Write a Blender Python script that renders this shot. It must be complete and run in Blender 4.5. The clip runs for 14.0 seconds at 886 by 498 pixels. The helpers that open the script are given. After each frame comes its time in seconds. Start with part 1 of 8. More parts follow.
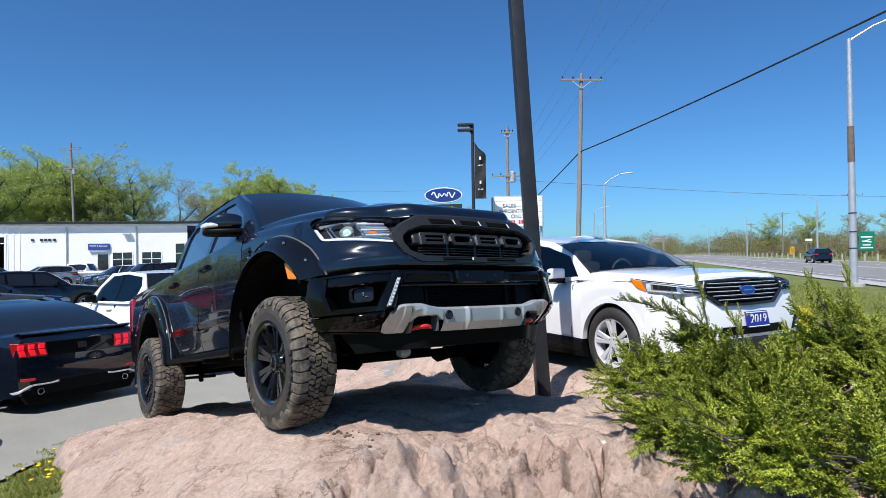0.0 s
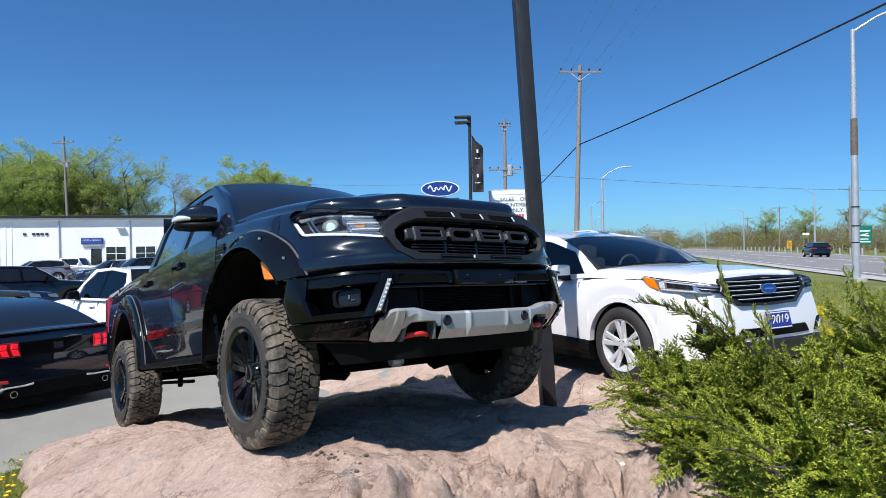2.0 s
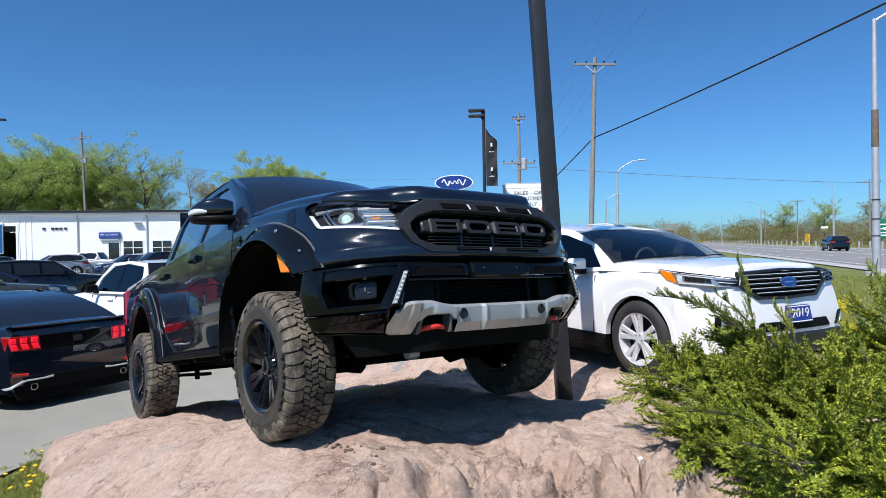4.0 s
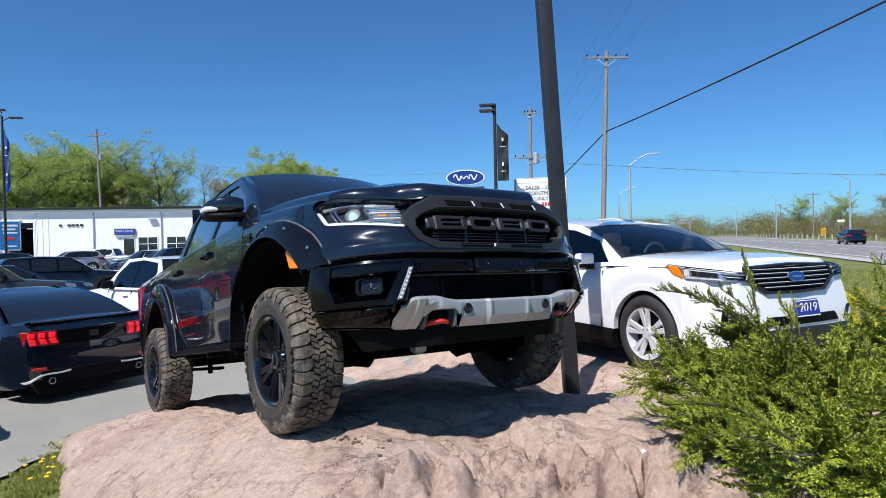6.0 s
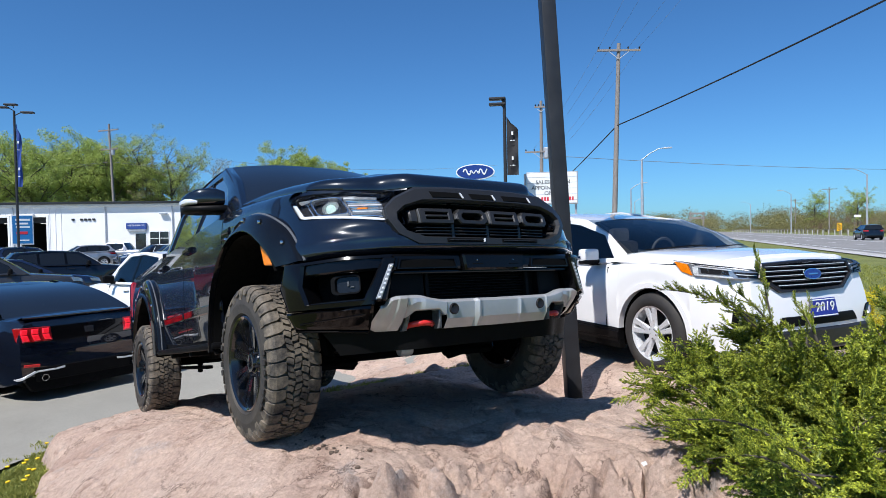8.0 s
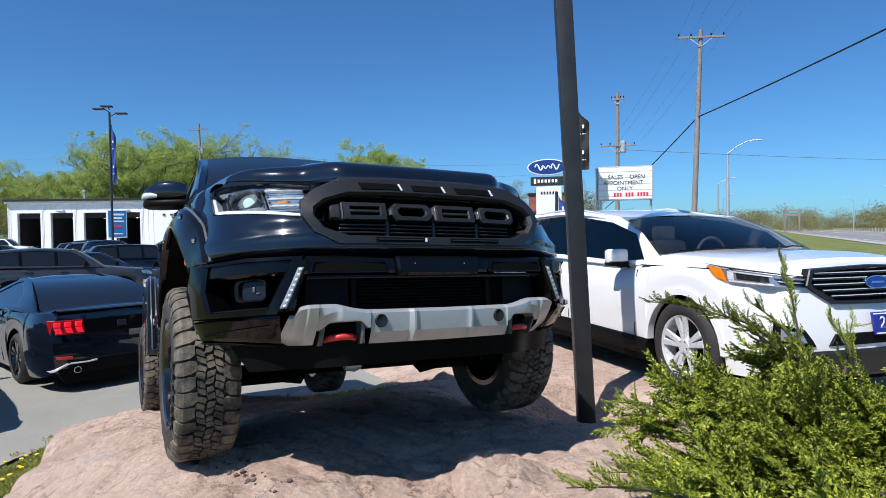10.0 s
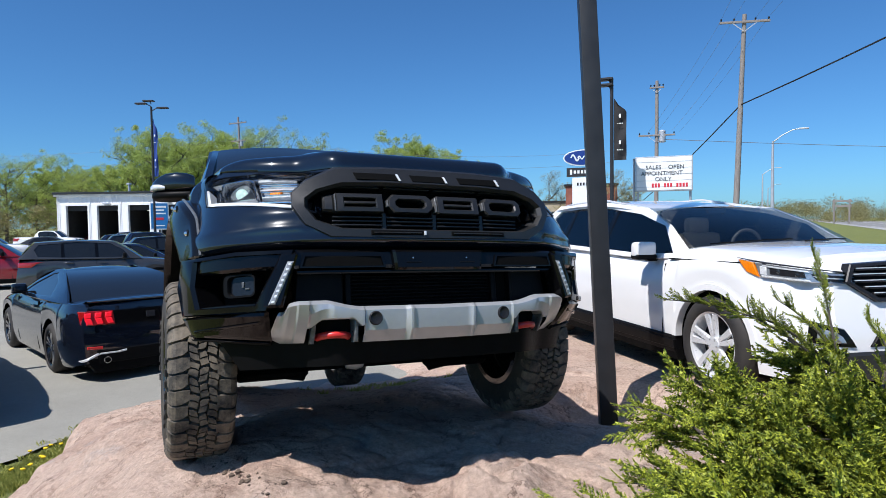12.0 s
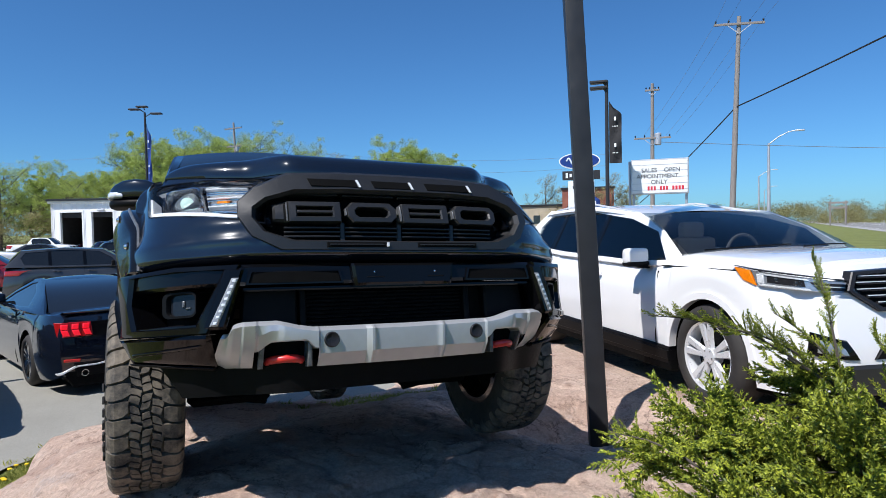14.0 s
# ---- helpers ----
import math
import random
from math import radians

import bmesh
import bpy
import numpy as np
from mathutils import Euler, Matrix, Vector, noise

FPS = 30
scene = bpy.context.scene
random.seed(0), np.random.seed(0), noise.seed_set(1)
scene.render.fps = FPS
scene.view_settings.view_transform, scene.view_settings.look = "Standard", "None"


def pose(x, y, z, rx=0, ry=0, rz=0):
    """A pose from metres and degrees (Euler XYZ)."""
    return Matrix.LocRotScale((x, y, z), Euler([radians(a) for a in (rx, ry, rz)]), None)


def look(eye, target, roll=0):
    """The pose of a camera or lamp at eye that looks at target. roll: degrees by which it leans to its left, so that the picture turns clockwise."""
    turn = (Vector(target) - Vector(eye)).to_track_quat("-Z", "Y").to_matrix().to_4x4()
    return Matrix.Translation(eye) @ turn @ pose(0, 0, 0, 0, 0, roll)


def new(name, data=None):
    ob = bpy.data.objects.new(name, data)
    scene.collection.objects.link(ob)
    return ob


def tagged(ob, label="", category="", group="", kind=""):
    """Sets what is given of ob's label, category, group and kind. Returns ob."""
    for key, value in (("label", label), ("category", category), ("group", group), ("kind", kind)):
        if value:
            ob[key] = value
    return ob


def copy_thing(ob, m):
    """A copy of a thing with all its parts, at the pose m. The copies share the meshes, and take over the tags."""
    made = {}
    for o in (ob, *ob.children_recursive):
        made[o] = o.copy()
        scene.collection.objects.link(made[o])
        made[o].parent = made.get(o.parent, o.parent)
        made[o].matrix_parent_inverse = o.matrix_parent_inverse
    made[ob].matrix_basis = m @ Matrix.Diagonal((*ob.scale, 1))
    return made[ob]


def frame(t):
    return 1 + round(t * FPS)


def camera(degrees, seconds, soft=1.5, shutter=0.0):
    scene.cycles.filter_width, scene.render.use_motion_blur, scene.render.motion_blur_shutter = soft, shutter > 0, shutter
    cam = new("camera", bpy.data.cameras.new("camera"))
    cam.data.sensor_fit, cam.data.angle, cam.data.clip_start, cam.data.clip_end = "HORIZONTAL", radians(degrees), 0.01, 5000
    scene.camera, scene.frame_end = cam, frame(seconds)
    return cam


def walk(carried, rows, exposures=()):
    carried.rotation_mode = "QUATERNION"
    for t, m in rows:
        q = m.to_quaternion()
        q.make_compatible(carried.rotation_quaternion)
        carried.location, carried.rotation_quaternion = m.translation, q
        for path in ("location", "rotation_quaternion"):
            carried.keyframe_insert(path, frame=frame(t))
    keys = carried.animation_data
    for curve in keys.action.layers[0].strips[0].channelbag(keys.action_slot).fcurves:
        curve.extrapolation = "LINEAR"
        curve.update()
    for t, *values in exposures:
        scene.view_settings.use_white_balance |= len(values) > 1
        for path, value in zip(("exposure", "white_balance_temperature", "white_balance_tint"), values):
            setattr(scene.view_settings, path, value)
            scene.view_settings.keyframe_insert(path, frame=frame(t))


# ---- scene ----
cam = camera(69.9, 14.0, soft=0.5)
ROWS = [
    (0, 0, 0, 1.6, 90.531, 0.878, 5.836),
    (0.5, -0.1266, 0.0968, 1.606, 90.288, 0.931, 5.66),
    (1, -0.1896, 0.2083, 1.6046, 90.096, 0.987, 5.443),
    (1.5, -0.1019, 0.3577, 1.6203, 90.069, 0.981, 5.383),
    (2, -0.0504, 0.4598, 1.6161, 89.993, 0.89, 5.537),
    (2.5, -0.0677, 0.4696, 1.6158, 89.893, 0.95, 5.811),
    (3, -0.0749, 0.472, 1.6145, 89.788, 0.992, 6.205),
    (3.5, -0.0728, 0.4747, 1.6103, 89.604, 0.947, 6.552),
    (4, -0.0655, 0.4784, 1.608, 89.476, 0.941, 6.772),
    (6.5, -0.0114, 0.4194, 1.6157, 88.902, 1.153, 8.158),
    (7, -0.0009, 0.4329, 1.6077, 88.763, 1.097, 8.385),
    (7.5, 0.0333, 0.5131, 1.6154, 88.668, 1.089, 8.504),
    (8, 0.0777, 0.6952, 1.6115, 88.591, 1.07, 8.913),
    (10.5, 0.7143, 1.3801, 1.6122, 88.186, 0.609, 17.596),
    (11, 0.7571, 1.4071, 1.6101, 87.947, 0.571, 18.534),
    (11.5, 0.7687, 1.4268, 1.6154, 87.733, 0.631, 19.178),
    (12, 0.7153, 1.5011, 1.6139, 87.635, 0.731, 19.344),
    (12.5, 0.6233, 1.6185, 1.6316, 87.652, 0.988, 19.23),
    (13, 0.6328, 1.7123, 1.6467, 87.802, 1.13, 19.049),
    (13.5, 0.6949, 1.751, 1.6465, 87.936, 1.154, 18.98),
    (14, 0.7513, 1.768, 1.6347, 87.999, 1.116, 19.108),
]
walk(cam, [(r[0], pose(*r[1:])) for r in ROWS], exposures=[(0.0, 0.3, 6230, 13), (14.0, 0.3, 6230, 13)])
# ---------------------------------------------------------------- world, sun
world = bpy.data.worlds.new("sky")
world.use_nodes = True
scene.world = world
_wn = world.node_tree.nodes
_sky = _wn.new("ShaderNodeTexSky")
_sky.sky_type, _sky.sun_disc = "NISHITA", False
SUN_ELEVATION, SUN_AZIMUTH = 54.0, 205.0
_sky.sun_elevation, _sky.sun_rotation = radians(SUN_ELEVATION), radians(SUN_AZIMUTH)
_sky.altitude, _sky.air_density, _sky.dust_density, _sky.ozone_density = 600, 0.9, 0.75, 2.4
_tint = _wn.new("ShaderNodeMix")                   # clear, deep blue air
_tint.data_type, _tint.blend_type = "RGBA", "MULTIPLY"
_tint.inputs[0].default_value = 1.0
_tint.inputs[7].default_value = (0.50, 0.95, 1.29, 1)
world.node_tree.links.new(_sky.outputs[0], _tint.inputs[6])
world.node_tree.links.new(_tint.outputs[2], _wn["Background"].inputs[0])
_wn["Background"].inputs[1].default_value = 0.078
sun_data = bpy.data.lights.new("sun", "SUN")
sun_data.energy, sun_data.angle, sun_data.color = 5.0, radians(0.53), (1.0, 0.96, 0.90)
sun = new("sun", sun_data)
_saz = radians(SUN_AZIMUTH)
_toward = Vector((math.sin(_saz) * math.cos(radians(SUN_ELEVATION)), math.cos(_saz) * math.cos(radians(SUN_ELEVATION)), math.sin(radians(SUN_ELEVATION))))
sun.matrix_world = look(Vector((0, 0, 60)) + _toward * 20, (0, 0, 60))


# ---------------------------------------------------------------- materials
def nodes_of(name):
    m = bpy.data.materials.new(name)
    m.use_nodes = True
    nt = m.node_tree
    return m, nt, nt.nodes["Principled BSDF"]


def noise_ramp(nt, scale, stops, detail=6, rough=0.6, coords="Object", stretch=None, kind="ShaderNodeTexNoise"):
    tc = nt.nodes.new("ShaderNodeTexCoord")
    src = tc.outputs[coords]
    if stretch:
        mp = nt.nodes.new("ShaderNodeMapping")
        mp.inputs["Scale"].default_value = stretch
        nt.links.new(src, mp.inputs[0])
        src = mp.outputs[0]
    tx = nt.nodes.new(kind)
    tx.inputs["Scale"].default_value = scale
    if kind == "ShaderNodeTexNoise":
        tx.inputs["Detail"].default_value, tx.inputs["Roughness"].default_value = detail, rough
    nt.links.new(src, tx.inputs["Vector"])
    rp = nt.nodes.new("ShaderNodeValToRGB")
    el = rp.color_ramp.elements
    while len(el) < len(stops):
        el.new(0.5)
    for e, (p, c) in zip(el, stops):
        e.position, e.color = p, (*c, 1) if len(c) == 3 else c
    nt.links.new(tx.outputs[0], rp.inputs[0])
    return tx, rp


def mix_color(nt, fac, a, b, mode="MIX"):
    mx = nt.nodes.new("ShaderNodeMix")
    mx.data_type, mx.blend_type = "RGBA", mode
    for sock, v in ((mx.inputs[0], fac), (mx.inputs[6], a), (mx.inputs[7], b)):
        if isinstance(v, (int, float)):
            sock.default_value = v
        elif isinstance(v, tuple):
            sock.default_value = (*v, 1)
        else:
            nt.links.new(v, sock)
    return mx.outputs[2]


def bump(nt, bsdf, height, strength, dist=0.01, normal=None):
    b = nt.nodes.new("ShaderNodeBump")
    b.inputs["Strength"].default_value, b.inputs["Distance"].default_value = strength, dist
    nt.links.new(height, b.inputs["Height"])
    if normal is not None:
        nt.links.new(normal, b.inputs["Normal"])
    nt.links.new(b.outputs[0], bsdf.inputs["Normal"])
    return b.outputs[0]


def grey(v):
    return (v, v, v)


def plain(name, color, rough=0.5, metal=0.0, vary=0.12, scale=9.0, coat=0.0, bumps=0.0, spec=0.5):
    """A surface with slight blotches in colour and gloss, and fine relief if wanted."""
    m, nt, b = nodes_of(name)
    tx, rp = noise_ramp(nt, scale, [(0.25, tuple(c * (1 - vary) for c in color)), (0.75, tuple(min(1, c * (1 + vary)) for c in color))])
    nt.links.new(rp.outputs[0], b.inputs["Base Color"])
    _, rr = noise_ramp(nt, scale * 4, [(0.3, grey(max(0.02, rough * 0.85))), (0.7, grey(min(1, rough * 1.15)))])
    nt.links.new(rr.outputs[0], b.inputs["Roughness"])
    b.inputs["Metallic"].default_value = metal
    b.inputs["Coat Weight"].default_value = coat
    b.inputs["Coat Roughness"].default_value = 0.02
    b.inputs["Specular IOR Level"].default_value = spec
    if bumps:
        t2, _ = noise_ramp(nt, scale * 12, [(0, grey(0)), (1, grey(1))])
        bump(nt, b, t2.outputs[0], bumps, 0.004)
    return m


def car_paint(name, color, dust=0.03, metal=0.0, coat=1.0):
    """Clear-coated paint with a thin uneven film of dust."""
    m, nt, b = nodes_of(name)
    _, rp = noise_ramp(nt, 3.0, [(0.45, grey(0)), (0.8, grey(1))], detail=8)
    mul = nt.nodes.new("ShaderNodeMath")
    mul.operation = "MULTIPLY"
    mul.inputs[1].default_value = dust
    nt.links.new(rp.outputs[0], mul.inputs[0])
    nt.links.new(mix_color(nt, mul.outputs[0], color, (0.42, 0.38, 0.33)), b.inputs["Base Color"])
    _, rr = noise_ramp(nt, 14.0, [(0.3, grey(0.16)), (0.7, grey(0.24))])
    nt.links.new(rr.outputs[0], b.inputs["Roughness"])
    b.inputs["Metallic"].default_value = metal
    b.inputs["Specular IOR Level"].default_value = 0.08
    b.inputs["Coat Weight"].default_value = coat
    b.inputs["Coat Roughness"].default_value = 0.012
    b.inputs["Coat IOR"].default_value = 1.65
    return m


def glow(name, color, strength, base=None, rough=0.15):
    m, nt, b = nodes_of(name)
    b.inputs["Base Color"].default_value = (*(base or color), 1)
    b.inputs["Emission Color"].default_value = (*color, 1)
    b.inputs["Emission Strength"].default_value = strength
    b.inputs["Roughness"].default_value = rough
    b.inputs["Coat Weight"].default_value = 0.6
    return m


def clear_glass(name, tint=(0.9, 0.95, 0.93), ior=1.5):
    m, nt, b = nodes_of(name)
    out = nt.nodes["Material Output"]
    tr = nt.nodes.new("ShaderNodeBsdfTransparent")
    tr.inputs[0].default_value = (*tint, 1)
    gl = nt.nodes.new("ShaderNodeBsdfGlossy")
    gl.inputs["Roughness"].default_value = 0.01
    fr = nt.nodes.new("ShaderNodeFresnel")
    fr.inputs[0].default_value = ior
    mx = nt.nodes.new("ShaderNodeMixShader")
    nt.links.new(fr.outputs[0], mx.inputs[0])
    nt.links.new(tr.outputs[0], mx.inputs[1])
    nt.links.new(gl.outputs[0], mx.inputs[2])
    nt.links.new(mx.outputs[0], out.inputs["Surface"])
    return m


M = {}
M["black_paint"] = car_paint("black_paint", (0.005, 0.0075, 0.0145), 0.006, 0.0, 1.0)
M["white_paint"] = car_paint("white_paint", (0.80, 0.80, 0.79), 0.04)
M["grey_paint"] = car_paint("grey_paint", (0.045, 0.047, 0.05), 0.03, 0.3)
M["blue_paint"] = car_paint("blue_paint", (0.012, 0.022, 0.055), 0.03, 0.2)
M["red_paint"] = car_paint("red_paint", (0.28, 0.012, 0.02), 0.03, 0.2)
M["silver_paint"] = car_paint("silver_paint", (0.42, 0.43, 0.44), 0.03, 0.6)
M["night_paint"] = car_paint("night_paint", (0.004, 0.006, 0.011), 0.012, 0.0, 0.8)
M["flare_plastic"] = plain("flare_plastic", (0.005, 0.005, 0.0055), 0.10, 0, 0.15, 12, coat=0.45, spec=0.08)
M["trim_plastic"] = plain("trim_plastic", (0.005, 0.005, 0.0055), 0.45, 0, 0.2, 20, bumps=0.06, spec=0.08)
M["gloss_black"] = plain("gloss_black", (0.003, 0.003, 0.0035), 0.10, 0, 0.1, 10, coat=0.35, spec=0.1)
M["grille_plastic"] = plain("grille_plastic", (0.019, 0.019, 0.0195), 0.36, 0, 0.12, 26, bumps=0.05, spec=0.5)
# near-black; sheets of it put the dark of openings into the colour
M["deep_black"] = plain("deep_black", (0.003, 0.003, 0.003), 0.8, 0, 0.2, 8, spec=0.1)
M["silver_skid"] = plain("silver_skid", (0.50, 0.51, 0.525), 0.34, 0.5, 0.06, 20)
M["chrome"] = plain("chrome", (0.78, 0.79, 0.80), 0.08, 1.0, 0.03, 10)
M["alloy"] = plain("alloy", (0.70, 0.71, 0.72), 0.30, 0.35, 0.06, 14)
M["rim_black"] = plain("rim_black", (0.006, 0.006, 0.007), 0.16, 0.1, 0.15, 18, coat=0.8, spec=0.5)
M["tinted_glass"] = plain("tinted_glass", (0.010, 0.012, 0.014), 0.03, 0, 0.1, 4, coat=0.55, spec=0.35)
M["cab_glass"] = plain("cab_glass", (0.030, 0.034, 0.038), 0.03, 0, 0.1, 4, coat=1.0, spec=0.9)
M["car_glass"] = clear_glass("car_glass", (0.50, 0.58, 0.60), 1.65)
M["lamp_glass"] = clear_glass("lamp_glass", (0.97, 0.98, 0.98), 1.22)
M["lamp_inner"] = plain("lamp_inner", (0.46, 0.47, 0.48), 0.22, 0.7, 0.25, 60)
M["lamp_chrome"] = plain("lamp_chrome", (0.80, 0.82, 0.84), 0.16, 1.0, 0.15, 60)
M["lamp_white"] = plain("lamp_white", (0.62, 0.63, 0.64), 0.25, 0.15, 0.3, 45)
M["lamp_dark"] = plain("lamp_dark", (0.022, 0.022, 0.024), 0.25, 0.2, 0.2, 30, spec=0.2)
M["amber"] = plain("amber", (0.80, 0.21, 0.001), 0.22, 0, 0.15, 60, coat=0.3)
M["projector"] = glow("projector", (0.75, 1.0, 0.88), 0.55, (0.16, 0.24, 0.24))
M["white_lens"] = plain("white_lens", (0.72, 0.73, 0.75), 0.15, 0.2, 0.12, 90, coat=1.0)
M["fog_plastic"] = plain("fog_plastic", (0.006, 0.006, 0.0065), 0.45, 0, 0.15, 30, spec=0.08)
M["lamp_grey"] = plain("lamp_grey", (0.10, 0.103, 0.107), 0.30, 0.0, 0.5, 40)
M["fog_glass"] = plain("fog_glass", (0.012, 0.014, 0.018), 0.12, 0, 0.2, 60, coat=0.35, spec=0.1)
M["day_tube"] = plain("day_tube", (0.30, 0.31, 0.32), 0.22, 0.2, 0.25, 90, coat=0.5)
M["light_tube"] = plain("light_tube", (0.74, 0.76, 0.78), 0.2, 0.1, 0.1, 60, coat=0.6)
M["tail_red"] = plain("tail_red", (0.32, 0.008, 0.008), 0.15, 0, 0.2, 20, coat=1.0)
M["tail_lit"] = glow("tail_lit", (1.0, 0.012, 0.03), 0.48, (0.5, 0.012, 0.018))
M["hook_red"] = plain("hook_red", (0.62, 0.025, 0.02), 0.35, 0, 0.15, 18, coat=0.3)
M["seat_grey"] = plain("seat_grey", (0.06, 0.06, 0.065), 0.8, 0, 0.2, 30)
M["seat_light"] = plain("seat_light", (0.30, 0.30, 0.30), 0.75, 0, 0.15, 30)
M["post_steel"] = plain("post_steel", (0.022, 0.023, 0.026), 0.45, 0.1, 0.3, 6, bumps=0.1)
M["galvanised"] = plain("galvanised", (0.48, 0.50, 0.53), 0.5, 0.5, 0.12, 3)
M["rusty_band"] = plain("rusty_band", (0.17, 0.13, 0.10), 0.8, 0.2, 0.3, 6)
M["wire"] = plain("wire", (0.012, 0.012, 0.014), 0.6)
M["far_wire"] = plain("far_wire", (0.20, 0.22, 0.25), 0.7)
M["concrete"] = plain("concrete", (0.42, 0.41, 0.38), 0.9, 0, 0.15, 5, bumps=0.2)
M["sign_white"] = plain("sign_white", (0.80, 0.81, 0.80), 0.4, 0, 0.04, 4)
M["sign_dark"] = plain("sign_dark", (0.02, 0.02, 0.022), 0.5)
M["sign_blue"] = plain("sign_blue", (0.012, 0.035, 0.20), 0.3, 0, 0.08, 6, coat=0.4)
M["banner_blue"] = plain("banner_blue", (0.02, 0.06, 0.26), 0.7)
M["sign_red"] = plain("sign_red", (0.60, 0.03, 0.05), 0.5)
M["sign_green"] = plain("sign_green", (0.005, 0.16, 0.10), 0.45)
M["sign_yellow"] = plain("sign_yellow", (0.80, 0.42, 0.01), 0.5)
M["poster_blue"] = plain("poster_blue", (0.02, 0.17, 0.42), 0.45)
M["banner_black"] = plain("banner_black", (0.014, 0.014, 0.016), 0.75, 0, 0.2, 3)
M["plate_blue"] = plain("plate_blue", (0.015, 0.018, 0.22), 0.35, coat=0.4)
M["bay_dark"] = plain("bay_dark", (0.025, 0.024, 0.023), 0.8, 0, 0.3, 1.5)
M["window_dark"] = plain("window_dark", (0.02, 0.024, 0.028), 0.06, 0, 0.3, 1.0, coat=0.6)
M["brick_red"] = plain("brick_red", (0.26, 0.09, 0.06), 0.85, 0, 0.25, 1.2)
M["tan_wall"] = plain("tan_wall", (0.42, 0.36, 0.26), 0.85, 0, 0.15, 1.0)


def metal_siding():
    m, nt, b = nodes_of("white_siding")
    tx, rp = noise_ramp(nt, 0.35, [(0.3, (0.80, 0.80, 0.80)), (0.7, (0.88, 0.88, 0.87))])
    nt.links.new(rp.outputs[0], b.inputs["Base Color"])
    b.inputs["Roughness"].default_value = 0.5
    return m


def old_wood():
    m, nt, b = nodes_of("old_wood")
    _, rp = noise_ramp(nt, 3.0, [(0.2, (0.145, 0.125, 0.112)), (0.5, (0.24, 0.215, 0.195)), (0.8, (0.33, 0.30, 0.275))], detail=9, stretch=(14, 14, 0.7))
    nt.links.new(rp.outputs[0], b.inputs["Base Color"])
    b.inputs["Roughness"].default_value = 0.9
    t2, _ = noise_ramp(nt, 9.0, [(0, grey(0)), (1, grey(1))], stretch=(10, 10, 0.5))
    bump(nt, b, t2.outputs[0], 0.5, 0.02)
    return m


def asphalt(name, base, warm=1.0, blue=1.0):
    m, nt, b = nodes_of(name)
    _, rp = noise_ramp(nt, 0.5, [(0.25, (base * 0.8, base * 0.79 * warm, base * 0.77 * warm * blue)), (0.75, (base * 1.2, base * 1.17 * warm, base * 1.12 * warm * blue))], detail=8)
    _, fine = noise_ramp(nt, 95.0, [(0.2, grey(0.62)), (0.8, grey(1.35))], detail=3)
    nt.links.new(mix_color(nt, 1.0, rp.outputs[0], fine.outputs[0], "MULTIPLY"), b.inputs["Base Color"])
    b.inputs["Roughness"].default_value = 0.9
    t2, _ = noise_ramp(nt, 120.0, [(0, grey(0)), (1, grey(1))])
    bump(nt, b, t2.outputs[0], 0.35, 0.01)
    return m


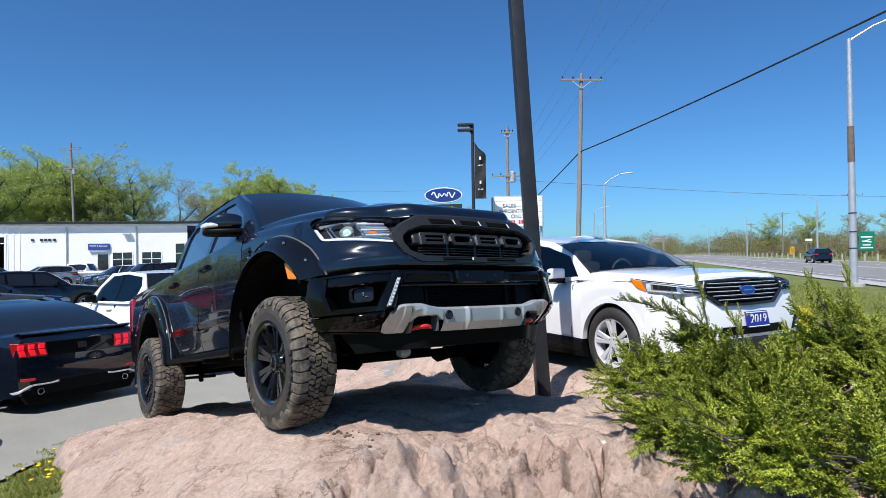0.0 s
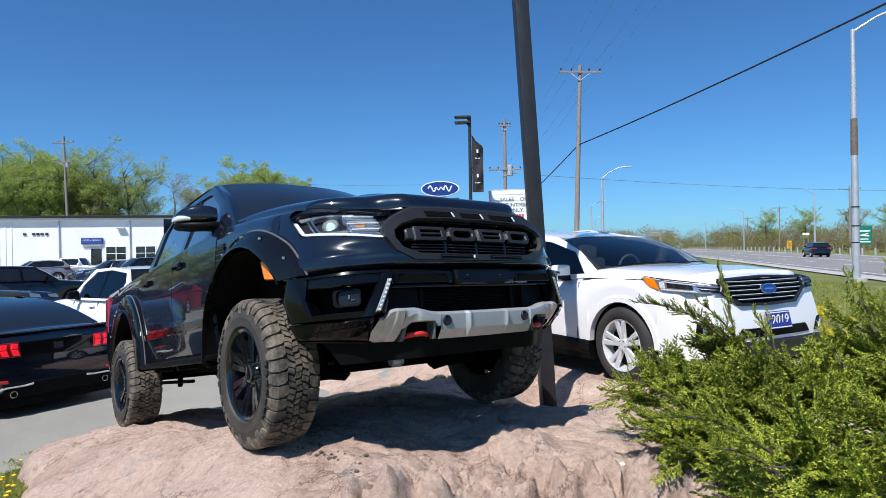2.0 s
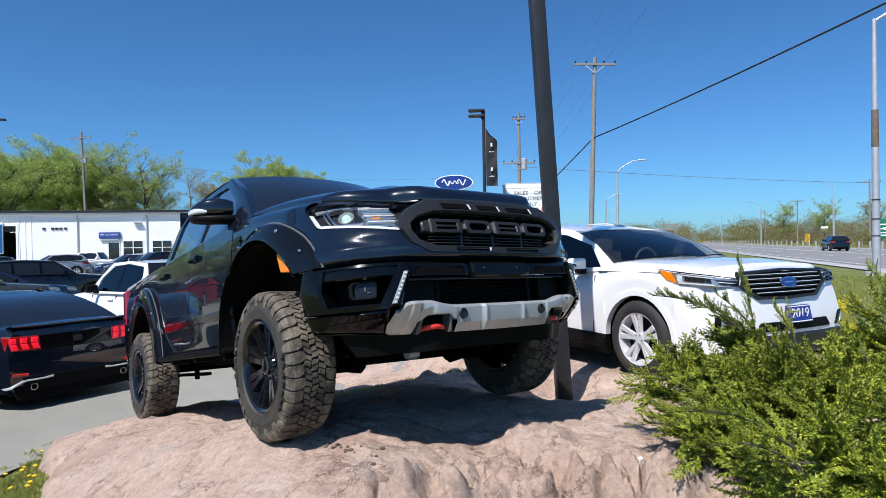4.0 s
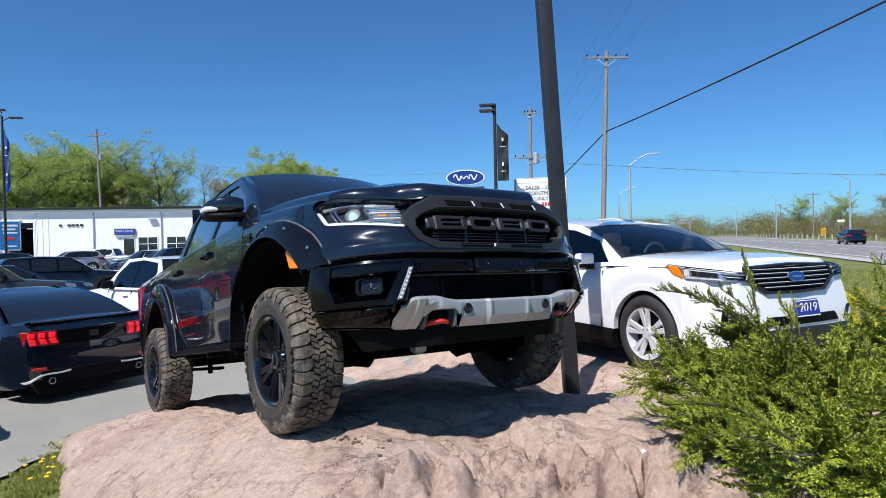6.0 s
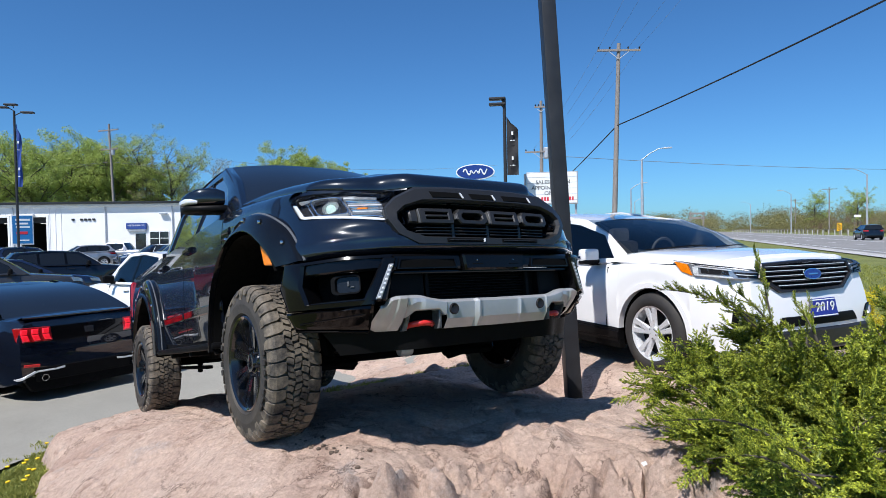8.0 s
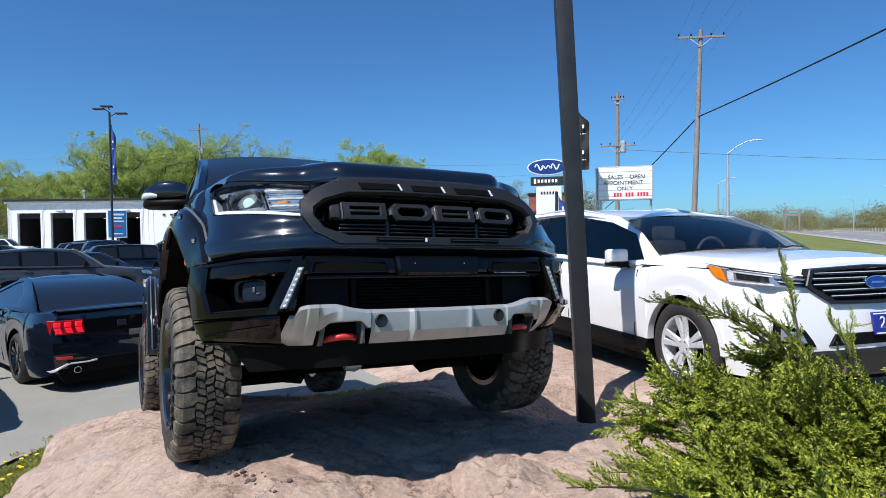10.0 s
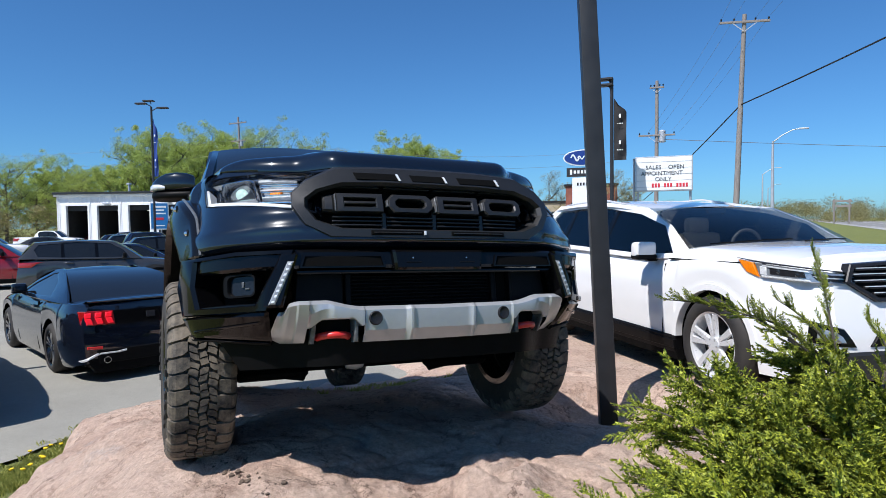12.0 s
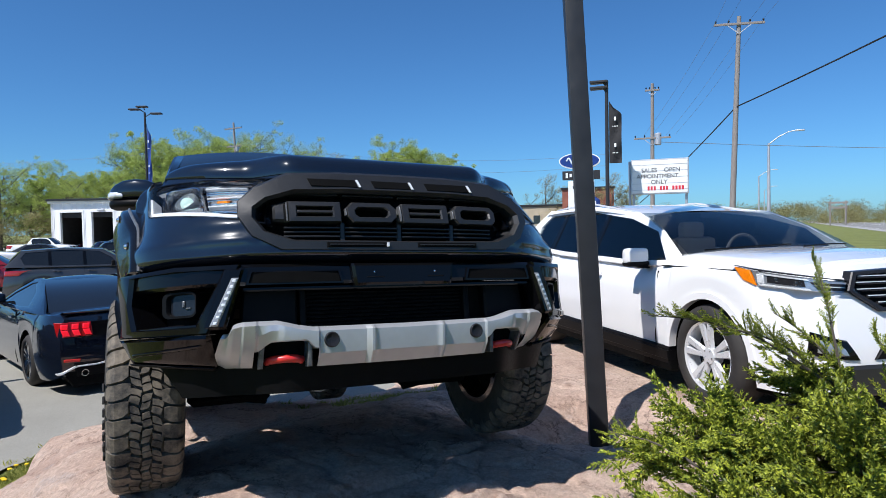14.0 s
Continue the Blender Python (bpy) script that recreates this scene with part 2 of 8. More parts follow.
def rock_material():
    """Pink granite: salmon body, grey lichen, pale scuffs, dark seams, fine crystalline grain."""
    m, nt, b = nodes_of("pink_rock")
    _, large = noise_ramp(nt, 1.1, [(0.3, (0.405, 0.272, 0.207)), (0.5, (0.535, 0.39, 0.305)), (0.72, (0.62, 0.48, 0.39))], detail=9, rough=0.65)
    _, greym = noise_ramp(nt, 1.9, [(0.58, grey(0)), (0.72, grey(.85))], detail=10, rough=0.7)
    c = mix_color(nt, greym.outputs[0], large.outputs[0], (0.37, 0.35, 0.34))
    wob, _ = noise_ramp(nt, 3.2, [(0, grey(0)), (1, grey(1))], detail=8, rough=0.7)
    tc = nt.nodes.new("ShaderNodeTexCoord")
    off = nt.nodes.new("ShaderNodeVectorMath")
    off.operation = "MULTIPLY_ADD"
    off.inputs[1].default_value = (0.55, 0.55, 0.55)
    nt.links.new(wob.outputs["Color"], off.inputs[0])
    nt.links.new(tc.outputs["Object"], off.inputs[2])
    cell = nt.nodes.new("ShaderNodeTexVoronoi")
    cell.feature = "DISTANCE_TO_EDGE"
    cell.inputs["Scale"].default_value = 2.3
    nt.links.new(off.outputs[0], cell.inputs["Vector"])
    seam = nt.nodes.new("ShaderNodeValToRGB")
    seam.color_ramp.elements[0].color, seam.color_ramp.elements[1].position = (0.18, 0.14, 0.12, 1), 0.022
    nt.links.new(cell.outputs["Distance"], seam.inputs[0])
    _, where = noise_ramp(nt, 1.7, [(0.40, grey(0)), (0.56, grey(0.85))], detail=5)
    c = mix_color(nt, where.outputs[0], c, mix_color(nt, 1.0, c, seam.outputs[0], "MULTIPLY"))
    cell2 = nt.nodes.new("ShaderNodeTexVoronoi")
    cell2.feature = "DISTANCE_TO_EDGE"
    cell2.inputs["Scale"].default_value = 6.5
    slant = nt.nodes.new("ShaderNodeMapping")
    slant.inputs["Rotation"].default_value, slant.inputs["Scale"].default_value = (0, 0, 0.6), (0.6, 1.5, 1.0)
    nt.links.new(off.outputs[0], slant.inputs[0])
    nt.links.new(slant.outputs[0], cell2.inputs["Vector"])
    crack = nt.nodes.new("ShaderNodeValToRGB")
    crack.color_ramp.elements[0].color, crack.color_ramp.elements[1].position = (0.42, 0.36, 0.33, 1), 0.030
    nt.links.new(cell2.outputs["Distance"], crack.inputs[0])
    _, where2 = noise_ramp(nt, 2.9, [(0.46, grey(0)), (0.60, grey(0.62))], detail=6)
    c = mix_color(nt, where2.outputs[0], c, mix_color(nt, 1.0, c, crack.outputs[0], "MULTIPLY"))
    _, stain = noise_ramp(nt, 5.5, [(0.30, (0.50, 0.42, 0.39)), (0.45, grey(1.0)), (0.62, grey(1.0)), (0.74, (1.14, 1.15, 1.16))], detail=11, rough=0.75)
    c = mix_color(nt, 1.0, c, stain.outputs[0], "MULTIPLY")
    _, fine = noise_ramp(nt, 42.0, [(0.25, grey(0.56)), (0.75, grey(1.34))], detail=9, rough=0.8)
    c = mix_color(nt, 1.0, c, fine.outputs[0], "MULTIPLY")
    nt.links.new(c, b.inputs["Base Color"])
    b.inputs["Roughness"].default_value = 0.88
    t1, _ = noise_ramp(nt, 7.0, [(0, grey(0)), (1, grey(1))], detail=12, rough=0.72)
    n1 = bump(nt, b, t1.outputs[0], 0.75, 0.07)
    t2, _ = noise_ramp(nt, 38.0, [(0, grey(0)), (1, grey(1))], detail=8, rough=0.7)
    n2 = bump(nt, b, t2.outputs[0], 0.6, 0.016, n1)
    bump(nt, b, crack.outputs[0], 0.5, 0.015, n2)
    return m


def grass_ground():
    m, nt, b = nodes_of("grass_ground")
    _, a = noise_ramp(nt, 0.6, [(0.3, (0.10, 0.125, 0.028)), (0.55, (0.17, 0.19, 0.045)), (0.75, (0.27, 0.235, 0.09))], detail=10, rough=0.7)
    _, f = noise_ramp(nt, 30.0, [(0.2, grey(0.55)), (0.8, grey(1.4))], detail=8)
    nt.links.new(mix_color(nt, 1.0, a.outputs[0], f.outputs[0], "MULTIPLY"), b.inputs["Base Color"])
    b.inputs["Roughness"].default_value = 0.95
    t2, _ = noise_ramp(nt, 40.0, [(0, grey(0)), (1, grey(1))])
    bump(nt, b, t2.outputs[0], 0.8, 0.05)
    return m


def leafy(name, dark, light, trans=0.35):
    """Leaves: colour varies from leaf to leaf, some light passes through."""
    m, nt, b = nodes_of(name)
    g = nt.nodes.new("ShaderNodeNewGeometry")
    rp = nt.nodes.new("ShaderNodeValToRGB")
    rp.color_ramp.elements[0].color, rp.color_ramp.elements[1].color = (*dark, 1), (*light, 1)
    nt.links.new(g.outputs["Random Per Island"], rp.inputs[0])
    _, patch_c = noise_ramp(nt, 1.3, [(0.3, grey(0.7)), (0.7, grey(1.25))])
    c = mix_color(nt, 1.0, rp.outputs[0], patch_c.outputs[0], "MULTIPLY")
    nt.links.new(c, b.inputs["Base Color"])
    b.inputs["Roughness"].default_value = 0.6
    tl = nt.nodes.new("ShaderNodeBsdfTranslucent")
    nt.links.new(c, tl.inputs[0])
    mx = nt.nodes.new("ShaderNodeMixShader")
    mx.inputs[0].default_value = trans
    nt.links.new(b.outputs[0], mx.inputs[1])
    nt.links.new(tl.outputs[0], mx.inputs[2])
    nt.links.new(mx.outputs[0], nt.nodes["Material Output"].inputs["Surface"])
    return m


def tyre_rubber(name, dusty, lo=0.28, hi=0.62, scale=5.0):
    m, nt, b = nodes_of(name)
    _, d = noise_ramp(nt, scale, [(lo, grey(0)), (hi, grey(dusty))], detail=10, rough=0.7)
    nt.links.new(mix_color(nt, d.outputs[0], (0.012, 0.012, 0.013), (0.205, 0.168, 0.122)), b.inputs["Base Color"])
    b.inputs["Roughness"].default_value = 0.75
    t2, _ = noise_ramp(nt, 60.0, [(0, grey(0)), (1, grey(1))])
    bump(nt, b, t2.outputs[0], 0.3, 0.004)
    return m


M["siding"] = metal_siding()
M["old_wood"] = old_wood()
M["lot"] = asphalt("lot_asphalt", 0.275, 0.99, 0.90)
M["road"] = asphalt("road_asphalt", 0.22)
M["gravel"] = asphalt("pale_gravel", 0.40)
M["rock"] = rock_material()
M["grass"] = grass_ground()
M["juniper"] = leafy("juniper_leaf", (0.055, 0.095, 0.010), (0.45, 0.49, 0.040), 0.08)
M["tree_leaf"] = leafy("tree_leaf", (0.27, 0.36, 0.07), (0.52, 0.60, 0.17), 0.45)
M["tree_leaf_bare"] = leafy("tree_leaf_bare", (0.30, 0.27, 0.13), (0.46, 0.43, 0.20), 0.45)
M["scrub"] = leafy("scrub_leaf", (0.19, 0.175, 0.065), (0.37, 0.33, 0.14), 0.45)
M["brown_scrub"] = leafy("brown_scrub_leaf", (0.18, 0.12, 0.07), (0.31, 0.23, 0.14), 0.35)
M["blade"] = leafy("grass_blade", (0.17, 0.21, 0.035), (0.46, 0.46, 0.12), 0.35)
M["yellow_flower"] = leafy("yellow_flower", (0.42, 0.38, 0.02), (0.86, 0.66, 0.015), 0.3)
M["dandelion"] = plain("dandelion", (0.80, 0.55, 0.01), 0.7)
M["bark"] = plain("bark", (0.09, 0.075, 0.06), 0.95, 0, 0.3, 4, bumps=0.4)
M["tyre_dusty"] = tyre_rubber("dusty_tyre", 0.88, 0.36, 0.62, 11.0)
M["tyre_side"] = tyre_rubber("tyre_wall", 0.24)
M["tyre"] = tyre_rubber("car_tyre", 0.10)


# ---------------------------------------------------------------- mesh helpers
def finish(bm, name, material, smooth=35):
    me = bpy.data.meshes.new(name)
    bmesh.ops.recalc_face_normals(bm, faces=bm.faces)
    bm.to_mesh(me)
    bm.free()
    me.materials.append(M[material] if isinstance(material, str) else material)
    if smooth:
        me.polygons.foreach_set("use_smooth", [True] * len(me.polygons))
        me.set_sharp_from_angle(angle=radians(smooth))
    return me


def part(name, bm, material, parent, label="", smooth=35, m=None):
    ob = new(name, finish(bm, name, material, smooth))
    ob.parent = parent
    if m is not None:
        ob.matrix_basis = m
    return tagged(ob, label)


def thing(name, m, label, category, group="", kind=""):
    return_ob = tagged(new(name), label, category, group, kind)
    return_ob.empty_display_size = 0.2
    return_ob.matrix_basis = m
    return return_ob


def share(name, ob, parent, m):
    """Another object on the same mesh."""
    o = new(name, ob.data)
    o.parent, o.matrix_basis = parent, m
    return o


def box(bm, c, s, bevel=0.0, m=None, seg=1):
    r = bmesh.ops.create_cube(bm, size=1.0)
    vs = r["verts"]
    bmesh.ops.scale(bm, vec=s, verts=vs)
    if bevel:
        es = list({e for v in vs for e in v.link_edges})
        g = bmesh.ops.bevel(bm, geom=es, offset=min(bevel, min(s) * 0.45), segments=seg, affect="EDGES", profile=0.6)
        vs = list({v for f in g["faces"] for v in f.verts} | {v for v in vs if v.is_valid})
    bmesh.ops.transform(bm, matrix=(m or Matrix()) @ Matrix.Translation(c), verts=vs)
    return bm


def tube(bm, pts, radii, n=8, caps=True):
    """A round tube along points, with a radius for each or one for all."""
    pts = [Vector(p) for p in pts]
    if not hasattr(radii, "__len__"):
        radii = [radii] * len(pts)
    rings, side = [], None
    for i, p in enumerate(pts):
        d = (pts[min(i + 1, len(pts) - 1)] - pts[max(i - 1, 0)]).normalized()
        if side is None:
            side = d.orthogonal().normalized()
        side = (side - d * side.dot(d)).normalized()
        up = d.cross(side)
        rings.append([bm.verts.new(p + (side * math.cos(a) + up * math.sin(a)) * radii[i]) for a in (2 * math.pi * k / n for k in range(n))])
    for a, b in zip(rings, rings[1:]):
        for k in range(n):
            bm.faces.new((a[k], a[(k + 1) % n], b[(k + 1) % n], b[k]))
    if caps:
        bm.faces.new(rings[0][::-1]), bm.faces.new(rings[-1])
    return bm


def lathe(bm, prof, n=32, m=None, closed=False):
    """Turns a profile of (along x, radius) about the x axis."""
    m = m or Matrix()
    rings = [[bm.verts.new(m @ Vector((x, r * math.cos(a), r * math.sin(a)))) for a in (2 * math.pi * k / n for k in range(n))] for x, r in prof]
    pairs = list(zip(rings, rings[1:])) + ([(rings[-1], rings[0])] if closed else [])
    for a, b in pairs:
        for k in range(n):
            bm.faces.new((a[k], a[(k + 1) % n], b[(k + 1) % n], b[k]))
    if not closed:
        bm.faces.new(rings[0][::-1]), bm.faces.new(rings[-1])
    return bm


def patch(bm, q, surf, back, front, ch=0.006, nu=6, nv=3):
    """A thick chamfered plate on a curved surface: q, its four corners (a, b) in order; surf(a, b, depth) gives the place."""
    def uv(u, v):
        (a0, b0), (a1, b1), (a2, b2), (a3, b3) = q
        return ((1 - u) * (1 - v) * a0 + u * (1 - v) * a1 + u * v * a2 + (1 - u) * v * a3, (1 - u) * (1 - v) * b0 + u * (1 - v) * b1 + u * v * b2 + (1 - u) * v * b3)
    la = max(math.hypot(q[1][0] - q[0][0], q[1][1] - q[0][1]), 1e-4)
    lb = max(math.hypot(q[3][0] - q[0][0], q[3][1] - q[0][1]), math.hypot(q[2][0] - q[1][0], q[2][1] - q[1][1]), 1e-4)
    cu, cv = min(0.3, ch / la), min(0.3, ch / lb)
    us = [0, cu] + [cu + (1 - 2 * cu) * k / nu for k in range(1, nu)] + [1 - cu, 1]
    vs = [0, cv] + [cv + (1 - 2 * cv) * k / nv for k in range(1, nv)] + [1 - cv, 1]
    nuu, nvv = len(us), len(vs)
    top = [[bm.verts.new(surf(*uv(u, v), front - (ch if i in (0, nuu - 1) or j in (0, nvv - 1) else 0))) for j, v in enumerate(vs)] for i, u in enumerate(us)]
    for i in range(nuu - 1):
        for j in range(nvv - 1):
            bm.faces.new((top[i][j], top[i + 1][j], top[i + 1][j + 1], top[i][j + 1]))
    rim = [(i, 0) for i in range(nuu)] + [(nuu - 1, j) for j in range(1, nvv)] + [(i, nvv - 1) for i in range(nuu - 2, -1, -1)] + [(0, j) for j in range(nvv - 2, 0, -1)]
    low = [bm.verts.new(surf(*uv(us[i], vs[j]), back)) for i, j in rim]
    for k in range(len(rim)):
        (i, j), (i2, j2) = rim[k], rim[(k + 1) % len(rim)]
        bm.faces.new((top[i][j], top[i2][j2], low[(k + 1) % len(rim)], low[k]))
    return bm


def plates(name, quads, surf, back, front, material, parent, label="", ch=0.006, nu=6, nv=3):
    bm = bmesh.new()
    for q in quads:
        patch(bm, q, surf, back, front, ch, nu, nv)
    return part(name, bm, material, parent, label, 30)


def sheet(bm, rows):
    """A surface through rows of points."""
    vs = [[bm.verts.new(p) for p in r] for r in rows]
    for a, b in zip(vs, vs[1:]):
        for k in range(len(a) - 1):
            bm.faces.new((a[k], a[k + 1], b[k + 1], b[k]))
    return vs


def prism(bm, pts, place, d0, d1):
    """A flat outline given thickness: place(a, b, depth)."""
    a = [bm.verts.new(place(x, y, d0)) for x, y in pts]
    b = [bm.verts.new(place(x, y, d1)) for x, y in pts]
    n = len(pts)
    bm.faces.new(a[::-1]), bm.faces.new(b)
    for k in range(n):
        bm.faces.new((a[k], a[(k + 1) % n], b[(k + 1) % n], b[k]))
    return bm


def hoop(bm, outer, inner, place, d0, d1, lip=0.0):
    """A closed frame between two outlines with as many corners each."""
    n = len(outer)
    rows = []
    for pts, d in ((outer, d0), (outer, d1 - lip), ([tuple(Vector(o).lerp(Vector(i), 0.15)) for o, i in zip(outer, inner)], d1), ([tuple(Vector(o).lerp(Vector(i), 0.85)) for o, i in zip(outer, inner)], d1), (inner, d1 - lip), (inner, d0)):
        rows.append([bm.verts.new(place(x, y, d)) for x, y in pts])
    for a, b in zip(rows, rows[1:] + rows[:1]):
        for k in range(n):
            bm.faces.new((a[k], a[(k + 1) % n], b[(k + 1) % n], b[k]))
    return bm


def words(name, text, size, m, material, parent, depth=0.004, align="CENTER"):
    cu = bpy.data.curves.new(name, "FONT")
    cu.body, cu.size, cu.extrude, cu.align_x, cu.align_y = text, size, depth, align, "CENTER"
    cu.materials.append(M[material])
    ob = new(name, cu)
    ob.parent, ob.matrix_basis = parent, m
    return ob


def smooth01(t):
    t = min(1, max(0, t))
    return t * t * (3 - 2 * t)


def along(keys, t):
    """Straight lines through (t, value) keys."""
    if t <= keys[0][0]:
        return keys[0][1]
    for (a, va), (b, vb) in zip(keys, keys[1:]):
        if t <= b:
            return va + (vb - va) * (t - a) / (b - a)
    return keys[-1][1]
# ---------------------------------------------------------------- lie of the land
def stand_off(x, y):
    """Distance from the strip on which the white crossover stands."""
    t = min(3.4, max(-0.5, (x - 1.8) * -0.574 + (y - 7.2) * 0.819))
    return math.hypot(x - 1.8 + 0.574 * t, y - 7.2 - 0.819 * t)


def land(x, y):
    """Height of the ground: a car park a little below the verge, a raised patch behind the rock."""
    low = -0.42 * smooth01((along([(5.5, -2.4), (8, -.1)], y) - x) / 2.4) * smooth01((y - 1.0) / 4.0)
    return low + 0.23 * smooth01((2.3 - stand_off(x, y)) / 1.2)


ROAD_ALONG, ROAD_OUT = Vector((0.165, 0.986, 0)), Vector((0.986, -0.165, 0))


def by_road(s, d):
    """A place s metres along the road and d metres out from the first eye across it."""
    return ROAD_ALONG * s + ROAD_OUT * d


def spread(limit, first, growth):
    v, step, out = 0.0, first, [0.0]
    while v < limit:
        v, step = v + step, step * growth
        out.append(v)
    return sorted({-a for a in out} | set(out))


def ground_sheet(name, xs, ys, lift, material, rough=0.0):
    bm = bmesh.new()
    sheet(bm, [[Vector((x, y, land(x, y) + lift + (noise.noise((x * 1.7, y * 1.7, 3.1)) * rough))) for x in xs] for y in ys])
    return new(name, finish(bm, name, material, 60))


tagged(ground_sheet("ground", spread(1800, 0.6, 1.12), [y + 8 for y in spread(2200, 0.6, 1.12)], -0.03, "grass", 0.012), "dry spring grass running out to the horizon", "ground", kind="structure")

# the car park lies over it as one sheet with an irregular edge by the rock
bm = bmesh.new()
rows = []
for j in range(64):
    y = 3.2 + 0.28 * j if j < 40 else 14.4 + (j - 40) ** 1.7 * 0.45
    edge = along([(3.2, -4.9), (5.0, -4.78), (5.5, -4.72), (6.3, -4.7), (7.4, -4.3), (8.2, -2.9), (9.5, -0.6), (11, 1.2), (14, 4.5), (40, 9.0), (120, 14)], y) + 0.12 * noise.noise((y * 2.1, 0.3, 0))
    rows.append([Vector((edge - k, y, land(edge - k, y) + 0.006)) for k in [0, 0.15, 0.4, 0.8, 1.4, 2.2, 3.2, 4.5, 6.5, 9, 12, 16, 22, 30, 42, 60, 90, 130]])
sheet(bm, rows)
tagged(new("car_park", finish(bm, "car_park", "lot", 60)), "pale worn asphalt of the dealer's car park", "asphalt", kind="structure")

# the highway, its gravel edge and painted lines
def strip(name, d0, d1, z, material, s0=-60, s1=900, n=60, label="", category="road"):
    bm = bmesh.new()
    sheet(bm, [[by_road(s0 + (s1 - s0) * (k / n) ** 1.6, d) + Vector((0, 0, z)) for d in (d0, (d0 + d1) / 2, d1)] for k in range(n + 1)])
    return tagged(new(name, finish(bm, name, material)), label, category, kind="structure")


strip("road_shoulder", 10.6, 29.6, 0.03, "gravel", label="pale gravel shoulder beside the highway", category="shoulder")
strip("road", 11.9, 28.4, 0.05, "road", label="grey four-lane highway with faded lane lines", category="road")
for dd in (12.4, 19.9, 20.4, 27.9):
    strip("lane_line", dd, dd + 0.12, 0.055, "sign_white", label="thin white painted line on the highway", category="road marking")
bm = bmesh.new()
for k in range(40):
    for d in (16.1, 24.1):
        c = by_road(-30 + 9 * k, d)
        sheet(bm, [[c + ROAD_ALONG * a + ROAD_OUT * b + Vector((0, 0, 0.0555)) for b in (0, 0.12)] for a in (0, 3)])
tagged(new("lane_dash", finish(bm, "lane_dash", "sign_white", 0)), "broken white lane lines on the highway", "road marking", kind="structure")


# ---------------------------------------------------------------- the rock
# mounds (+) and hollows (-): middle x, y, radius, height over the foot
MOUNDS = np.array([
    (0, 5.5, 2.6, .84), (2.5, 10, 2.6, .86), (-1.5, 4, 1.1, .40), (-5.5, 9, 1.7, -.55), (0, 6, .7, -.26), (3, 3, 1.7, .36), (-3.5, 5.5, 1.1, .26), (-.5, 9, .7, .27),
    (3.5, 6.5, 1.1, .45), (-1, 3, .7, .20), (1, 4, .45, .14), (-2.5, 4.5, .45, .20), (-4.5, 2.5, 1.7, -.19), (.5, 9.5, .7, .13), (-3, 9, .7, -.19), (.5, 6.5, .45, -.12),
    (-.5, 3.5, .45, .10), (2.5, 9.5, .7, -.42), (.5, 4, .45, .11), (-.7, 6.5, .6, .04), (-1.3, 7.4, .9, -.08), (-4, 5, .45, -.23), (.4, 6.0, .5, -.33), (.34, 6.05, .30, -.07), (-2.5, 3, .7, -.08), (-3.4, 6.9, .55, .13), (-4.0, 6.5, .4, .06)])


def rock_height(x, y):
    z = -.325 + float(np.exp(-((MOUNDS[:, 0] - x) ** 2 + (MOUNDS[:, 1] - y) ** 2) / MOUNDS[:, 2] ** 2) @ MOUNDS[:, 3])
    n1, n2 = noise.noise((x * 1.3, y * 1.3, 3.0)), noise.noise((x * 1.3, y * 1.3, 8.0))
    r = math.hypot(x, y - 4.22) / (.19 + .05 * noise.noise((x * 5, y * 5, 2)))
    z += min(.13 * math.exp(-r ** 3), .085 + .05 * noise.noise((x * 9, y * 9, 1))) * (1 + .5 * noise.noise((x * 14, y * 14, 3)))
    flat = smooth01((1.75 - stand_off(x, y)) / .6) * smooth01((y - 6.4) / .7)
    steep = smooth01((along([(-2.4, 2.9), (-1.1, 3.25), (-.6, 3.75), (-.15, 4.15), (.7, 4.2)], x) - y + .2 * n1) / .45)
    rugged = .25 + .75 * steep
    z += (.03 + .11 * steep) * (abs(noise.noise((x * 1.9, y * 1.9, .4))) - .22)
    z += (.024 + .20 * steep) * (noise.ridged_multi_fractal((x * 2.7 + .3 * n2, y * 2.7, 7.0), .8, 2.1, 6, 1.0, 2.0) - 1.0) * .5
    d, _ = noise.voronoi((x * 1.7 + .5 * n1 + .12 * noise.noise((x * 7, y * 7, 1)), y * 2.6 + .5 * n2 + .12 * noise.noise((x * 7, y * 7, 5)), .5))
    z -= (.026 + .17 * steep) * math.exp(-(d[1] - d[0]) / .05)           # fractures
    d, _ = noise.voronoi((x * 5.3 + .4 * n1, y * 6.5 + .4 * n2, 2.5))
    z += (.016 + .115 * steep) * (d[1] - d[0] - .25)                             # broken facets
    z += .055 * steep * (noise.ridged_multi_fractal((x * 6.0 + .5 * n2, y * 5.0 + .5 * n1, 11.0), .7, 2.2, 6, 1.0, 2.0) - 1.0)   # crags
    z = z * (1 - flat) + .292 * flat
    z += .017 * (1 - .6 * flat) * (.6 + 2.9 * steep) * noise.fractal((x * 9, y * 9, 2.0), .7, 2.0, 6)
    foot = along([(2.3, -2.6), (3.4, -2.9), (4.4, -3.38), (5.2, -3.95), (5.8, -4.38), (7, -5.05), (8, -5.25), (9, -5.1)], y) + .12 * noise.noise((x * 2, y * 2, 6))
    if -3.4 < x < 1.2 and 6.2 < y < 8.7:                                  # worn rock flush with the ground behind the truck
        z = max(z, land(x, y) + .012 + .02 * noise.noise((x * 3, y * 3, 6)))
    z -= .9 * smooth01((2.75 + .3 * noise.noise((x * 1.5, 0, 4)) - y) / .35) + .9 * smooth01((x - 3.5 - .4 * n2) / .5)
    return z - .9 * smooth01((foot + .12 - x) / .45)


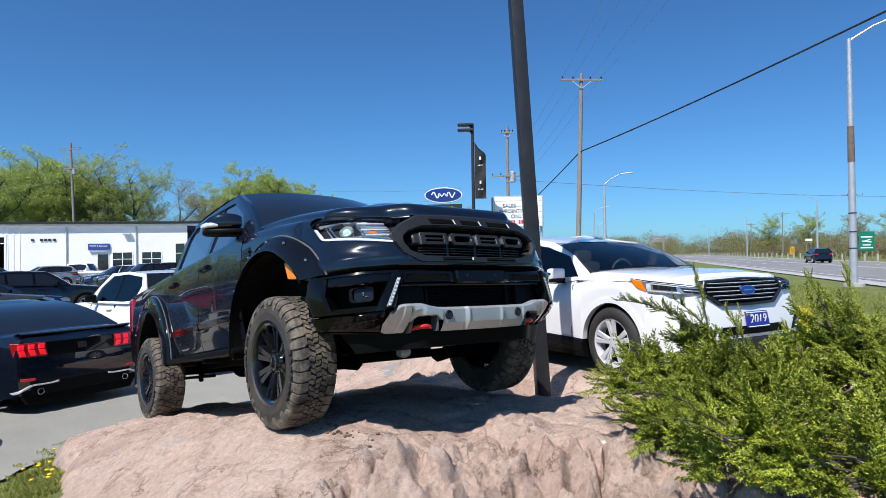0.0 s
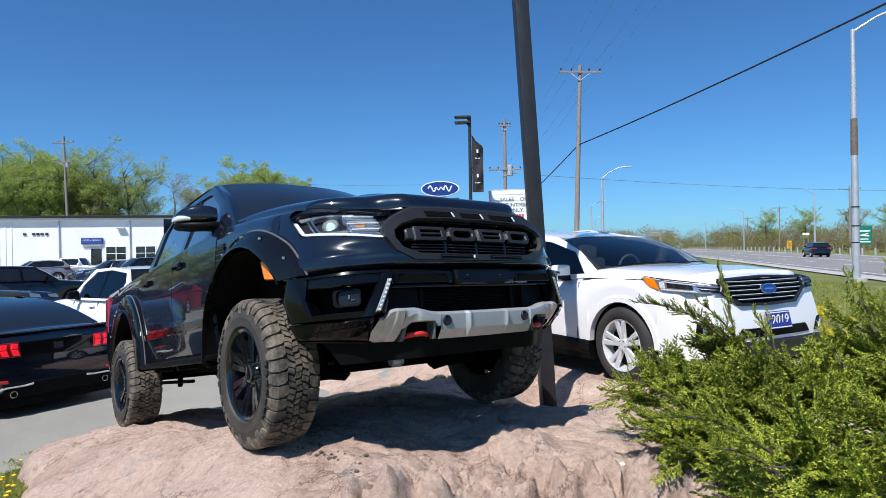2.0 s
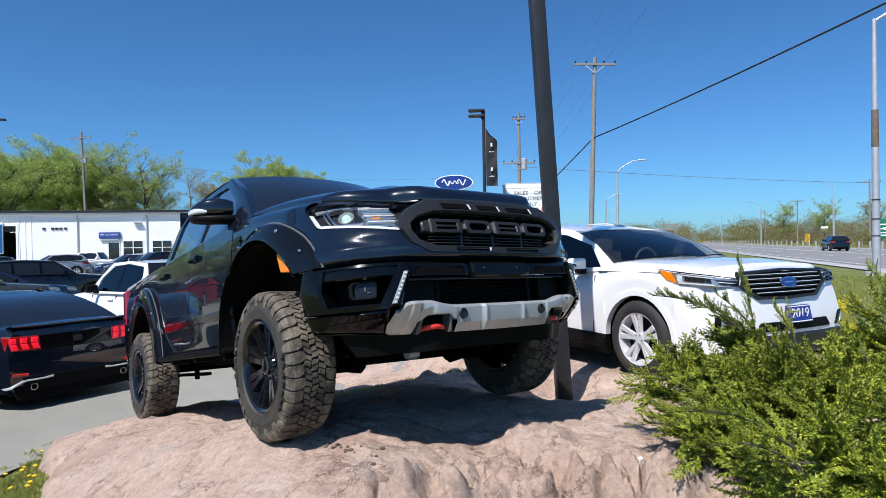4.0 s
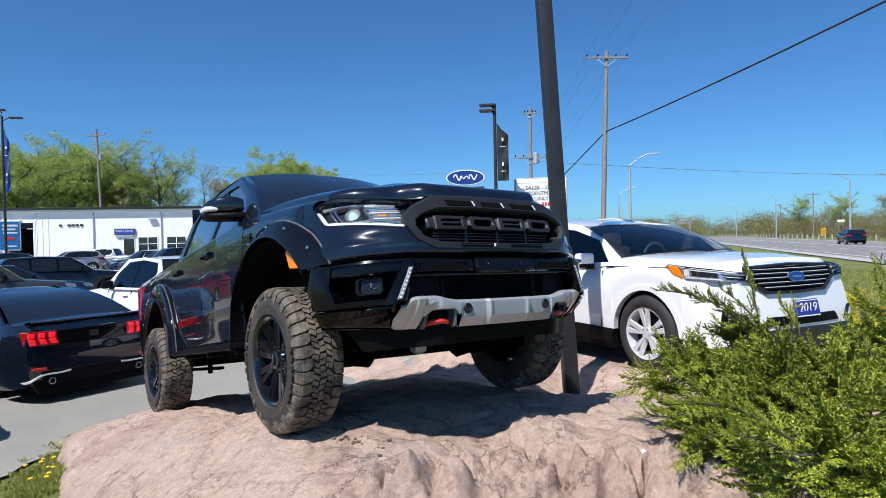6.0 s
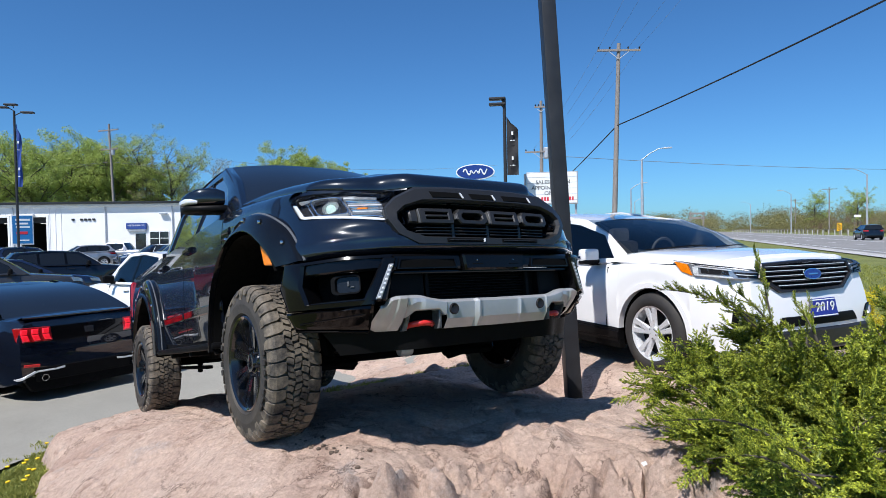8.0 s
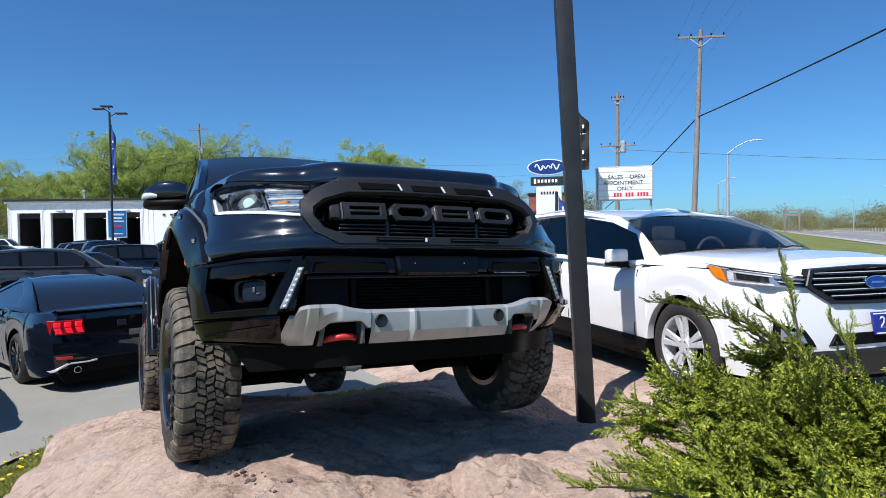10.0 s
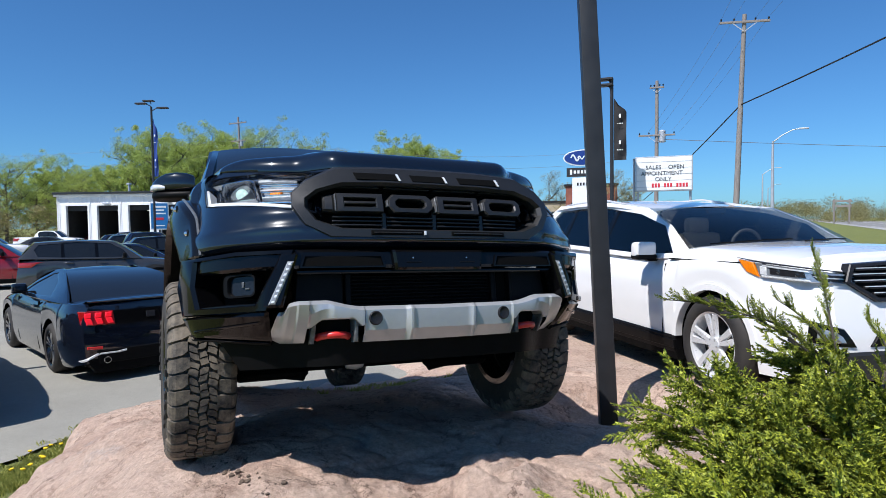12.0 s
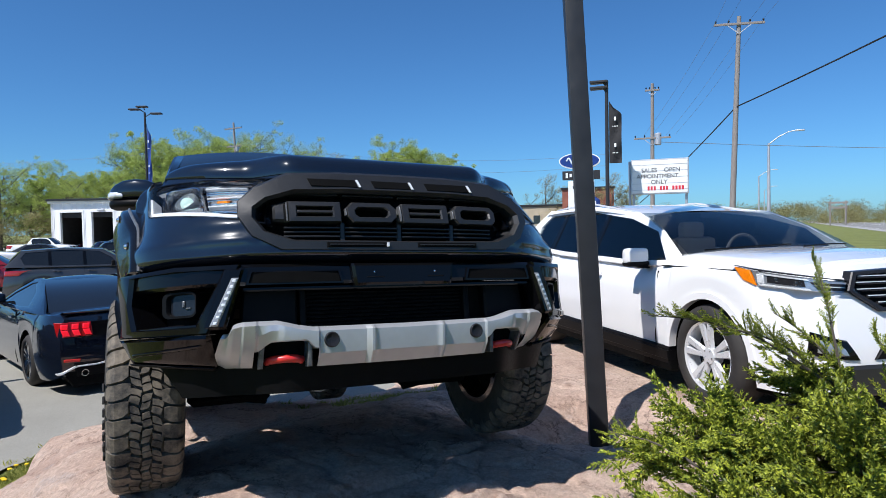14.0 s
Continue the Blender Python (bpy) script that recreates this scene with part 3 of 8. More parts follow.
def steps(pairs):
    """Coordinates at a step that changes from stretch to stretch."""
    out = [pairs[0][0]]
    for (a, st), (b, _) in zip(pairs, pairs[1:]):
        n = max(1, round((b - a) / st))
        out += [a + (b - a) * (k + 1) / n for k in range(n)]
    return out


bm = bmesh.new()
gx = steps([(-5.8, .03), (-3.2, .016), (1.5, .035), (4.6, 0)])
gy = steps([(2.35, .016), (4.9, .024), (7.2, .045), (11.9, 0)])
grid = [[None] * len(gx) for _ in gy]
for j, y in enumerate(gy):
    for i, x in enumerate(gx):
        z = rock_height(x, y)
        if z > land(x, y) - 0.12:
            grid[j][i] = bm.verts.new((x + 0.03 * noise.noise((x * 7, y * 7, 9)), y + 0.03 * noise.noise((x * 7, y * 7, 4)), z))
for j in range(len(gy) - 1):
    for i in range(len(gx) - 1):
        q = (grid[j][i], grid[j][i + 1], grid[j + 1][i + 1], grid[j + 1][i])
        if all(q):
            bm.faces.new(q)
left, lumps = set(bm.verts), []                     # keep the one outcrop, without loose crumbs
while left:
    todo, lump = [left.pop()], []
    while todo:
        v = todo.pop()
        lump.append(v)
        for e in v.link_edges:
            o = e.other_vert(v)
            if o in left:
                left.remove(o)
                todo.append(o)
    lumps.append(lump)
lumps.sort(key=len)
bmesh.ops.delete(bm, geom=[v for lump in lumps[:-1] for v in lump], context="VERTS")
tagged(new("display_rock", finish(bm, "display_rock", "rock", 80)), "low pink granite outcrop with grey lichen and cracks", "rock", kind="structure")

random.seed(3)
def pebble(name, x, y, r, material, label):
    b = bmesh.new()
    bmesh.ops.create_icosphere(b, subdivisions=2, radius=r)
    for v in b.verts:
        v.co *= 1 + 0.6 * noise.noise(v.co * (1.6 / r) + Vector((x, y, 0)))
        v.co.z *= 0.6
    ob = new(name, finish(b, name, material, 40))
    ob.matrix_basis = pose(x, y, rock_height(x, y) + r * 0.25, 0, 0, random.uniform(0, 360))
    return tagged(ob, label, "clod", "clods on the rock")


M["clod"] = plain("clod", (0.13, 0.095, 0.07), 0.95, 0, 0.3, 30, bumps=0.4)
for k in range(46):
    a = random.gauss(0, 0.13)
    pebble("dirt_clod", -1.07 + a, 3.80 - .5 * a + random.gauss(0, 0.05), random.choice((.005, .006, .007, .009, .013)), "clod", "small clod of dark dried mud on the rock")
for x, y, r in ((-.55, 6.7, .07), (-1.0, 6.9, .1), (-.75, 7.3, .09), (-1.35, 7.0, .07)):
    pebble("loose_stone", x, y, r, "rock", "small loose stone lying on the rock")
bm = bmesh.new()
prism(bm, [(-.022, -.008), (.018, -.012), (.024, .006), (-.015, .012)], lambda a, b, d: Vector((a, b, d)), -0.002, 0.003)
ob = new("paper_scrap", finish(bm, "paper_scrap", "sign_white", 0))
ob.matrix_basis = pose(.56, 3.93, rock_height(.56, 3.93) + 0.012, 40, 0, 60)
tagged(ob, "small white paper scrap lying on the rock", "litter")


# ---------------------------------------------------------------- the steel post beside the truck
post = thing("steel_post", Matrix(), "dark square steel post standing slightly askew in the rock", "post")
bm = bmesh.new()
box(bm, (0, 0, 4.2), (0.127, 0.127, 9.0), 0.010, seg=2)
_p0, _p1 = Vector((0.33, 6.2, 0.0)), Vector((0.165, 6.33, 3.2))
_up = (_p1 - _p0).normalized()
part("pillar", bm, "post_steel", post, m=Matrix.Translation(_p0) @ Vector((0, 0, 1)).rotation_difference(_up).to_matrix().to_4x4() @ pose(0, 0, 0, 0, 0, 14))
# ---------------------------------------------------------------- wheels
def road_wheel(radius, width, rim_r, spokes, rim_mat, tyre_mat, parent, m, double=True, fine=True):
    """A wheel whose outer face looks along -x: tyre, rim, hub cap."""
    n = 40 if fine else 24
    w, r = width, radius
    bm = bmesh.new()
    prof = [(0, rim_r), (-.012, rim_r + .012), (-.020, rim_r + .35 * (r - rim_r)), (-.014, r - .045), (.012, r - .012), (.035, r), (w * .5, r + .003), (w - .035, r), (w - .012, r - .012), (w + .014, r - .045), (w + .02, rim_r + .3 * (r - rim_r)), (w, rim_r)]
    lathe(bm, prof, n, closed=True)
    tyre = part("tyre", bm, tyre_mat, parent, m=m, smooth=50)
    bm = bmesh.new()
    lathe(bm, [(-.004, rim_r + .004), (.004, rim_r - .012), (.05, rim_r - .03), (.11, rim_r - .035), (w, rim_r - .03), (w, rim_r + .002)], n, closed=True)
    for k in range(spokes):
        for off in ((-.5, .5) if double else (0,)):
            a = 2 * math.pi * (k + off * 0.30) / spokes
            mm = Matrix.Rotation(a, 4, "X")
            wd = (.018 if double else .035) * (rim_r / .22)
            v = [bm.verts.new(mm @ Vector(p)) for p in ((.05, .045, -wd), (.05, .045, wd), (.012, rim_r - .012, wd * 1.5), (.012, rim_r - .012, -wd * 1.5), (.016, .045, -wd * .6), (.016, .045, wd * .6), (-.012 + .012, rim_r - .016, wd * 1.1), (0, rim_r - .016, -wd * 1.1))]
            for f in ((4, 5, 6, 7), (0, 1, 5, 4), (1, 2, 6, 5), (3, 0, 4, 7), (2, 3, 7, 6)):
                bm.faces.new([v[i] for i in f])
    lathe(bm, [(.006, .028), (.010, .058), (.05, .065), (.09, .065)], 20)
    part("rim", bm, rim_mat, tyre, smooth=30)
    bm = bmesh.new()
    lathe(bm, [(.10, rim_r - .03), (.105, .02)], n)
    part("brake_disc", bm, "lamp_dark", tyre)
    bm = bmesh.new()
    for k in range(5):
        a = 2 * math.pi * (k + .5) / 5
        lathe(bm, [(.002, .007), (.02, .009)], 6, Matrix.Translation((0, .045 * math.cos(a), .045 * math.sin(a))))
    part("wheel_nuts", bm, "chrome", tyre)
    return tyre


def offroad_tread(radius, width):
    """All-terrain blocks: shoulder lugs bent over on to the wall, and three rows of slanted interlocking blocks between narrow grooves."""
    bm = bmesh.new()
    n = 38
    st = 2 * math.pi / n
    half = width / 2

    def crown(w, h):
        """Place across the tread w from the middle, h proud of the carcass, in the wheel's x and radius."""
        e = abs(w) / half
        return half + w, radius - .016 - .016 * e ** 7 + h

    def put(w, a, h):
        x, r = crown(w, h)
        return Vector((x, -r * math.sin(a), r * math.cos(a)))

    def block(pts, h, slope=.10):
        """A block with the outline (w, angle), its top drawn in a little."""
        cw, ca = sum(q[0] for q in pts) / len(pts), sum(q[1] for q in pts) / len(pts)
        lo = [bm.verts.new(put(w, a, -.004)) for w, a in pts]
        hi = [bm.verts.new(put(cw + (w - cw) * (1 - slope), ca + (a - ca) * (1 - slope), h)) for w, a in pts]
        bm.faces.new(hi)
        for k in range(len(pts)):
            q = (k + 1) % len(pts)
            bm.faces.new((lo[k], lo[q], hi[q], hi[k]))

    for k in range(n):
        odd = k % 2
        for side in (-1, 1):
            a0 = st * (k + (.5 if side > 0 else 0))
            # sections from the inner end of the lug out over the shoulder and down the wall: across, radius, half angle, slew
            run = [(half * (.50 - .06 * odd), radius - .001, .30, -.18), (half * .66, radius - .001, .42, -.08), (half * .88, radius - .004, .43, .0), (half * .99, radius - .012, .42, .02), (half + .010, radius - .028, .39, .02), (half + .016, radius - (.046 if odd else .060), .34, .02), (half + .016, radius - (.052 if odd else .078), .26, .02)]
            top, foot = [], []
            for w, r, ha, slew in run:
                row_t, row_f = [], []
                for e in (-1, 1):
                    a = a0 + st * (e * ha + slew)
                    aw = a0 + st * (e * (ha + .04) + slew)
                    out = .013 if w > half else .0
                    row_t.append(bm.verts.new((half + side * w, -r * math.sin(a), r * math.cos(a))))
                    rf, wf = (r, w - out) if w > half else (r - .018, w)
                    row_f.append(bm.verts.new((half + side * wf, -rf * math.sin(aw), rf * math.cos(aw))))
                top.append(row_t)
                foot.append(row_f)
            for u in range(len(run) - 1):
                bm.faces.new((top[u][0], top[u][1], top[u + 1][1], top[u + 1][0]))
                for e in (0, 1):
                    bm.faces.new((top[u][e], top[u + 1][e], foot[u + 1][e], foot[u][e]))
            bm.faces.new((top[0][0], top[0][1], foot[0][1], foot[0][0]))
            bm.faces.new((top[-1][0], top[-1][1], foot[-1][1], foot[-1][0]))
        for row, (w0, w1, sl) in enumerate(((-.47, -.155, .42), (-.135, .135, -.22), (.155, .47, .42))):
            a0 = st * (k + (.25, .6, .95)[row])
            wa, wb = half * w0, half * w1
            hook = half * .05 * (1 if odd else -1)
            wm = (wa + wb) / 2
            h = .0145 + .001 * math.sin(7 * k + 3 * row)
            # each unit is a hooked pair with a narrow sipe between its halves
            block([(wa, a0 + st * (-.40 - sl * .30)), (wm, a0 + st * (-.44)), (wb + hook, a0 + st * (-.40 + sl * .30)), (wb, a0 + st * (-.04 + sl * .30)), (wm + hook, a0 + st * -.05), (wa, a0 + st * (-.03 - sl * .30))], h)
            block([(wa, a0 + st * (.02 - sl * .30)), (wm + hook, a0 + st * .0), (wb, a0 + st * (.01 + sl * .30)), (wb - hook, a0 + st * (.40 + sl * .30)), (wm, a0 + st * .43), (wa - hook, a0 + st * (.39 - sl * .30))], h - .001)
    return bm


# ---------------------------------------------------------------- the black pickup on the rock
# its own axes: x to its left flank's far side, y backwards, z up, from the middle of the front axle
TRUCK = pose(-.79, 4.585, .93, 0, 0, 45.2) @ pose(0, 0, 0, -9.6) @ pose(-.011, 0, 0, 0, 2.0)
truck = thing("pickup_truck", TRUCK, "glossy black lifted crew-cab pickup with flares, parked on the rock", "pickup truck")


def nose_y(x):
    return -.93 + .42 * (min(abs(x), 1.0) / .92) ** 4.2


def nose_plan():
    """Half of the nose in plan, from the middle round the corner to the flank: (x, y, inward x, inward y)."""
    pts = [Vector((.84 * k / 42, nose_y(.84 * k / 42))) for k in range(43)]
    p0, p1, p2 = pts[-1], Vector((.9056, -.549)), Vector((.918, -.28))
    pts += [p0 * (1 - t) ** 2 + p1 * 2 * t * (1 - t) + p2 * t * t for t in (k / 20 for k in range(1, 21))]
    out = []
    for i, p in enumerate(pts):
        d = (pts[min(i + 1, len(pts) - 1)] - pts[max(i - 1, 0)]).normalized()
        out.append((p.x, p.y, -d.y if i else 0.0, d.x))
    return out


PLAN = nose_plan()


def on_plan(x):
    """Place and inward direction on the nose for a half-width x."""
    a = min(abs(x), PLAN[-1][0])
    for p, q in zip(PLAN, PLAN[1:]):
        if a <= q[0]:
            f = (a - p[0]) / max(1e-6, q[0] - p[0])
            return [p[i] + (q[i] - p[i]) * f for i in range(4)]
    return list(PLAN[-1])


def plan_x(y):
    """Half-width of the nose's flank at a place along the truck."""
    return along([(p[1], p[0]) for p in PLAN[-21:]], y)


def lean(z):
    """How far the front's skin lies back at a height: upright with two rolls below the lamps, sloping above."""
    t = z - .587
    s = .525 * (t + math.sqrt(t * t + .0006) - .0245)
    s += -.007 * math.exp(-((z - .512) / .018) ** 2) + .002 * math.exp(-((z - .553) / .018) ** 2) + .12 * (min(z, .587) - .587)
    return s - .40 * max(0, z - .768) + .045 * max(0, (.463 - z) / .028) ** 1.8


def skin(x, z, d):
    """The painted front, bowed in plan and leaning back above the lamps' foot; d metres proud of it."""
    px, py, nx, ny = on_plan(x)
    b = smooth01((abs(x) - .84) / .07)
    k = lean(z) * (.42 + .58 * smooth01((abs(x) - .38) / .16) if z > .587 else 1)
    d += .035 * smooth01((.60 - z) / .12) * smooth01((abs(x) - .70) / .14)
    s = -1 if x < 0 else 1
    slope = .72 * smooth01((z - .575) / .06) * smooth01((abs(x) - .38) / .16)
    n = Vector((-nx, -ny, slope)).normalized()
    return Vector((s * (px - .10 * k * b + n.x * d), py + k + n.y * d, z + n.z * d))


def g_face(x, z, d):
    """The grille's upright face."""
    px, py, nx, ny = on_plan(x)
    return Vector(((-1 if x < 0 else 1) * (px - nx * d), py - .014 + .32 * max(0, z - .60) - ny * d, z))


def b_front(x, z, d):
    """The bumper's face: flat across, with quick corners, tucked in below."""
    a = min(abs(x), 1.02) / .98
    y = -.922 + .40 * a ** 6 + max(0, .19 - z) * (.15 + 1.0 * smooth01((abs(x) - .42) / .22))
    nrm = Vector((2.45 * a ** 5 * (1 if x > 0 else -1), -1, 0)).normalized()
    return Vector((x * .975, y, z)) + nrm * d


def side_x(y, z):
    """Half the width of the bodywork at a place along it and a height."""
    w = .925 - .035 * max(0, (z - .62) / .35) ** 1.5 - .05 * max(0, (.35 - z) / .3) ** 1.5
    w -= .10 * max(0, (-.15 - y) / .45) ** 2
    if z > .90:
        w -= (z - .90) * .36 * 1.0
    return w


def hood_line(y):
    """Height of the hood's side edge."""
    return along([(-.449, .816), (-.2, .860), (.1, .901), (.33, .924), (.56, .938)], y)


def arch_z(y):
    """Height of the wheel opening's edge."""
    return .09 + math.sqrt(max(0, .60 ** 2 - (y - .10) ** 2))


def lamp_foot(x):
    return .593 + .21 * max(0, abs(x) - .606)


def fascia_top(x):
    """The painted face ends at the lamps and behind the grille's edge."""
    return min(lamp_foot(x) + .003, along([(0, .476), (.22, .477), (.43, .481), (.53, .535), (.575, .606), (.60, .62), (.87, .67)], abs(x)))


def lamp_top(x):
    return .764 + .024 * smooth01((abs(x) - .48) / .36)


def hood_foot(x):
    return .770 + .046 * (abs(x) / .808) ** 4


def rounded(cx, cz, a, b, r, n=5):
    """Outline of a rectangle with round corners."""
    out = []
    for k, (sx, sz) in enumerate(((1, 1), (-1, 1), (-1, -1), (1, -1))):
        out += [(cx + sx * (a - r) + r * math.cos(t), cz + sz * (b - r) + r * math.sin(t)) for t in (math.pi / 2 * (k + i / (n - 1)) for i in range(n))]
    return out


# the painted face below the lamps and grille, and the strips over the lamps
XS = [-.872 + 1.744 * i / 96 for i in range(97)]
XS = [-.917, -.914, -.910, -.905, -.898, -.89, -.88] + XS + [.88, .89, .898, .905, .910, .914, .917]
bm = bmesh.new()
f_low = lambda x: max(.434, arch_z(on_plan(x)[1]) + .02) if abs(x) > .88 else .434
sheet(bm, [[skin(x, f_low(x) - .002, -.05) for x in XS]] + [[skin(x, f_low(x) + (fascia_top(x) - f_low(x)) * k / 30, 0) for x in XS] for k in range(31)])
part("front_fascia", bm, "black_paint", truck, smooth=60)
for sgn in (-1, 1):
    bm = bmesh.new()
    xs = [sgn * (.42 + .455 * i / 30) for i in range(31)]
    tip = Vector((sgn * .816, -.455, .808))
    rows = []
    for k in range(7):
        rows.append([skin(x, lamp_top(x) - .004 + (hood_foot(x) + .016 - lamp_top(x)) * k / 6, 0 if k else -.03) if abs(x) < .80 else skin(x, lamp_top(x) - .004, 0 if k else -.03).lerp(tip, k / 6) for x in xs])
    sheet(bm, rows)
    part("lamp_brow", bm, "black_paint", truck, smooth=60)


for sgn in (-1, 1):
    def t_side(y, z, d, s=sgn):
        return Vector((s * (side_x(y, z) + d), y, z))
    # front wing: the corner outside the lamp, then the flank cut round by the wheel arch, with a round shoulder up to the hood
    bm = bmesh.new()
    cols = []
    for u in [i / 16 for i in range(17)]:
        yh = -.455 + .172 * u
        hz = hood_line(max(yh, -.449))
        z1 = max(hz - .085, .786)
        edge = lambda z: .873 + (plan_x(-.286 - lean(z)) - .873) * u
        col = [skin(sgn * edge(z), z, 0) for z in [.645 + (z1 - .645) * k / 14 for k in range(15)]]
        foot, end = col[-1], Vector((sgn * .819, yh, hz - .002))
        cols.append(col + [foot.lerp(end, k / 6) + Vector((sgn * .012, -.006, .010)) * math.sin(math.pi * k / 6) for k in range(1, 7)] + [end + Vector((-sgn * .002, 0, -.030))])
    for y in [-.28 + .03 * k for k in range(30)]:
        hz = hood_line(y)
        low = max(.12 if y > 0 else .42, arch_z(y) + .02)
        top = max(hz - .085, low + .05)
        col = [t_side(y, low + (top - low) * k / 14, 0) for k in range(15)]
        foot, end = col[-1], Vector((sgn * .819, y, hz - .002))
        cols.append(col + [foot.lerp(end, k / 6) + Vector((sgn * .016, 0, .012)) * math.sin(math.pi * k / 6) for k in range(1, 7)] + [end + Vector((-sgn * .002, 0, -.030))])
    sheet(bm, cols)
    wing = part("front_wing", bm, "black_paint", truck, smooth=70)
    plates("wing_vent", [[(.40, .60), (.57, .64), (.57, .80), (.44, .80)]], t_side, -.005, .008, "gloss_black", wing, "gloss black vent trim", ch=.006)
    for k in range(4):
        plates("vent_rib", [[(.45 - .008 * k, .655 + .035 * k), (.56, .662 + .035 * k), (.56, .674 + .035 * k), (.45 - .008 * k, .667 + .035 * k)]], t_side, .004, .016, "gloss_black", wing, ch=.004, nv=1)
    # doors and bed side, each a panel with its own gap
    for nm, y0, y1, zb, zt in (("front_door", .60, 1.58, .13, .90), ("rear_door", 1.59, 2.58, .13, .91)):
        bm = bmesh.new()
        cut = (lambda y: .13) if nm == "front_door" else (lambda y: max(.13, math.sqrt(max(0, .60 ** 2 - (y - 3.22) ** 2)) + .03))
        sheet(bm, [[t_side(y, cut(y) + (zt - cut(y)) * k / 10, .004 * math.sin(math.pi * k / 10)) for y in [y0 + (y1 - y0) * i / 12 for i in range(13)]] for k in range(11)])
        door = part(nm, bm, "black_paint", truck)
        bm = bmesh.new()
        hy = y1 - .16
        patch(bm, [(hy - .12, .775), (hy + .10, .785), (hy + .10, .825), (hy - .12, .815)], t_side, 0, .035, .012, 4, 2)
        part("door_handle", bm, "gloss_black", door)
        bm = bmesh.new()
        patch(bm, [(y0 + .01, .30), (y1 - .01, .30), (y1 - .01, .36), (y0 + .01, .36)], t_side, 0, .016, .008, 8, 1)
        part("rub_strip", bm, "gloss_black", door)
    bm = bmesh.new()
    ys = [2.60 + 1.78 * i / 44 for i in range(45)]
    cut = lambda y: max(.16, math.sqrt(max(0, .60 ** 2 - (y - 3.22) ** 2)) + .03)
    sheet(bm, [[t_side(y, cut(y) + (.935 - cut(y)) * k / 8, 0) for y in ys] for k in range(9)] + [[Vector((sgn * (.86 - .03), y, .935)) for y in ys], [Vector((sgn * .80, y, .60)) for y in ys]])
    part("bed_side", bm, "black_paint", truck)
    # sill and step
    bm = bmesh.new()
    box(bm, (sgn * .80, 1.55, .13), (.20, 2.1, .13), .03, seg=2)
    part("sill", bm, "trim_plastic", truck)
    bm = bmesh.new()
    box(bm, (sgn * .905, 1.60, .085), (.15, 1.85, .045), .02, seg=2)
    for yy in (.9, 1.6, 2.3):
        box(bm, (sgn * .82, yy, .05), (.16, .05, .05), .01)
    part("side_step", bm, "trim_plastic", truck)
    # wheel-arch flares, the inner liner and their bolts
    for cy in (0.0, 3.22):
        bm = bmesh.new()
        rows = []
        n = 48
        front = cy == 0
        for i in range(n + 1):
            t = i / n
            if front:
                a, b = radians(33 + 145 * t), radians(35.2 + 149 * t)
                po, pi_ = Vector((-.745 * math.cos(a), .03 + .745 * math.sin(a))), Vector((.10 - .60 * math.cos(b), .09 + .60 * math.sin(b)))
            else:
                a = radians(3 + 189 * t)
                po, pi_ = Vector((cy - .775 * math.cos(a), .03 + .763 * math.sin(a))), Vector((cy - .60 * math.cos(a), .03 + .59 * math.sin(a)))
            row = []
            for f, dx in ((0, -.035), (0, .026), (.06, .046), (.12, .052), (.50, .062), (.80, .074), (.93, .074), (1, .056), (1, -.06)):
                y, z = po.lerp(pi_, f)
                row.append(Vector((sgn * (side_x(min(max(y, -.45), 4.3), min(max(z, .30), .85)) + dx), y, z)))
            rows.append(row)
        vs = sheet(bm, rows)
        bm.faces.new(vs[0]), bm.faces.new(vs[-1][::-1])
        flare = part("wheel_flare", bm, "flare_plastic", truck, "glossy black bolted wheel-arch flare", 40)
        # welt on the outer edge; its pale grey also paints the edge's highlight
        bm = bmesh.new()
        tube(bm, [r[1] + (r[0] - r[1]).normalized() * .004 for r in rows], .0065, 6)
        part("edge_welt", bm, "lamp_grey", flare, "rubber welt, its grey also the highlight of the flare's edge")
        for t in ((.085, .22, .37, .54, .72, .90) if front else (.20, .34, .48, .62, .76, .90)):
            r = rows[round(t * n)]
            c = r[3].lerp(r[4], .45)
            bolt = None
            for nm, prof, mat in (("bolt_seat", [(-.001, .010), (-.003, .015), (.001, .018), (.014, .019)], "gloss_black"), ("bolt", [(-.013, .004), (-.011, .009), (-.002, .011)], "lamp_chrome")):
                bm = bmesh.new()
                lathe(bm, prof, 12)
                if sgn > 0:
                    bmesh.ops.scale(bm, vec=(-1, 1, 1), verts=bm.verts)
                bmesh.ops.translate(bm, vec=c, verts=bm.verts)
                bolt = part(nm, bm, mat, bolt or flare)
        bm = bmesh.new()
        oy, oz = (.10, .09) if front else (0, .03)
        sheet(bm, [[Vector((sgn * x, cy + oy - .594 * math.cos(radians(a)), oz + .588 * math.sin(radians(a)))) for x in (.52, .80, .965)] for a in (range(34, 190, 6) if front else range(2, 194, 6))])
        part("arch_liner", bm, "deep_black", truck)
    # amber marker on the flare's front edge
    plates("side_marker", [[(-.365, .450), (-.225, .466), (-.188, .580), (-.262, .566)]], t_side, -.02, .034, "amber", truck, "amber side marker lamp", ch=.008)
    # mirror: a rounded shell over a dull foot, with a clear lamp at its outer end
    def pod_of(sections, n=18):
        b = bmesh.new()
        rings = []
        for x, yc, yh, z0, z1 in sections:
            rings.append([b.verts.new((sgn * x, yc + yh * math.copysign(abs(math.cos(t)) ** .52, math.cos(t)), (z0 + z1) / 2 + (z1 - z0) / 2 * math.copysign(abs(math.sin(t)) ** .52, math.sin(t)))) for t in (2 * math.pi * k / n for k in range(n))])
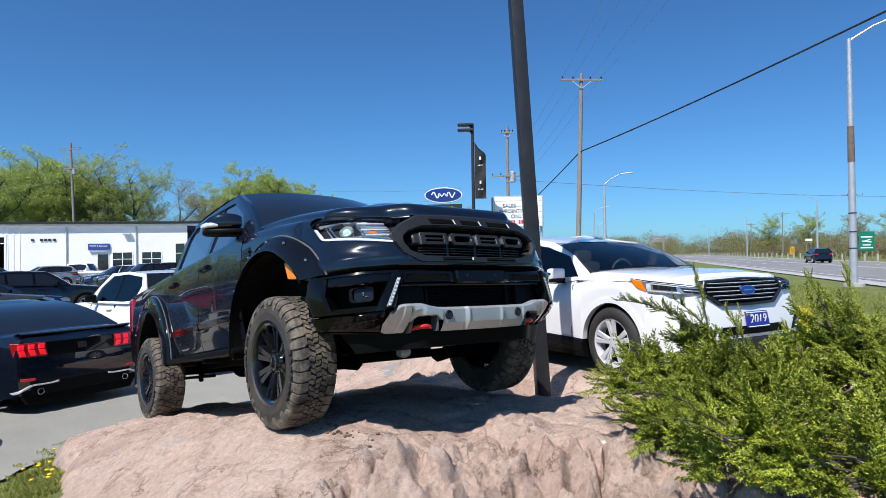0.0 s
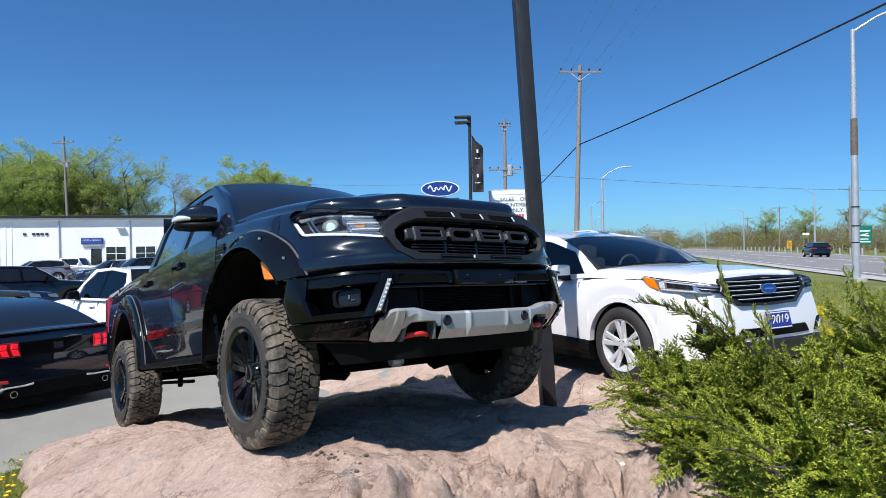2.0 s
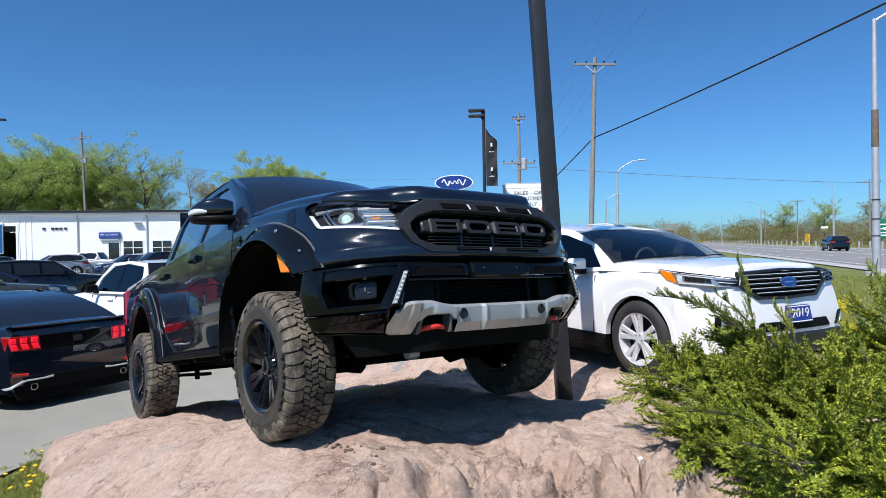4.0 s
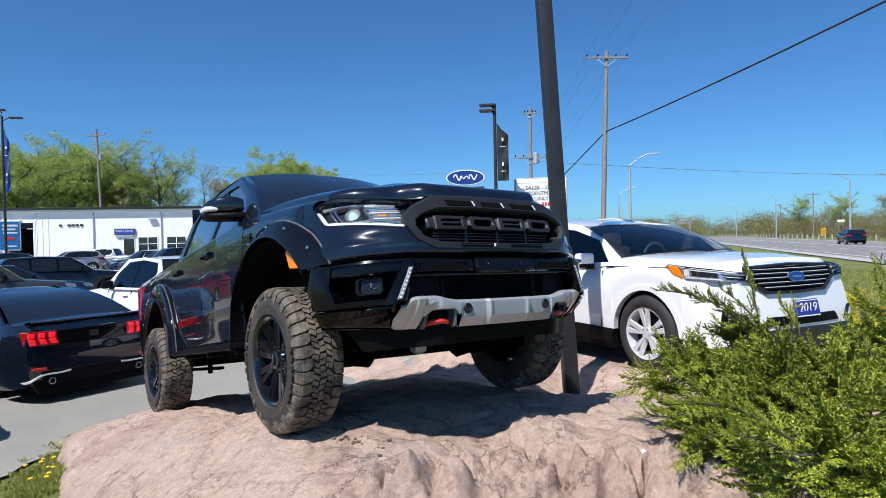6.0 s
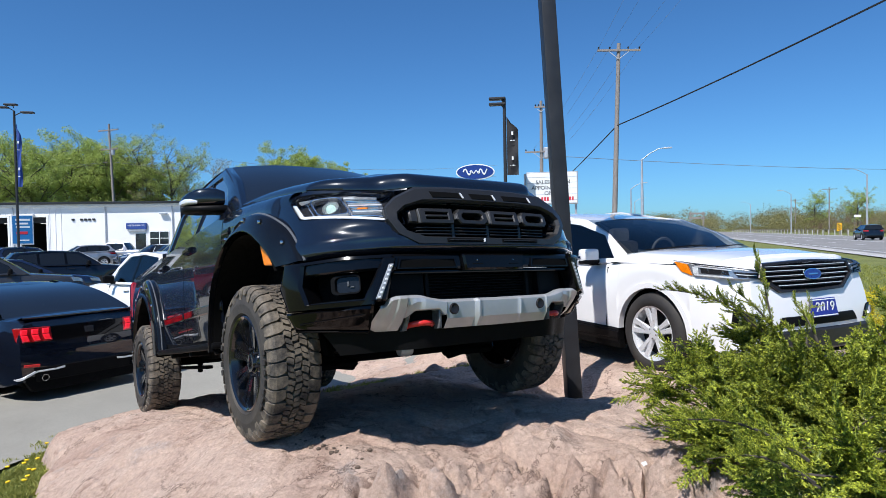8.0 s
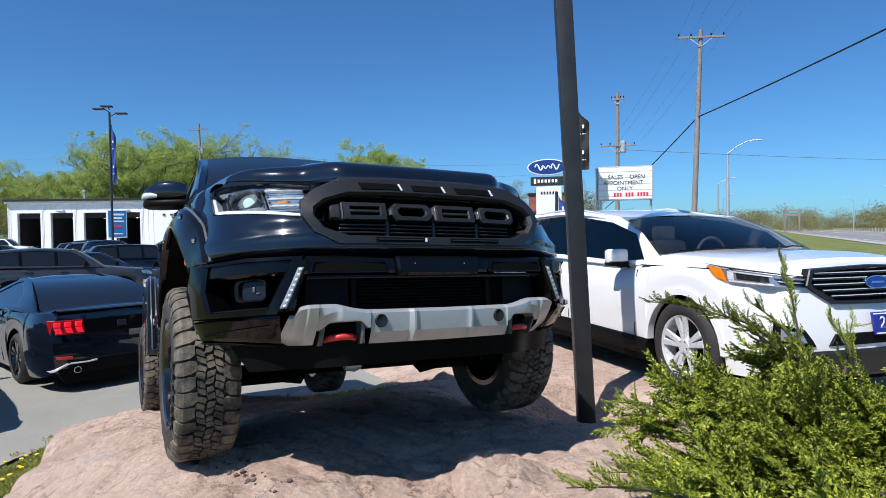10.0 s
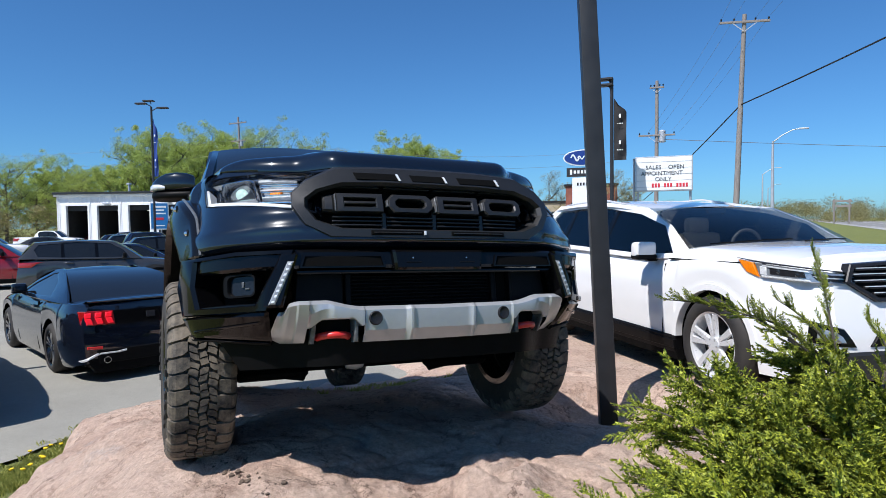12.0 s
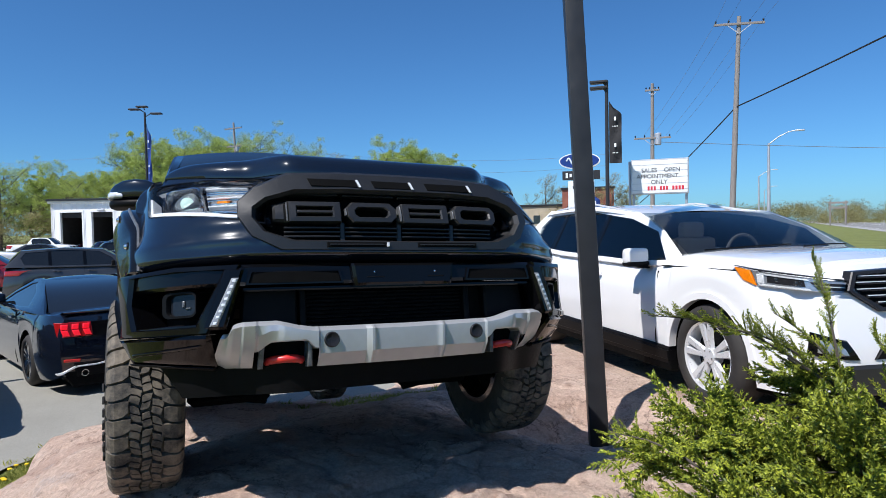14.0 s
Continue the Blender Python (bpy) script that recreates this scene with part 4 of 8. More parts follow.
        for ra, rb in zip(rings, rings[1:]):
            for k in range(n):
                b.faces.new((ra[k], ra[(k + 1) % n], rb[(k + 1) % n], rb[k]))
        b.faces.new(rings[0]), b.faces.new(rings[-1][::-1])
        return b
    mirror = part("wing_mirror", pod_of([(.816, .868, .062, 1.034, 1.114), (.820, .87, .074, 1.028, 1.124), (.86, .885, .082, 1.027, 1.141), (.92, .91, .086, 1.028, 1.149), (.98, .94, .084, 1.031, 1.143), (1.025, .965, .072, 1.034, 1.122), (1.048, .985, .052, 1.040, 1.100), (1.058, .995, .020, 1.050, 1.080)]), "black_paint", truck, smooth=60)
    part("mirror_foot", pod_of([(.74, .86, .05, .962, 1.014), (.80, .86, .07, .968, 1.0265), (.86, .88, .079, .975, 1.0265), (.95, .925, .082, .978, 1.0275), (1.02, .962, .070, .985, 1.031), (1.046, .98, .048, .995, 1.034), (1.055, .99, .015, 1.008, 1.028)]), "trim_plastic", mirror, smooth=60)
    part("turn_lamp", pod_of([(.985, .905, .045, 1.036, 1.060), (1.02, .925, .056, 1.036, 1.072), (1.05, .955, .050, 1.040, 1.078), (1.064, .985, .028, 1.046, 1.074)]), "white_lens", mirror, "clear turn lamp", 60)

# hood: a rounded leading edge, two long ridges with a shallow hollow between them
def hood_point(x, k, f):
    """k: rows of the rolled leading edge; f: from there back to the screen."""
    e = skin(x, hood_foot(x), .004)
    h = 1 - .32 * smooth01((abs(x) - .46) / .36)
    c = math.sqrt(max(0, 1 - (max(0, abs(x) - .690) / .117) ** 2))
    roll = ((.03, -.006), (0, 0), (-.003, .012), (.0, .032), (.008, .052), (.024, .070), (.055, .086), (.10, .097))
    dy, dz = roll[k if f is None else -1]
    g = h * (.25 + .75 * c) if k > 1 or f is not None else 1
    p = e + Vector((0, dy * g, dz * (g if dz < 0 else h * c)))
    if f is None:
        return p
    p = e + Vector((0, dy * g, dz * h))
    q = Vector((x, .57 - .10 * (1 - (x / .8) ** 2), 1.018 - .015 * (abs(x) / .8) ** 2))
    r = p.lerp(q, f)
    r.z += .020 * math.sin(math.pi * f) * h
    r.z += (.018 * smooth01((.54 - abs(x)) / .12) - .015 * smooth01((.26 - abs(x)) / .10)) * smooth01(f * 6) * (1 - .5 * f)
    base = hood_line(r.y) + .003
    r.z = base + (r.z - base) * c
    return r


bm = bmesh.new()
xs = [.69 * i / 34 for i in range(35)] + [.69 + .116 * math.sin(math.pi / 2 * i / 9) for i in range(1, 10)]
xs = [-x for x in xs[:0:-1]] + xs
rows = [[hood_point(x, k, None) for x in xs] for k in range(8)] + [[hood_point(x, 0, k / 26) for x in xs] for k in range(1, 27)]
for r in rows[1:]:
    drop = [(f, Vector((.002 * f, 0, (min(r[0].z - .02, hood_line(r[0].y) - .034) - r[0].z) * f))) for f in (.25, .6, 1)]
    left, right = r[0], r[-1]
    for f, v in drop:
        r.insert(0, left + v)
        r.append(right + Vector((-v.x, 0, v.z)))
rows[0] = [rows[0][0] + Vector((.002 * f, 0, -.012 * f)) for f in (1, .6, .25)] + rows[0] + [rows[0][-1] + Vector((-.002 * f, 0, -.012 * f)) for f in (.25, .6, 1)]
sheet(bm, rows)
hood = part("hood", bm, "black_paint", truck, smooth=60)
bm = bmesh.new()                                     # inner mass of the engine bay and cab floor
box(bm, (0, .1, .55), (1.3, 1.1, .5), .05)
box(bm, (0, 1.9, .48), (1.62, 2.4, .76), .05)
box(bm, (0, 3.5, .50), (1.5, 1.6, .6), .03)
part("inner_body", bm, "deep_black", truck)

# cab: roof, pillars and panes
def cab_x(y, z):
    return .86 - (z - .90) * .40 - .03 * max(0, (1.2 - y) / .6) ** 2


bm = bmesh.new()
rows = []
for k in range(17):
    y = 1.18 + 1.36 * k / 16
    zt = 1.440 + .035 * math.sin(math.pi * min(1, (y - 1.0) / 1.5) * .9) - .03 * max(0, (y - 2.2) / .4) ** 2 - .05 * max(0, (1.3 - y) / .12) ** 2
    w = cab_x(y, 1.42) + .02
    rows.append([Vector((w * x, y, zt - .056 * abs(x) ** 2.6)) for x in [-1 + 2 * i / 20 for i in range(21)]])
sheet(bm, rows)
part("roof", bm, "black_paint", truck, smooth=60)
for sgn in (-1, 1):
    def c_side(y, z, d, s=sgn):
        return Vector((s * (cab_x(y, z) + d), y, z))
    bm = bmesh.new()
    outer = [(.48, .93), (.80, 1.20), (1.18, 1.395), (1.75, 1.425), (2.42, 1.40), (2.60, 1.30), (2.66, .90), (1.6, .89), (.9, .89)]
    inner = [(.78, .985), (.93, 1.16), (1.24, 1.335), (1.75, 1.365), (2.34, 1.345), (2.46, 1.27), (2.50, .955), (1.6, .94), (.98, .935)]
    hoop(bm, outer, inner, c_side, -.03, .012, .004)
    patch(bm, [(1.505, .91), (1.605, .91), (1.600, 1.385), (1.520, 1.385)], c_side, -.02, .004, .003, 1, 6)
    part("side_frame", bm, "black_paint", truck)
    bm = bmesh.new()
    prism(bm, inner, c_side, -.012, -.006)
    part("side_window", bm, "cab_glass", truck, "dark tinted side window", 0)
bm = bmesh.new()
ws = lambda u, v: Vector((u * ((.80 - .05 * v) - .06 * v), .50 - .10 * (1 - u * u) + (.71 + .03 * (1 - abs(u))) * v, .945 + (.484 - .035 * abs(u) ** 2.6) * v + .03 * math.sin(math.pi * v) + .012 * (1 - u * u)))
sheet(bm, [[ws(-1 + 2 * i / 16, j / 8) for i in range(17)] for j in range(9)])
part("windscreen", bm, "tinted_glass", truck, "dark tinted windscreen", 60)
for s in (-1, 1):
    bm = bmesh.new()
    tube(bm, [(s * .30 - .35, .50, .985), (s * .30 - .05, .60, 1.045), (s * .30 + .15, .585, 1.035)], .008, 6)
    part("wiper", bm, "trim_plastic", truck)
bm = bmesh.new()
rows = [[Vector((x, 2.56 + .06 * (1.43 - z), z)) for x in (-.72, 0, .72)] for z in (.9, 1.2, 1.43)]
sheet(bm, rows)
part("rear_window", bm, "tinted_glass", truck)
bm = bmesh.new()
box(bm, (0, 3.5, .90), (1.62, 1.7, .05), .01)
part("bed_cover", bm, "trim_plastic", truck)
bm = bmesh.new()
box(bm, (0, 4.39, .62), (1.70, .06, .60), .02)
part("tailgate", bm, "black_paint", truck)
for s in (-1, 1):
    bm = bmesh.new()
    box(bm, (s * .865, 4.33, .70), (.13, .16, .40), .02)
    part("tail_lamp", bm, "tail_red", truck, "red tail lamp")
bm = bmesh.new()
box(bm, (0, 4.50, .20), (1.6, .16, .20), .04, seg=2)
part("rear_bumper", bm, "trim_plastic", truck)

# grille: thick angular frame with a slotted brow, thin bars and a row of plain raised blocks
def both(half):
    """An outline from its right half, top to bottom, mirrored."""
    return half + [(-x, z) for x, z in half[::-1] if x > 1e-6]


outer = both([(0, .776), (.22, .774), (.42, .764), (.535, .708), (.590, .655), (.592, .595), (.548, .520), (.455, .466), (.22, .462), (0, .461)])
inner = both([(0, .688), (.22, .687), (.395, .681), (.490, .655), (.532, .622), (.534, .588), (.498, .540), (.405, .508), (.22, .505), (0, .504)])
bm = bmesh.new()
hoop(bm, outer, inner, g_face, -.09, .020, .020)
grille = part("grille", bm, "grille_plastic", truck, "satin dark grey grille surround", 25)
# near-black sheet behind the bars: the shaded depth is in its colour
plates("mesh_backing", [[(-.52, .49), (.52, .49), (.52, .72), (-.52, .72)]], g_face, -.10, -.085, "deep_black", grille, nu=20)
# slots are dark plates, not cut through; their shade is in the colour
for x0, x1 in ((-.335, -.158), (-.095, .056), (.125, .312)):
    plates("brow_slot", [[(x0, .708), (x1, .708), (x1 - .012, .738), (x0 - .012, .738)]], g_face, .0, .0225, "deep_black", grille, ch=.002)
    plates("marker_light", [[(x1, .708), (x1 + .009, .708), (x1 - .003, .738), (x1 - .012, .738)]], g_face, .0, .027, "light_tube", grille, ch=.001, nu=1, nv=1)
for x0, x1 in ((-.295, -.072), (.055, .31)):
    plates("lower_slot", [[(x0, .477), (x1, .477), (x1, .496), (x0, .496)]], g_face, .0, .0225, "deep_black", grille, ch=.002)
    plates("lower_rib", [[(x0 + .01, .485), (x1 - .01, .485), (x1 - .01, .489), (x0 + .01, .489)]], g_face, .01, .026, "grille_plastic", grille, ch=.001, nv=1)
plates("marker_light", [[(-.070, .478), (-.062, .478), (-.062, .495), (-.070, .495)]], g_face, .0, .028, "light_tube", grille, ch=.001, nu=1, nv=1)
for z in (.520, .536, .552, .680):
    for x0, x1 in ((-.44, -.235), (-.215, -.01), (.01, .215), (.235, .41)):
        plates("grille_bar", [[(x0, z), (x1, z), (x1, z + .007), (x0, z + .007)]], g_face, -.07, -.020, "grille_plastic", grille, ch=.002, nu=4, nv=1)
for x in (-.225, 0, .225):
    plates("grille_stay", [[(x - .009, .505), (x + .009, .505), (x + .009, .575), (x - .009, .575)]], g_face, -.07, -.024, "grille_plastic", grille, ch=.003, nu=1)
for x0, x1, cut, bar in ((-.425, -.232, .0, True), (-.212, -.016, .022, False), (.004, .204, .004, True), (.228, .425, .018, False)):
    o = [(x0 + cut, .572), (x1 - cut, .572), (x1, .572 + cut + .001), (x1, .650 - cut), (x1 - cut - .001, .651), (x0 + cut, .651), (x0, .650 - cut), (x0, .572 + cut + .001)]
    cx = (x0 + x1) / 2
    i = [(cx + (a - cx) * .66, .6115 + (c - .6115) * .46) for a, c in o]
    bm = bmesh.new()
    hoop(bm, o, i, g_face, -.06, .006, .007)
    block = part("grille_block", bm, "grille_plastic", grille, "raised dark grey block", 25)
    if bar:
        plates("block_bar", [[(x0 + .03, .605), (x1 - .02, .605), (x1 - .02, .618), (x0 + .03, .618)]], g_face, -.05, .000, "grille_plastic", block, ch=.004)
    # paler strip paints the sunlit bevel on the block's left side
    plates("block_edge", [[(x0 - .006, .576 + cut), (x0 - .001, .574 + cut), (x0 - .001, .648 - cut), (x0 - .006, .646 - cut)]], g_face, -.05, .004, "lamp_grey", block, ch=.001, nu=1)
plates("end_block", [[(-.478, .578), (-.430, .572), (-.430, .651), (-.478, .640)]], g_face, -.07, -.006, "grille_plastic", grille, "raised dark grey end block", ch=.010)

# headlamps: a cavity with a light tube round two sides, a square-set projector and a ribbed reflector, under a clear cover
for s in (-1, 1):
    hf = lambda x, z, d, s=s: skin(s * x, z, d)
    rim_o = [(.50, .567), (.606, .589), (.735, .616), (.845, .640), (.862, .645), (.870, .654), (.873, .672), (.874, .705), (.874, .750), (.871, .766), (.864, .779), (.850, .787), (.825, .789), (.79, .788), (.67, .784), (.56, .776), (.47, .769)]
    mid = (.68, .68)
    rim_i = [(mid[0] + (a - mid[0]) * .985, mid[1] + (c - mid[1]) * .94) for a, c in rim_o]
    bm = bmesh.new()
    patch(bm, [(.48, .565), (.868, .650), (.870, .782), (.47, .768)], hf, -.085, -.058, .006, 24, 6)
    lamp = part("headlamp", bm, "lamp_dark", truck, "clear headlamp with a dark inside and bright reflectors")
    bm = bmesh.new()
    hoop(bm, rim_o, rim_i, hf, -.075, .003, .003)
    part("lamp_rim", bm, "gloss_black", lamp)
    plates("light_bar", [[(.56, .590), (.866, .652), (.862, .674), (.56, .610)]], hf, -.05, -.005, "light_tube", lamp, "thin clear light tube", ch=.004, nu=12)
    plates("light_bar", [[(.858, .656), (.870, .656), (.871, .752), (.860, .744)]], hf, -.05, -.004, "light_tube", lamp, "clear light tube at the corner", ch=.004)
    aim = (hf(.755, .70, 1) - hf(.755, .70, 0)).normalized().to_track_quat("X", "Z").to_matrix().to_4x4()
    bezel = rounded(.756, .716, .060, .056, .024)
    bm = bmesh.new()
    hoop(bm, bezel, [(.756 + (a - .756) * .88, .716 + (c - .716) * .88) for a, c in bezel], hf, -.05, -.012, .004)
    part("projector_bezel", bm, "lamp_chrome", lamp, "bright rounded square bezel")
    bm = bmesh.new()
    lathe(bm, [(-.035, .020), (-.026, .034), (-.010, .041), (-.006, .044), (-.012, .046), (-.045, .046)], 24)
    bmesh.ops.transform(bm, matrix=Matrix.Translation(hf(.756, .716, -.016)) @ aim, verts=bm.verts)
    part("projector_bowl", bm, "lamp_inner", lamp, "bright reflector bowl", 30)
    bm = bmesh.new()
    bmesh.ops.create_uvsphere(bm, u_segments=24, v_segments=14, radius=.025, matrix=Matrix.Translation(hf(.756, .716, -.036)))
    part("projector_lens", bm, "projector", lamp, "lit round projector lens")
    plates("reflector_tray", [[(.530, .644), (.690, .664), (.690, .766), (.515, .760)]], hf, -.06, -.045, "lamp_inner", lamp, "bright inner reflector")
    for k in range(7):
        z = .674 + .0145 * k
        plates("reflector_rib", [[(.535, z - .002), (.684, z + .004), (.684, z + .010), (.528, z + .004)]], hf, -.05, -.026 - .004 * (k % 2), "lamp_chrome" if k % 3 else "lamp_white", lamp, ch=.002, nu=3, nv=1)
    plates("turn_bulb", [[(.610, .690), (.655, .695), (.655, .722), (.610, .717)]], hf, -.046, -.031, "amber", lamp, "amber bulb behind ribs", ch=.006)
    plates("inner_trim", [[(.570, .636), (.700, .652), (.700, .657), (.570, .642)], [(.697, .645), (.703, .646), (.703, .755), (.697, .760)], [(.824, .668), (.830, .669), (.830, .755), (.824, .755)], [(.56, .768), (.850, .774), (.850, .778), (.56, .772)]], hf, -.05, -.020, "lamp_chrome", lamp, ch=.002)
    for x in (.60, .63, .66):
        plates("small_lens", [[(x, .618 + .21 * (x - .6)), (x + .020, .621 + .21 * (x - .6)), (x + .020, .634 + .21 * (x - .6)), (x, .631 + .21 * (x - .6))]], hf, -.05, -.028, "lamp_chrome", lamp, ch=.004, nu=2, nv=2)
    bm = bmesh.new()
    patch(bm, [(.478, .564), (.870, .650), (.873, .780), (.465, .770)], hf, .001, .006, .005, 24, 6)
    part("lamp_cover", bm, "lamp_glass", lamp)

# bumper
gz = b_front
plates("upper_bumper", [[(-.97, .350), (.97, .350), (.97, .424), (-.97, .424)]], gz, -.05, .010, "gloss_black", truck, "gloss black front bumper bar", ch=.012, nu=40)
for x0, x1 in ((-.575, -.25), (.28, .575)):
    bm = bmesh.new()
    hoop(bm, [(x0 - .012, .350), (x1 + .012, .350), (x1, .402), (x0, .402)], [(x0, .358), (x1, .358), (x1 - .012, .394), (x0 + .012, .394)], gz, .0, .017, .004)
    slot = part("slot_frame", bm, "gloss_black", truck, smooth=25)
    # slot as a dull black plate, its shade given by colour
    plates("bumper_slot", [[(x0, .356), (x1, .356), (x1 - .01, .396), (x0 + .01, .396)]], gz, .0, .0125, "deep_black", slot, ch=.001)
holder = plates("plate_holder", [[(-.20, .338), (.20, .338), (.212, .420), (-.212, .420)]], gz, .0, .034, "gloss_black", truck, ch=.010, nu=10)
for x in (-.125, .125):
    plates("holder_slit", [[(x - .03, .366), (x + .04, .366), (x + .04, .370), (x - .03, .370)]], gz, .02, .0350, "deep_black", holder, ch=.001, nv=1)
    plates("holder_clip", [[(x - .003, .384), (x + .003, .384), (x + .003, .390), (x - .003, .390)]], gz, .02, .039, "chrome", holder, ch=.002, nu=1, nv=1)
plates("lower_lip", [[(-.60, .330), (.60, .330), (.60, .347), (-.60, .347)]], gz, -.10, -.004, "gloss_black", truck, ch=.006, nu=14)
# the intake's shaded depth is this near-black sheet's colour
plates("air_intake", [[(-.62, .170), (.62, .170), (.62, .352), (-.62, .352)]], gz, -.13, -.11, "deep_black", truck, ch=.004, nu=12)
for k in range(9):
    plates("intake_bar", [[(-.36, .205 + .0145 * k), (.30, .205 + .0145 * k), (.30, .211 + .0145 * k), (-.36, .211 + .0145 * k)]], gz, -.112, -.088, "trim_plastic", truck, ch=.002, nu=10, nv=1)
for x in (-.375, .315):
    plates("intake_stay", [[(x - .012, .19), (x + .012, .19), (x + .012, .345), (x - .012, .345)]], gz, -.11, -.07, "trim_plastic", truck, ch=.004, nu=1)
for s in (-1, 1):
    hf = lambda x, z, d, s=s: b_front(s * x, z, d)
    plates("intake_cheek", [[(.40, .20), (.615, .20), (.60, .340), (.40, .340)]], hf, -.11, -.062, "trim_plastic", truck, ch=.008)
    o = [(.600, .424), (.80, .426), (.978, .424), (.992, .31), (.975, .196), (.84, .192), (.700, .192), (.655, .30)]
    i = [(.652, .404), (.80, .406), (.925, .404), (.934, .31), (.918, .222), (.84, .219), (.742, .219), (.700, .31)]
    bm = bmesh.new()
    hoop(bm, o, i, hf, -.11, .026, .010)
    pod = part("bumper_pod", bm, "gloss_black", truck, "gloss black bumper corner with an open pocket", 30)
    # back of the pocket, near-black for the shade in it
    plates("pod_recess", [[(.655, .215), (.945, .215), (.945, .415), (.640, .415)]], hf, -.125, -.105, "deep_black", pod, nu=10)
    plates("pocket_floor", [[(.72, .216), (.93, .216), (.93, .226), (.72, .226)]], hf, -.11, .012, "gloss_black", pod, ch=.003)
    fo, fi = rounded(.806, .298, .056, .046, .022), rounded(.800, .298, .044, .036, .017)
    bm = bmesh.new()
    hoop(bm, fo, fi, hf, -.10, -.012, .010)
    fog = part("fog_bezel", bm, "fog_plastic", pod, "dark grey fog lamp housing", 30)
    bm = bmesh.new()
    prism(bm, fi, hf, -.09, -.030)
    part("fog_lens", bm, "fog_glass", fog, "dark glassy fog lamp lens", 30)
    for dx, dz, w, h in ((.002, .002, .004, .022), (-.014, -.014, .008, .006)):
        plates("lens_element", [[(.800 + dx - w, .30 + dz - h / 2), (.800 + dx + w, .30 + dz - h / 2), (.800 + dx + w, .30 + dz + h / 2), (.800 + dx - w, .30 + dz + h / 2)]], hf, -.04, -.026, "lamp_grey", fog, ch=.002, nu=1, nv=1)
    plates("lamp_channel", [[(.648, .205), (.722, .205), (.652, .412), (.588, .412)]], hf, -.05, .029, "gloss_black", pod, ch=.010)
    day = plates("day_lamp", [[(.672, .216), (.696, .216), (.628, .376), (.606, .376)]], hf, .0, .036, "day_tube", pod, "slanted clear daytime running lamp", ch=.005)
    for k in range(8):
        t = (k + .5) / 8
        x, z = .684 - .067 * t, .216 + .160 * t
        plates("lamp_chip", [[(x - .007, z - .006), (x + .007, z - .006), (x + .004, z + .006), (x - .010, z + .006)]], hf, .03, .0375, "light_tube", day, ch=.003, nu=1, nv=1)
    plates("corner_skirt", [[(.665, .070), (.940, .105), (.985, .192), (.700, .190)]], hf, -.06, .018, "gloss_black", pod, ch=.014, nu=10, nv=5)
    plates("skirt_crease", [[(.72, .146), (.93, .128), (.93, .138), (.72, .158)]], hf, -.01, .024, "gloss_black", pod, ch=.005)
    plates("skirt_foot", [[(.672, .066), (.93, .098), (.94, .106), (.672, .076)]], hf, -.05, .022, "trim_plastic", pod, ch=.004)
    bm = bmesh.new()
    box(bm, (s * .925, -.50, .31), (.015, .14, .20), .004)
    part("side_duct", bm, "gloss_black", pod)
bm = bmesh.new()                                      # ledge closing the gap behind the bumper's top edge
xs = [-.93 + 1.86 * i / 60 for i in range(61)]
sheet(bm, [[b_front(x, .418, -.004) for x in xs], [b_front(x, .426, -.03) for x in xs], [b_front(x, .43, -.09) for x in xs]])
part("bumper_ledge", bm, "trim_plastic", truck)
# silver skid plate: one folded plate with raised ribs and two hook windows
S_TOP = [(0, .196), (.36, .199), (.41, .207), (.485, .226), (.60, .226), (.635, .218), (.662, .190)]
S_FOOT = [(0, .058), (.33, .060), (.53, .066), (.69, .073)]
skid = None
for x0, x1 in ((-.345, .345), (-.69, -.555), (-.555, -.345), (.345, .555), (.555, .69)):
    bm = bmesh.new()
    window = abs(x0 + x1) / 2 < .5 and abs(x0 + x1) > .1
    stops = [x0 + (x1 - x0) * k / 80 for k in range(81)]
    rows = []
    for x in stops:
        a = abs(x)
        zt = along(S_TOP, a)
        zb = .152 - .03 * smooth01((a - .50) / .05) - .03 * smooth01((.39 - a) / .04) if window else along(S_FOOT, a)
        rib = .010 * smooth01((.152 - a) / .004) + .009 * smooth01((a - .128) / .004) * smooth01((.164 - a) / .004) + .008 * smooth01((a - .335) / .01) * (1 - smooth01((a - .46) / .03)) + .010 * smooth01((a - .545) / .012) * smooth01((.600 - a) / .010)
        d = .034 + rib - .03 * smooth01((a - .62) / .06)
        zm = min(zt - .03, max(zb + .004, .104))
        tuck = .026 if not window else .004
        prof = ((zt - .004, d - .07), (zt, d - .028), (zt - .004, d - .016), (zt - .016, d), ((zt + zm) / 2, d + .001), (zm, d), (zb, d - tuck), (zb, d - .07))
        shift = .03 * (a - .62) / .07 if a > .62 else 0
        rows.append([b_front(x - math.copysign(shift * (z - .07) / .15, x), z, dd) for z, dd in prof])
    sheet(bm, rows)
    panel = part("skid_panel" if skid else "skid_plate", bm, "silver_skid", skid or truck, "" if skid else "angular silver skid plate across the bumper", 22)
    skid = skid or panel
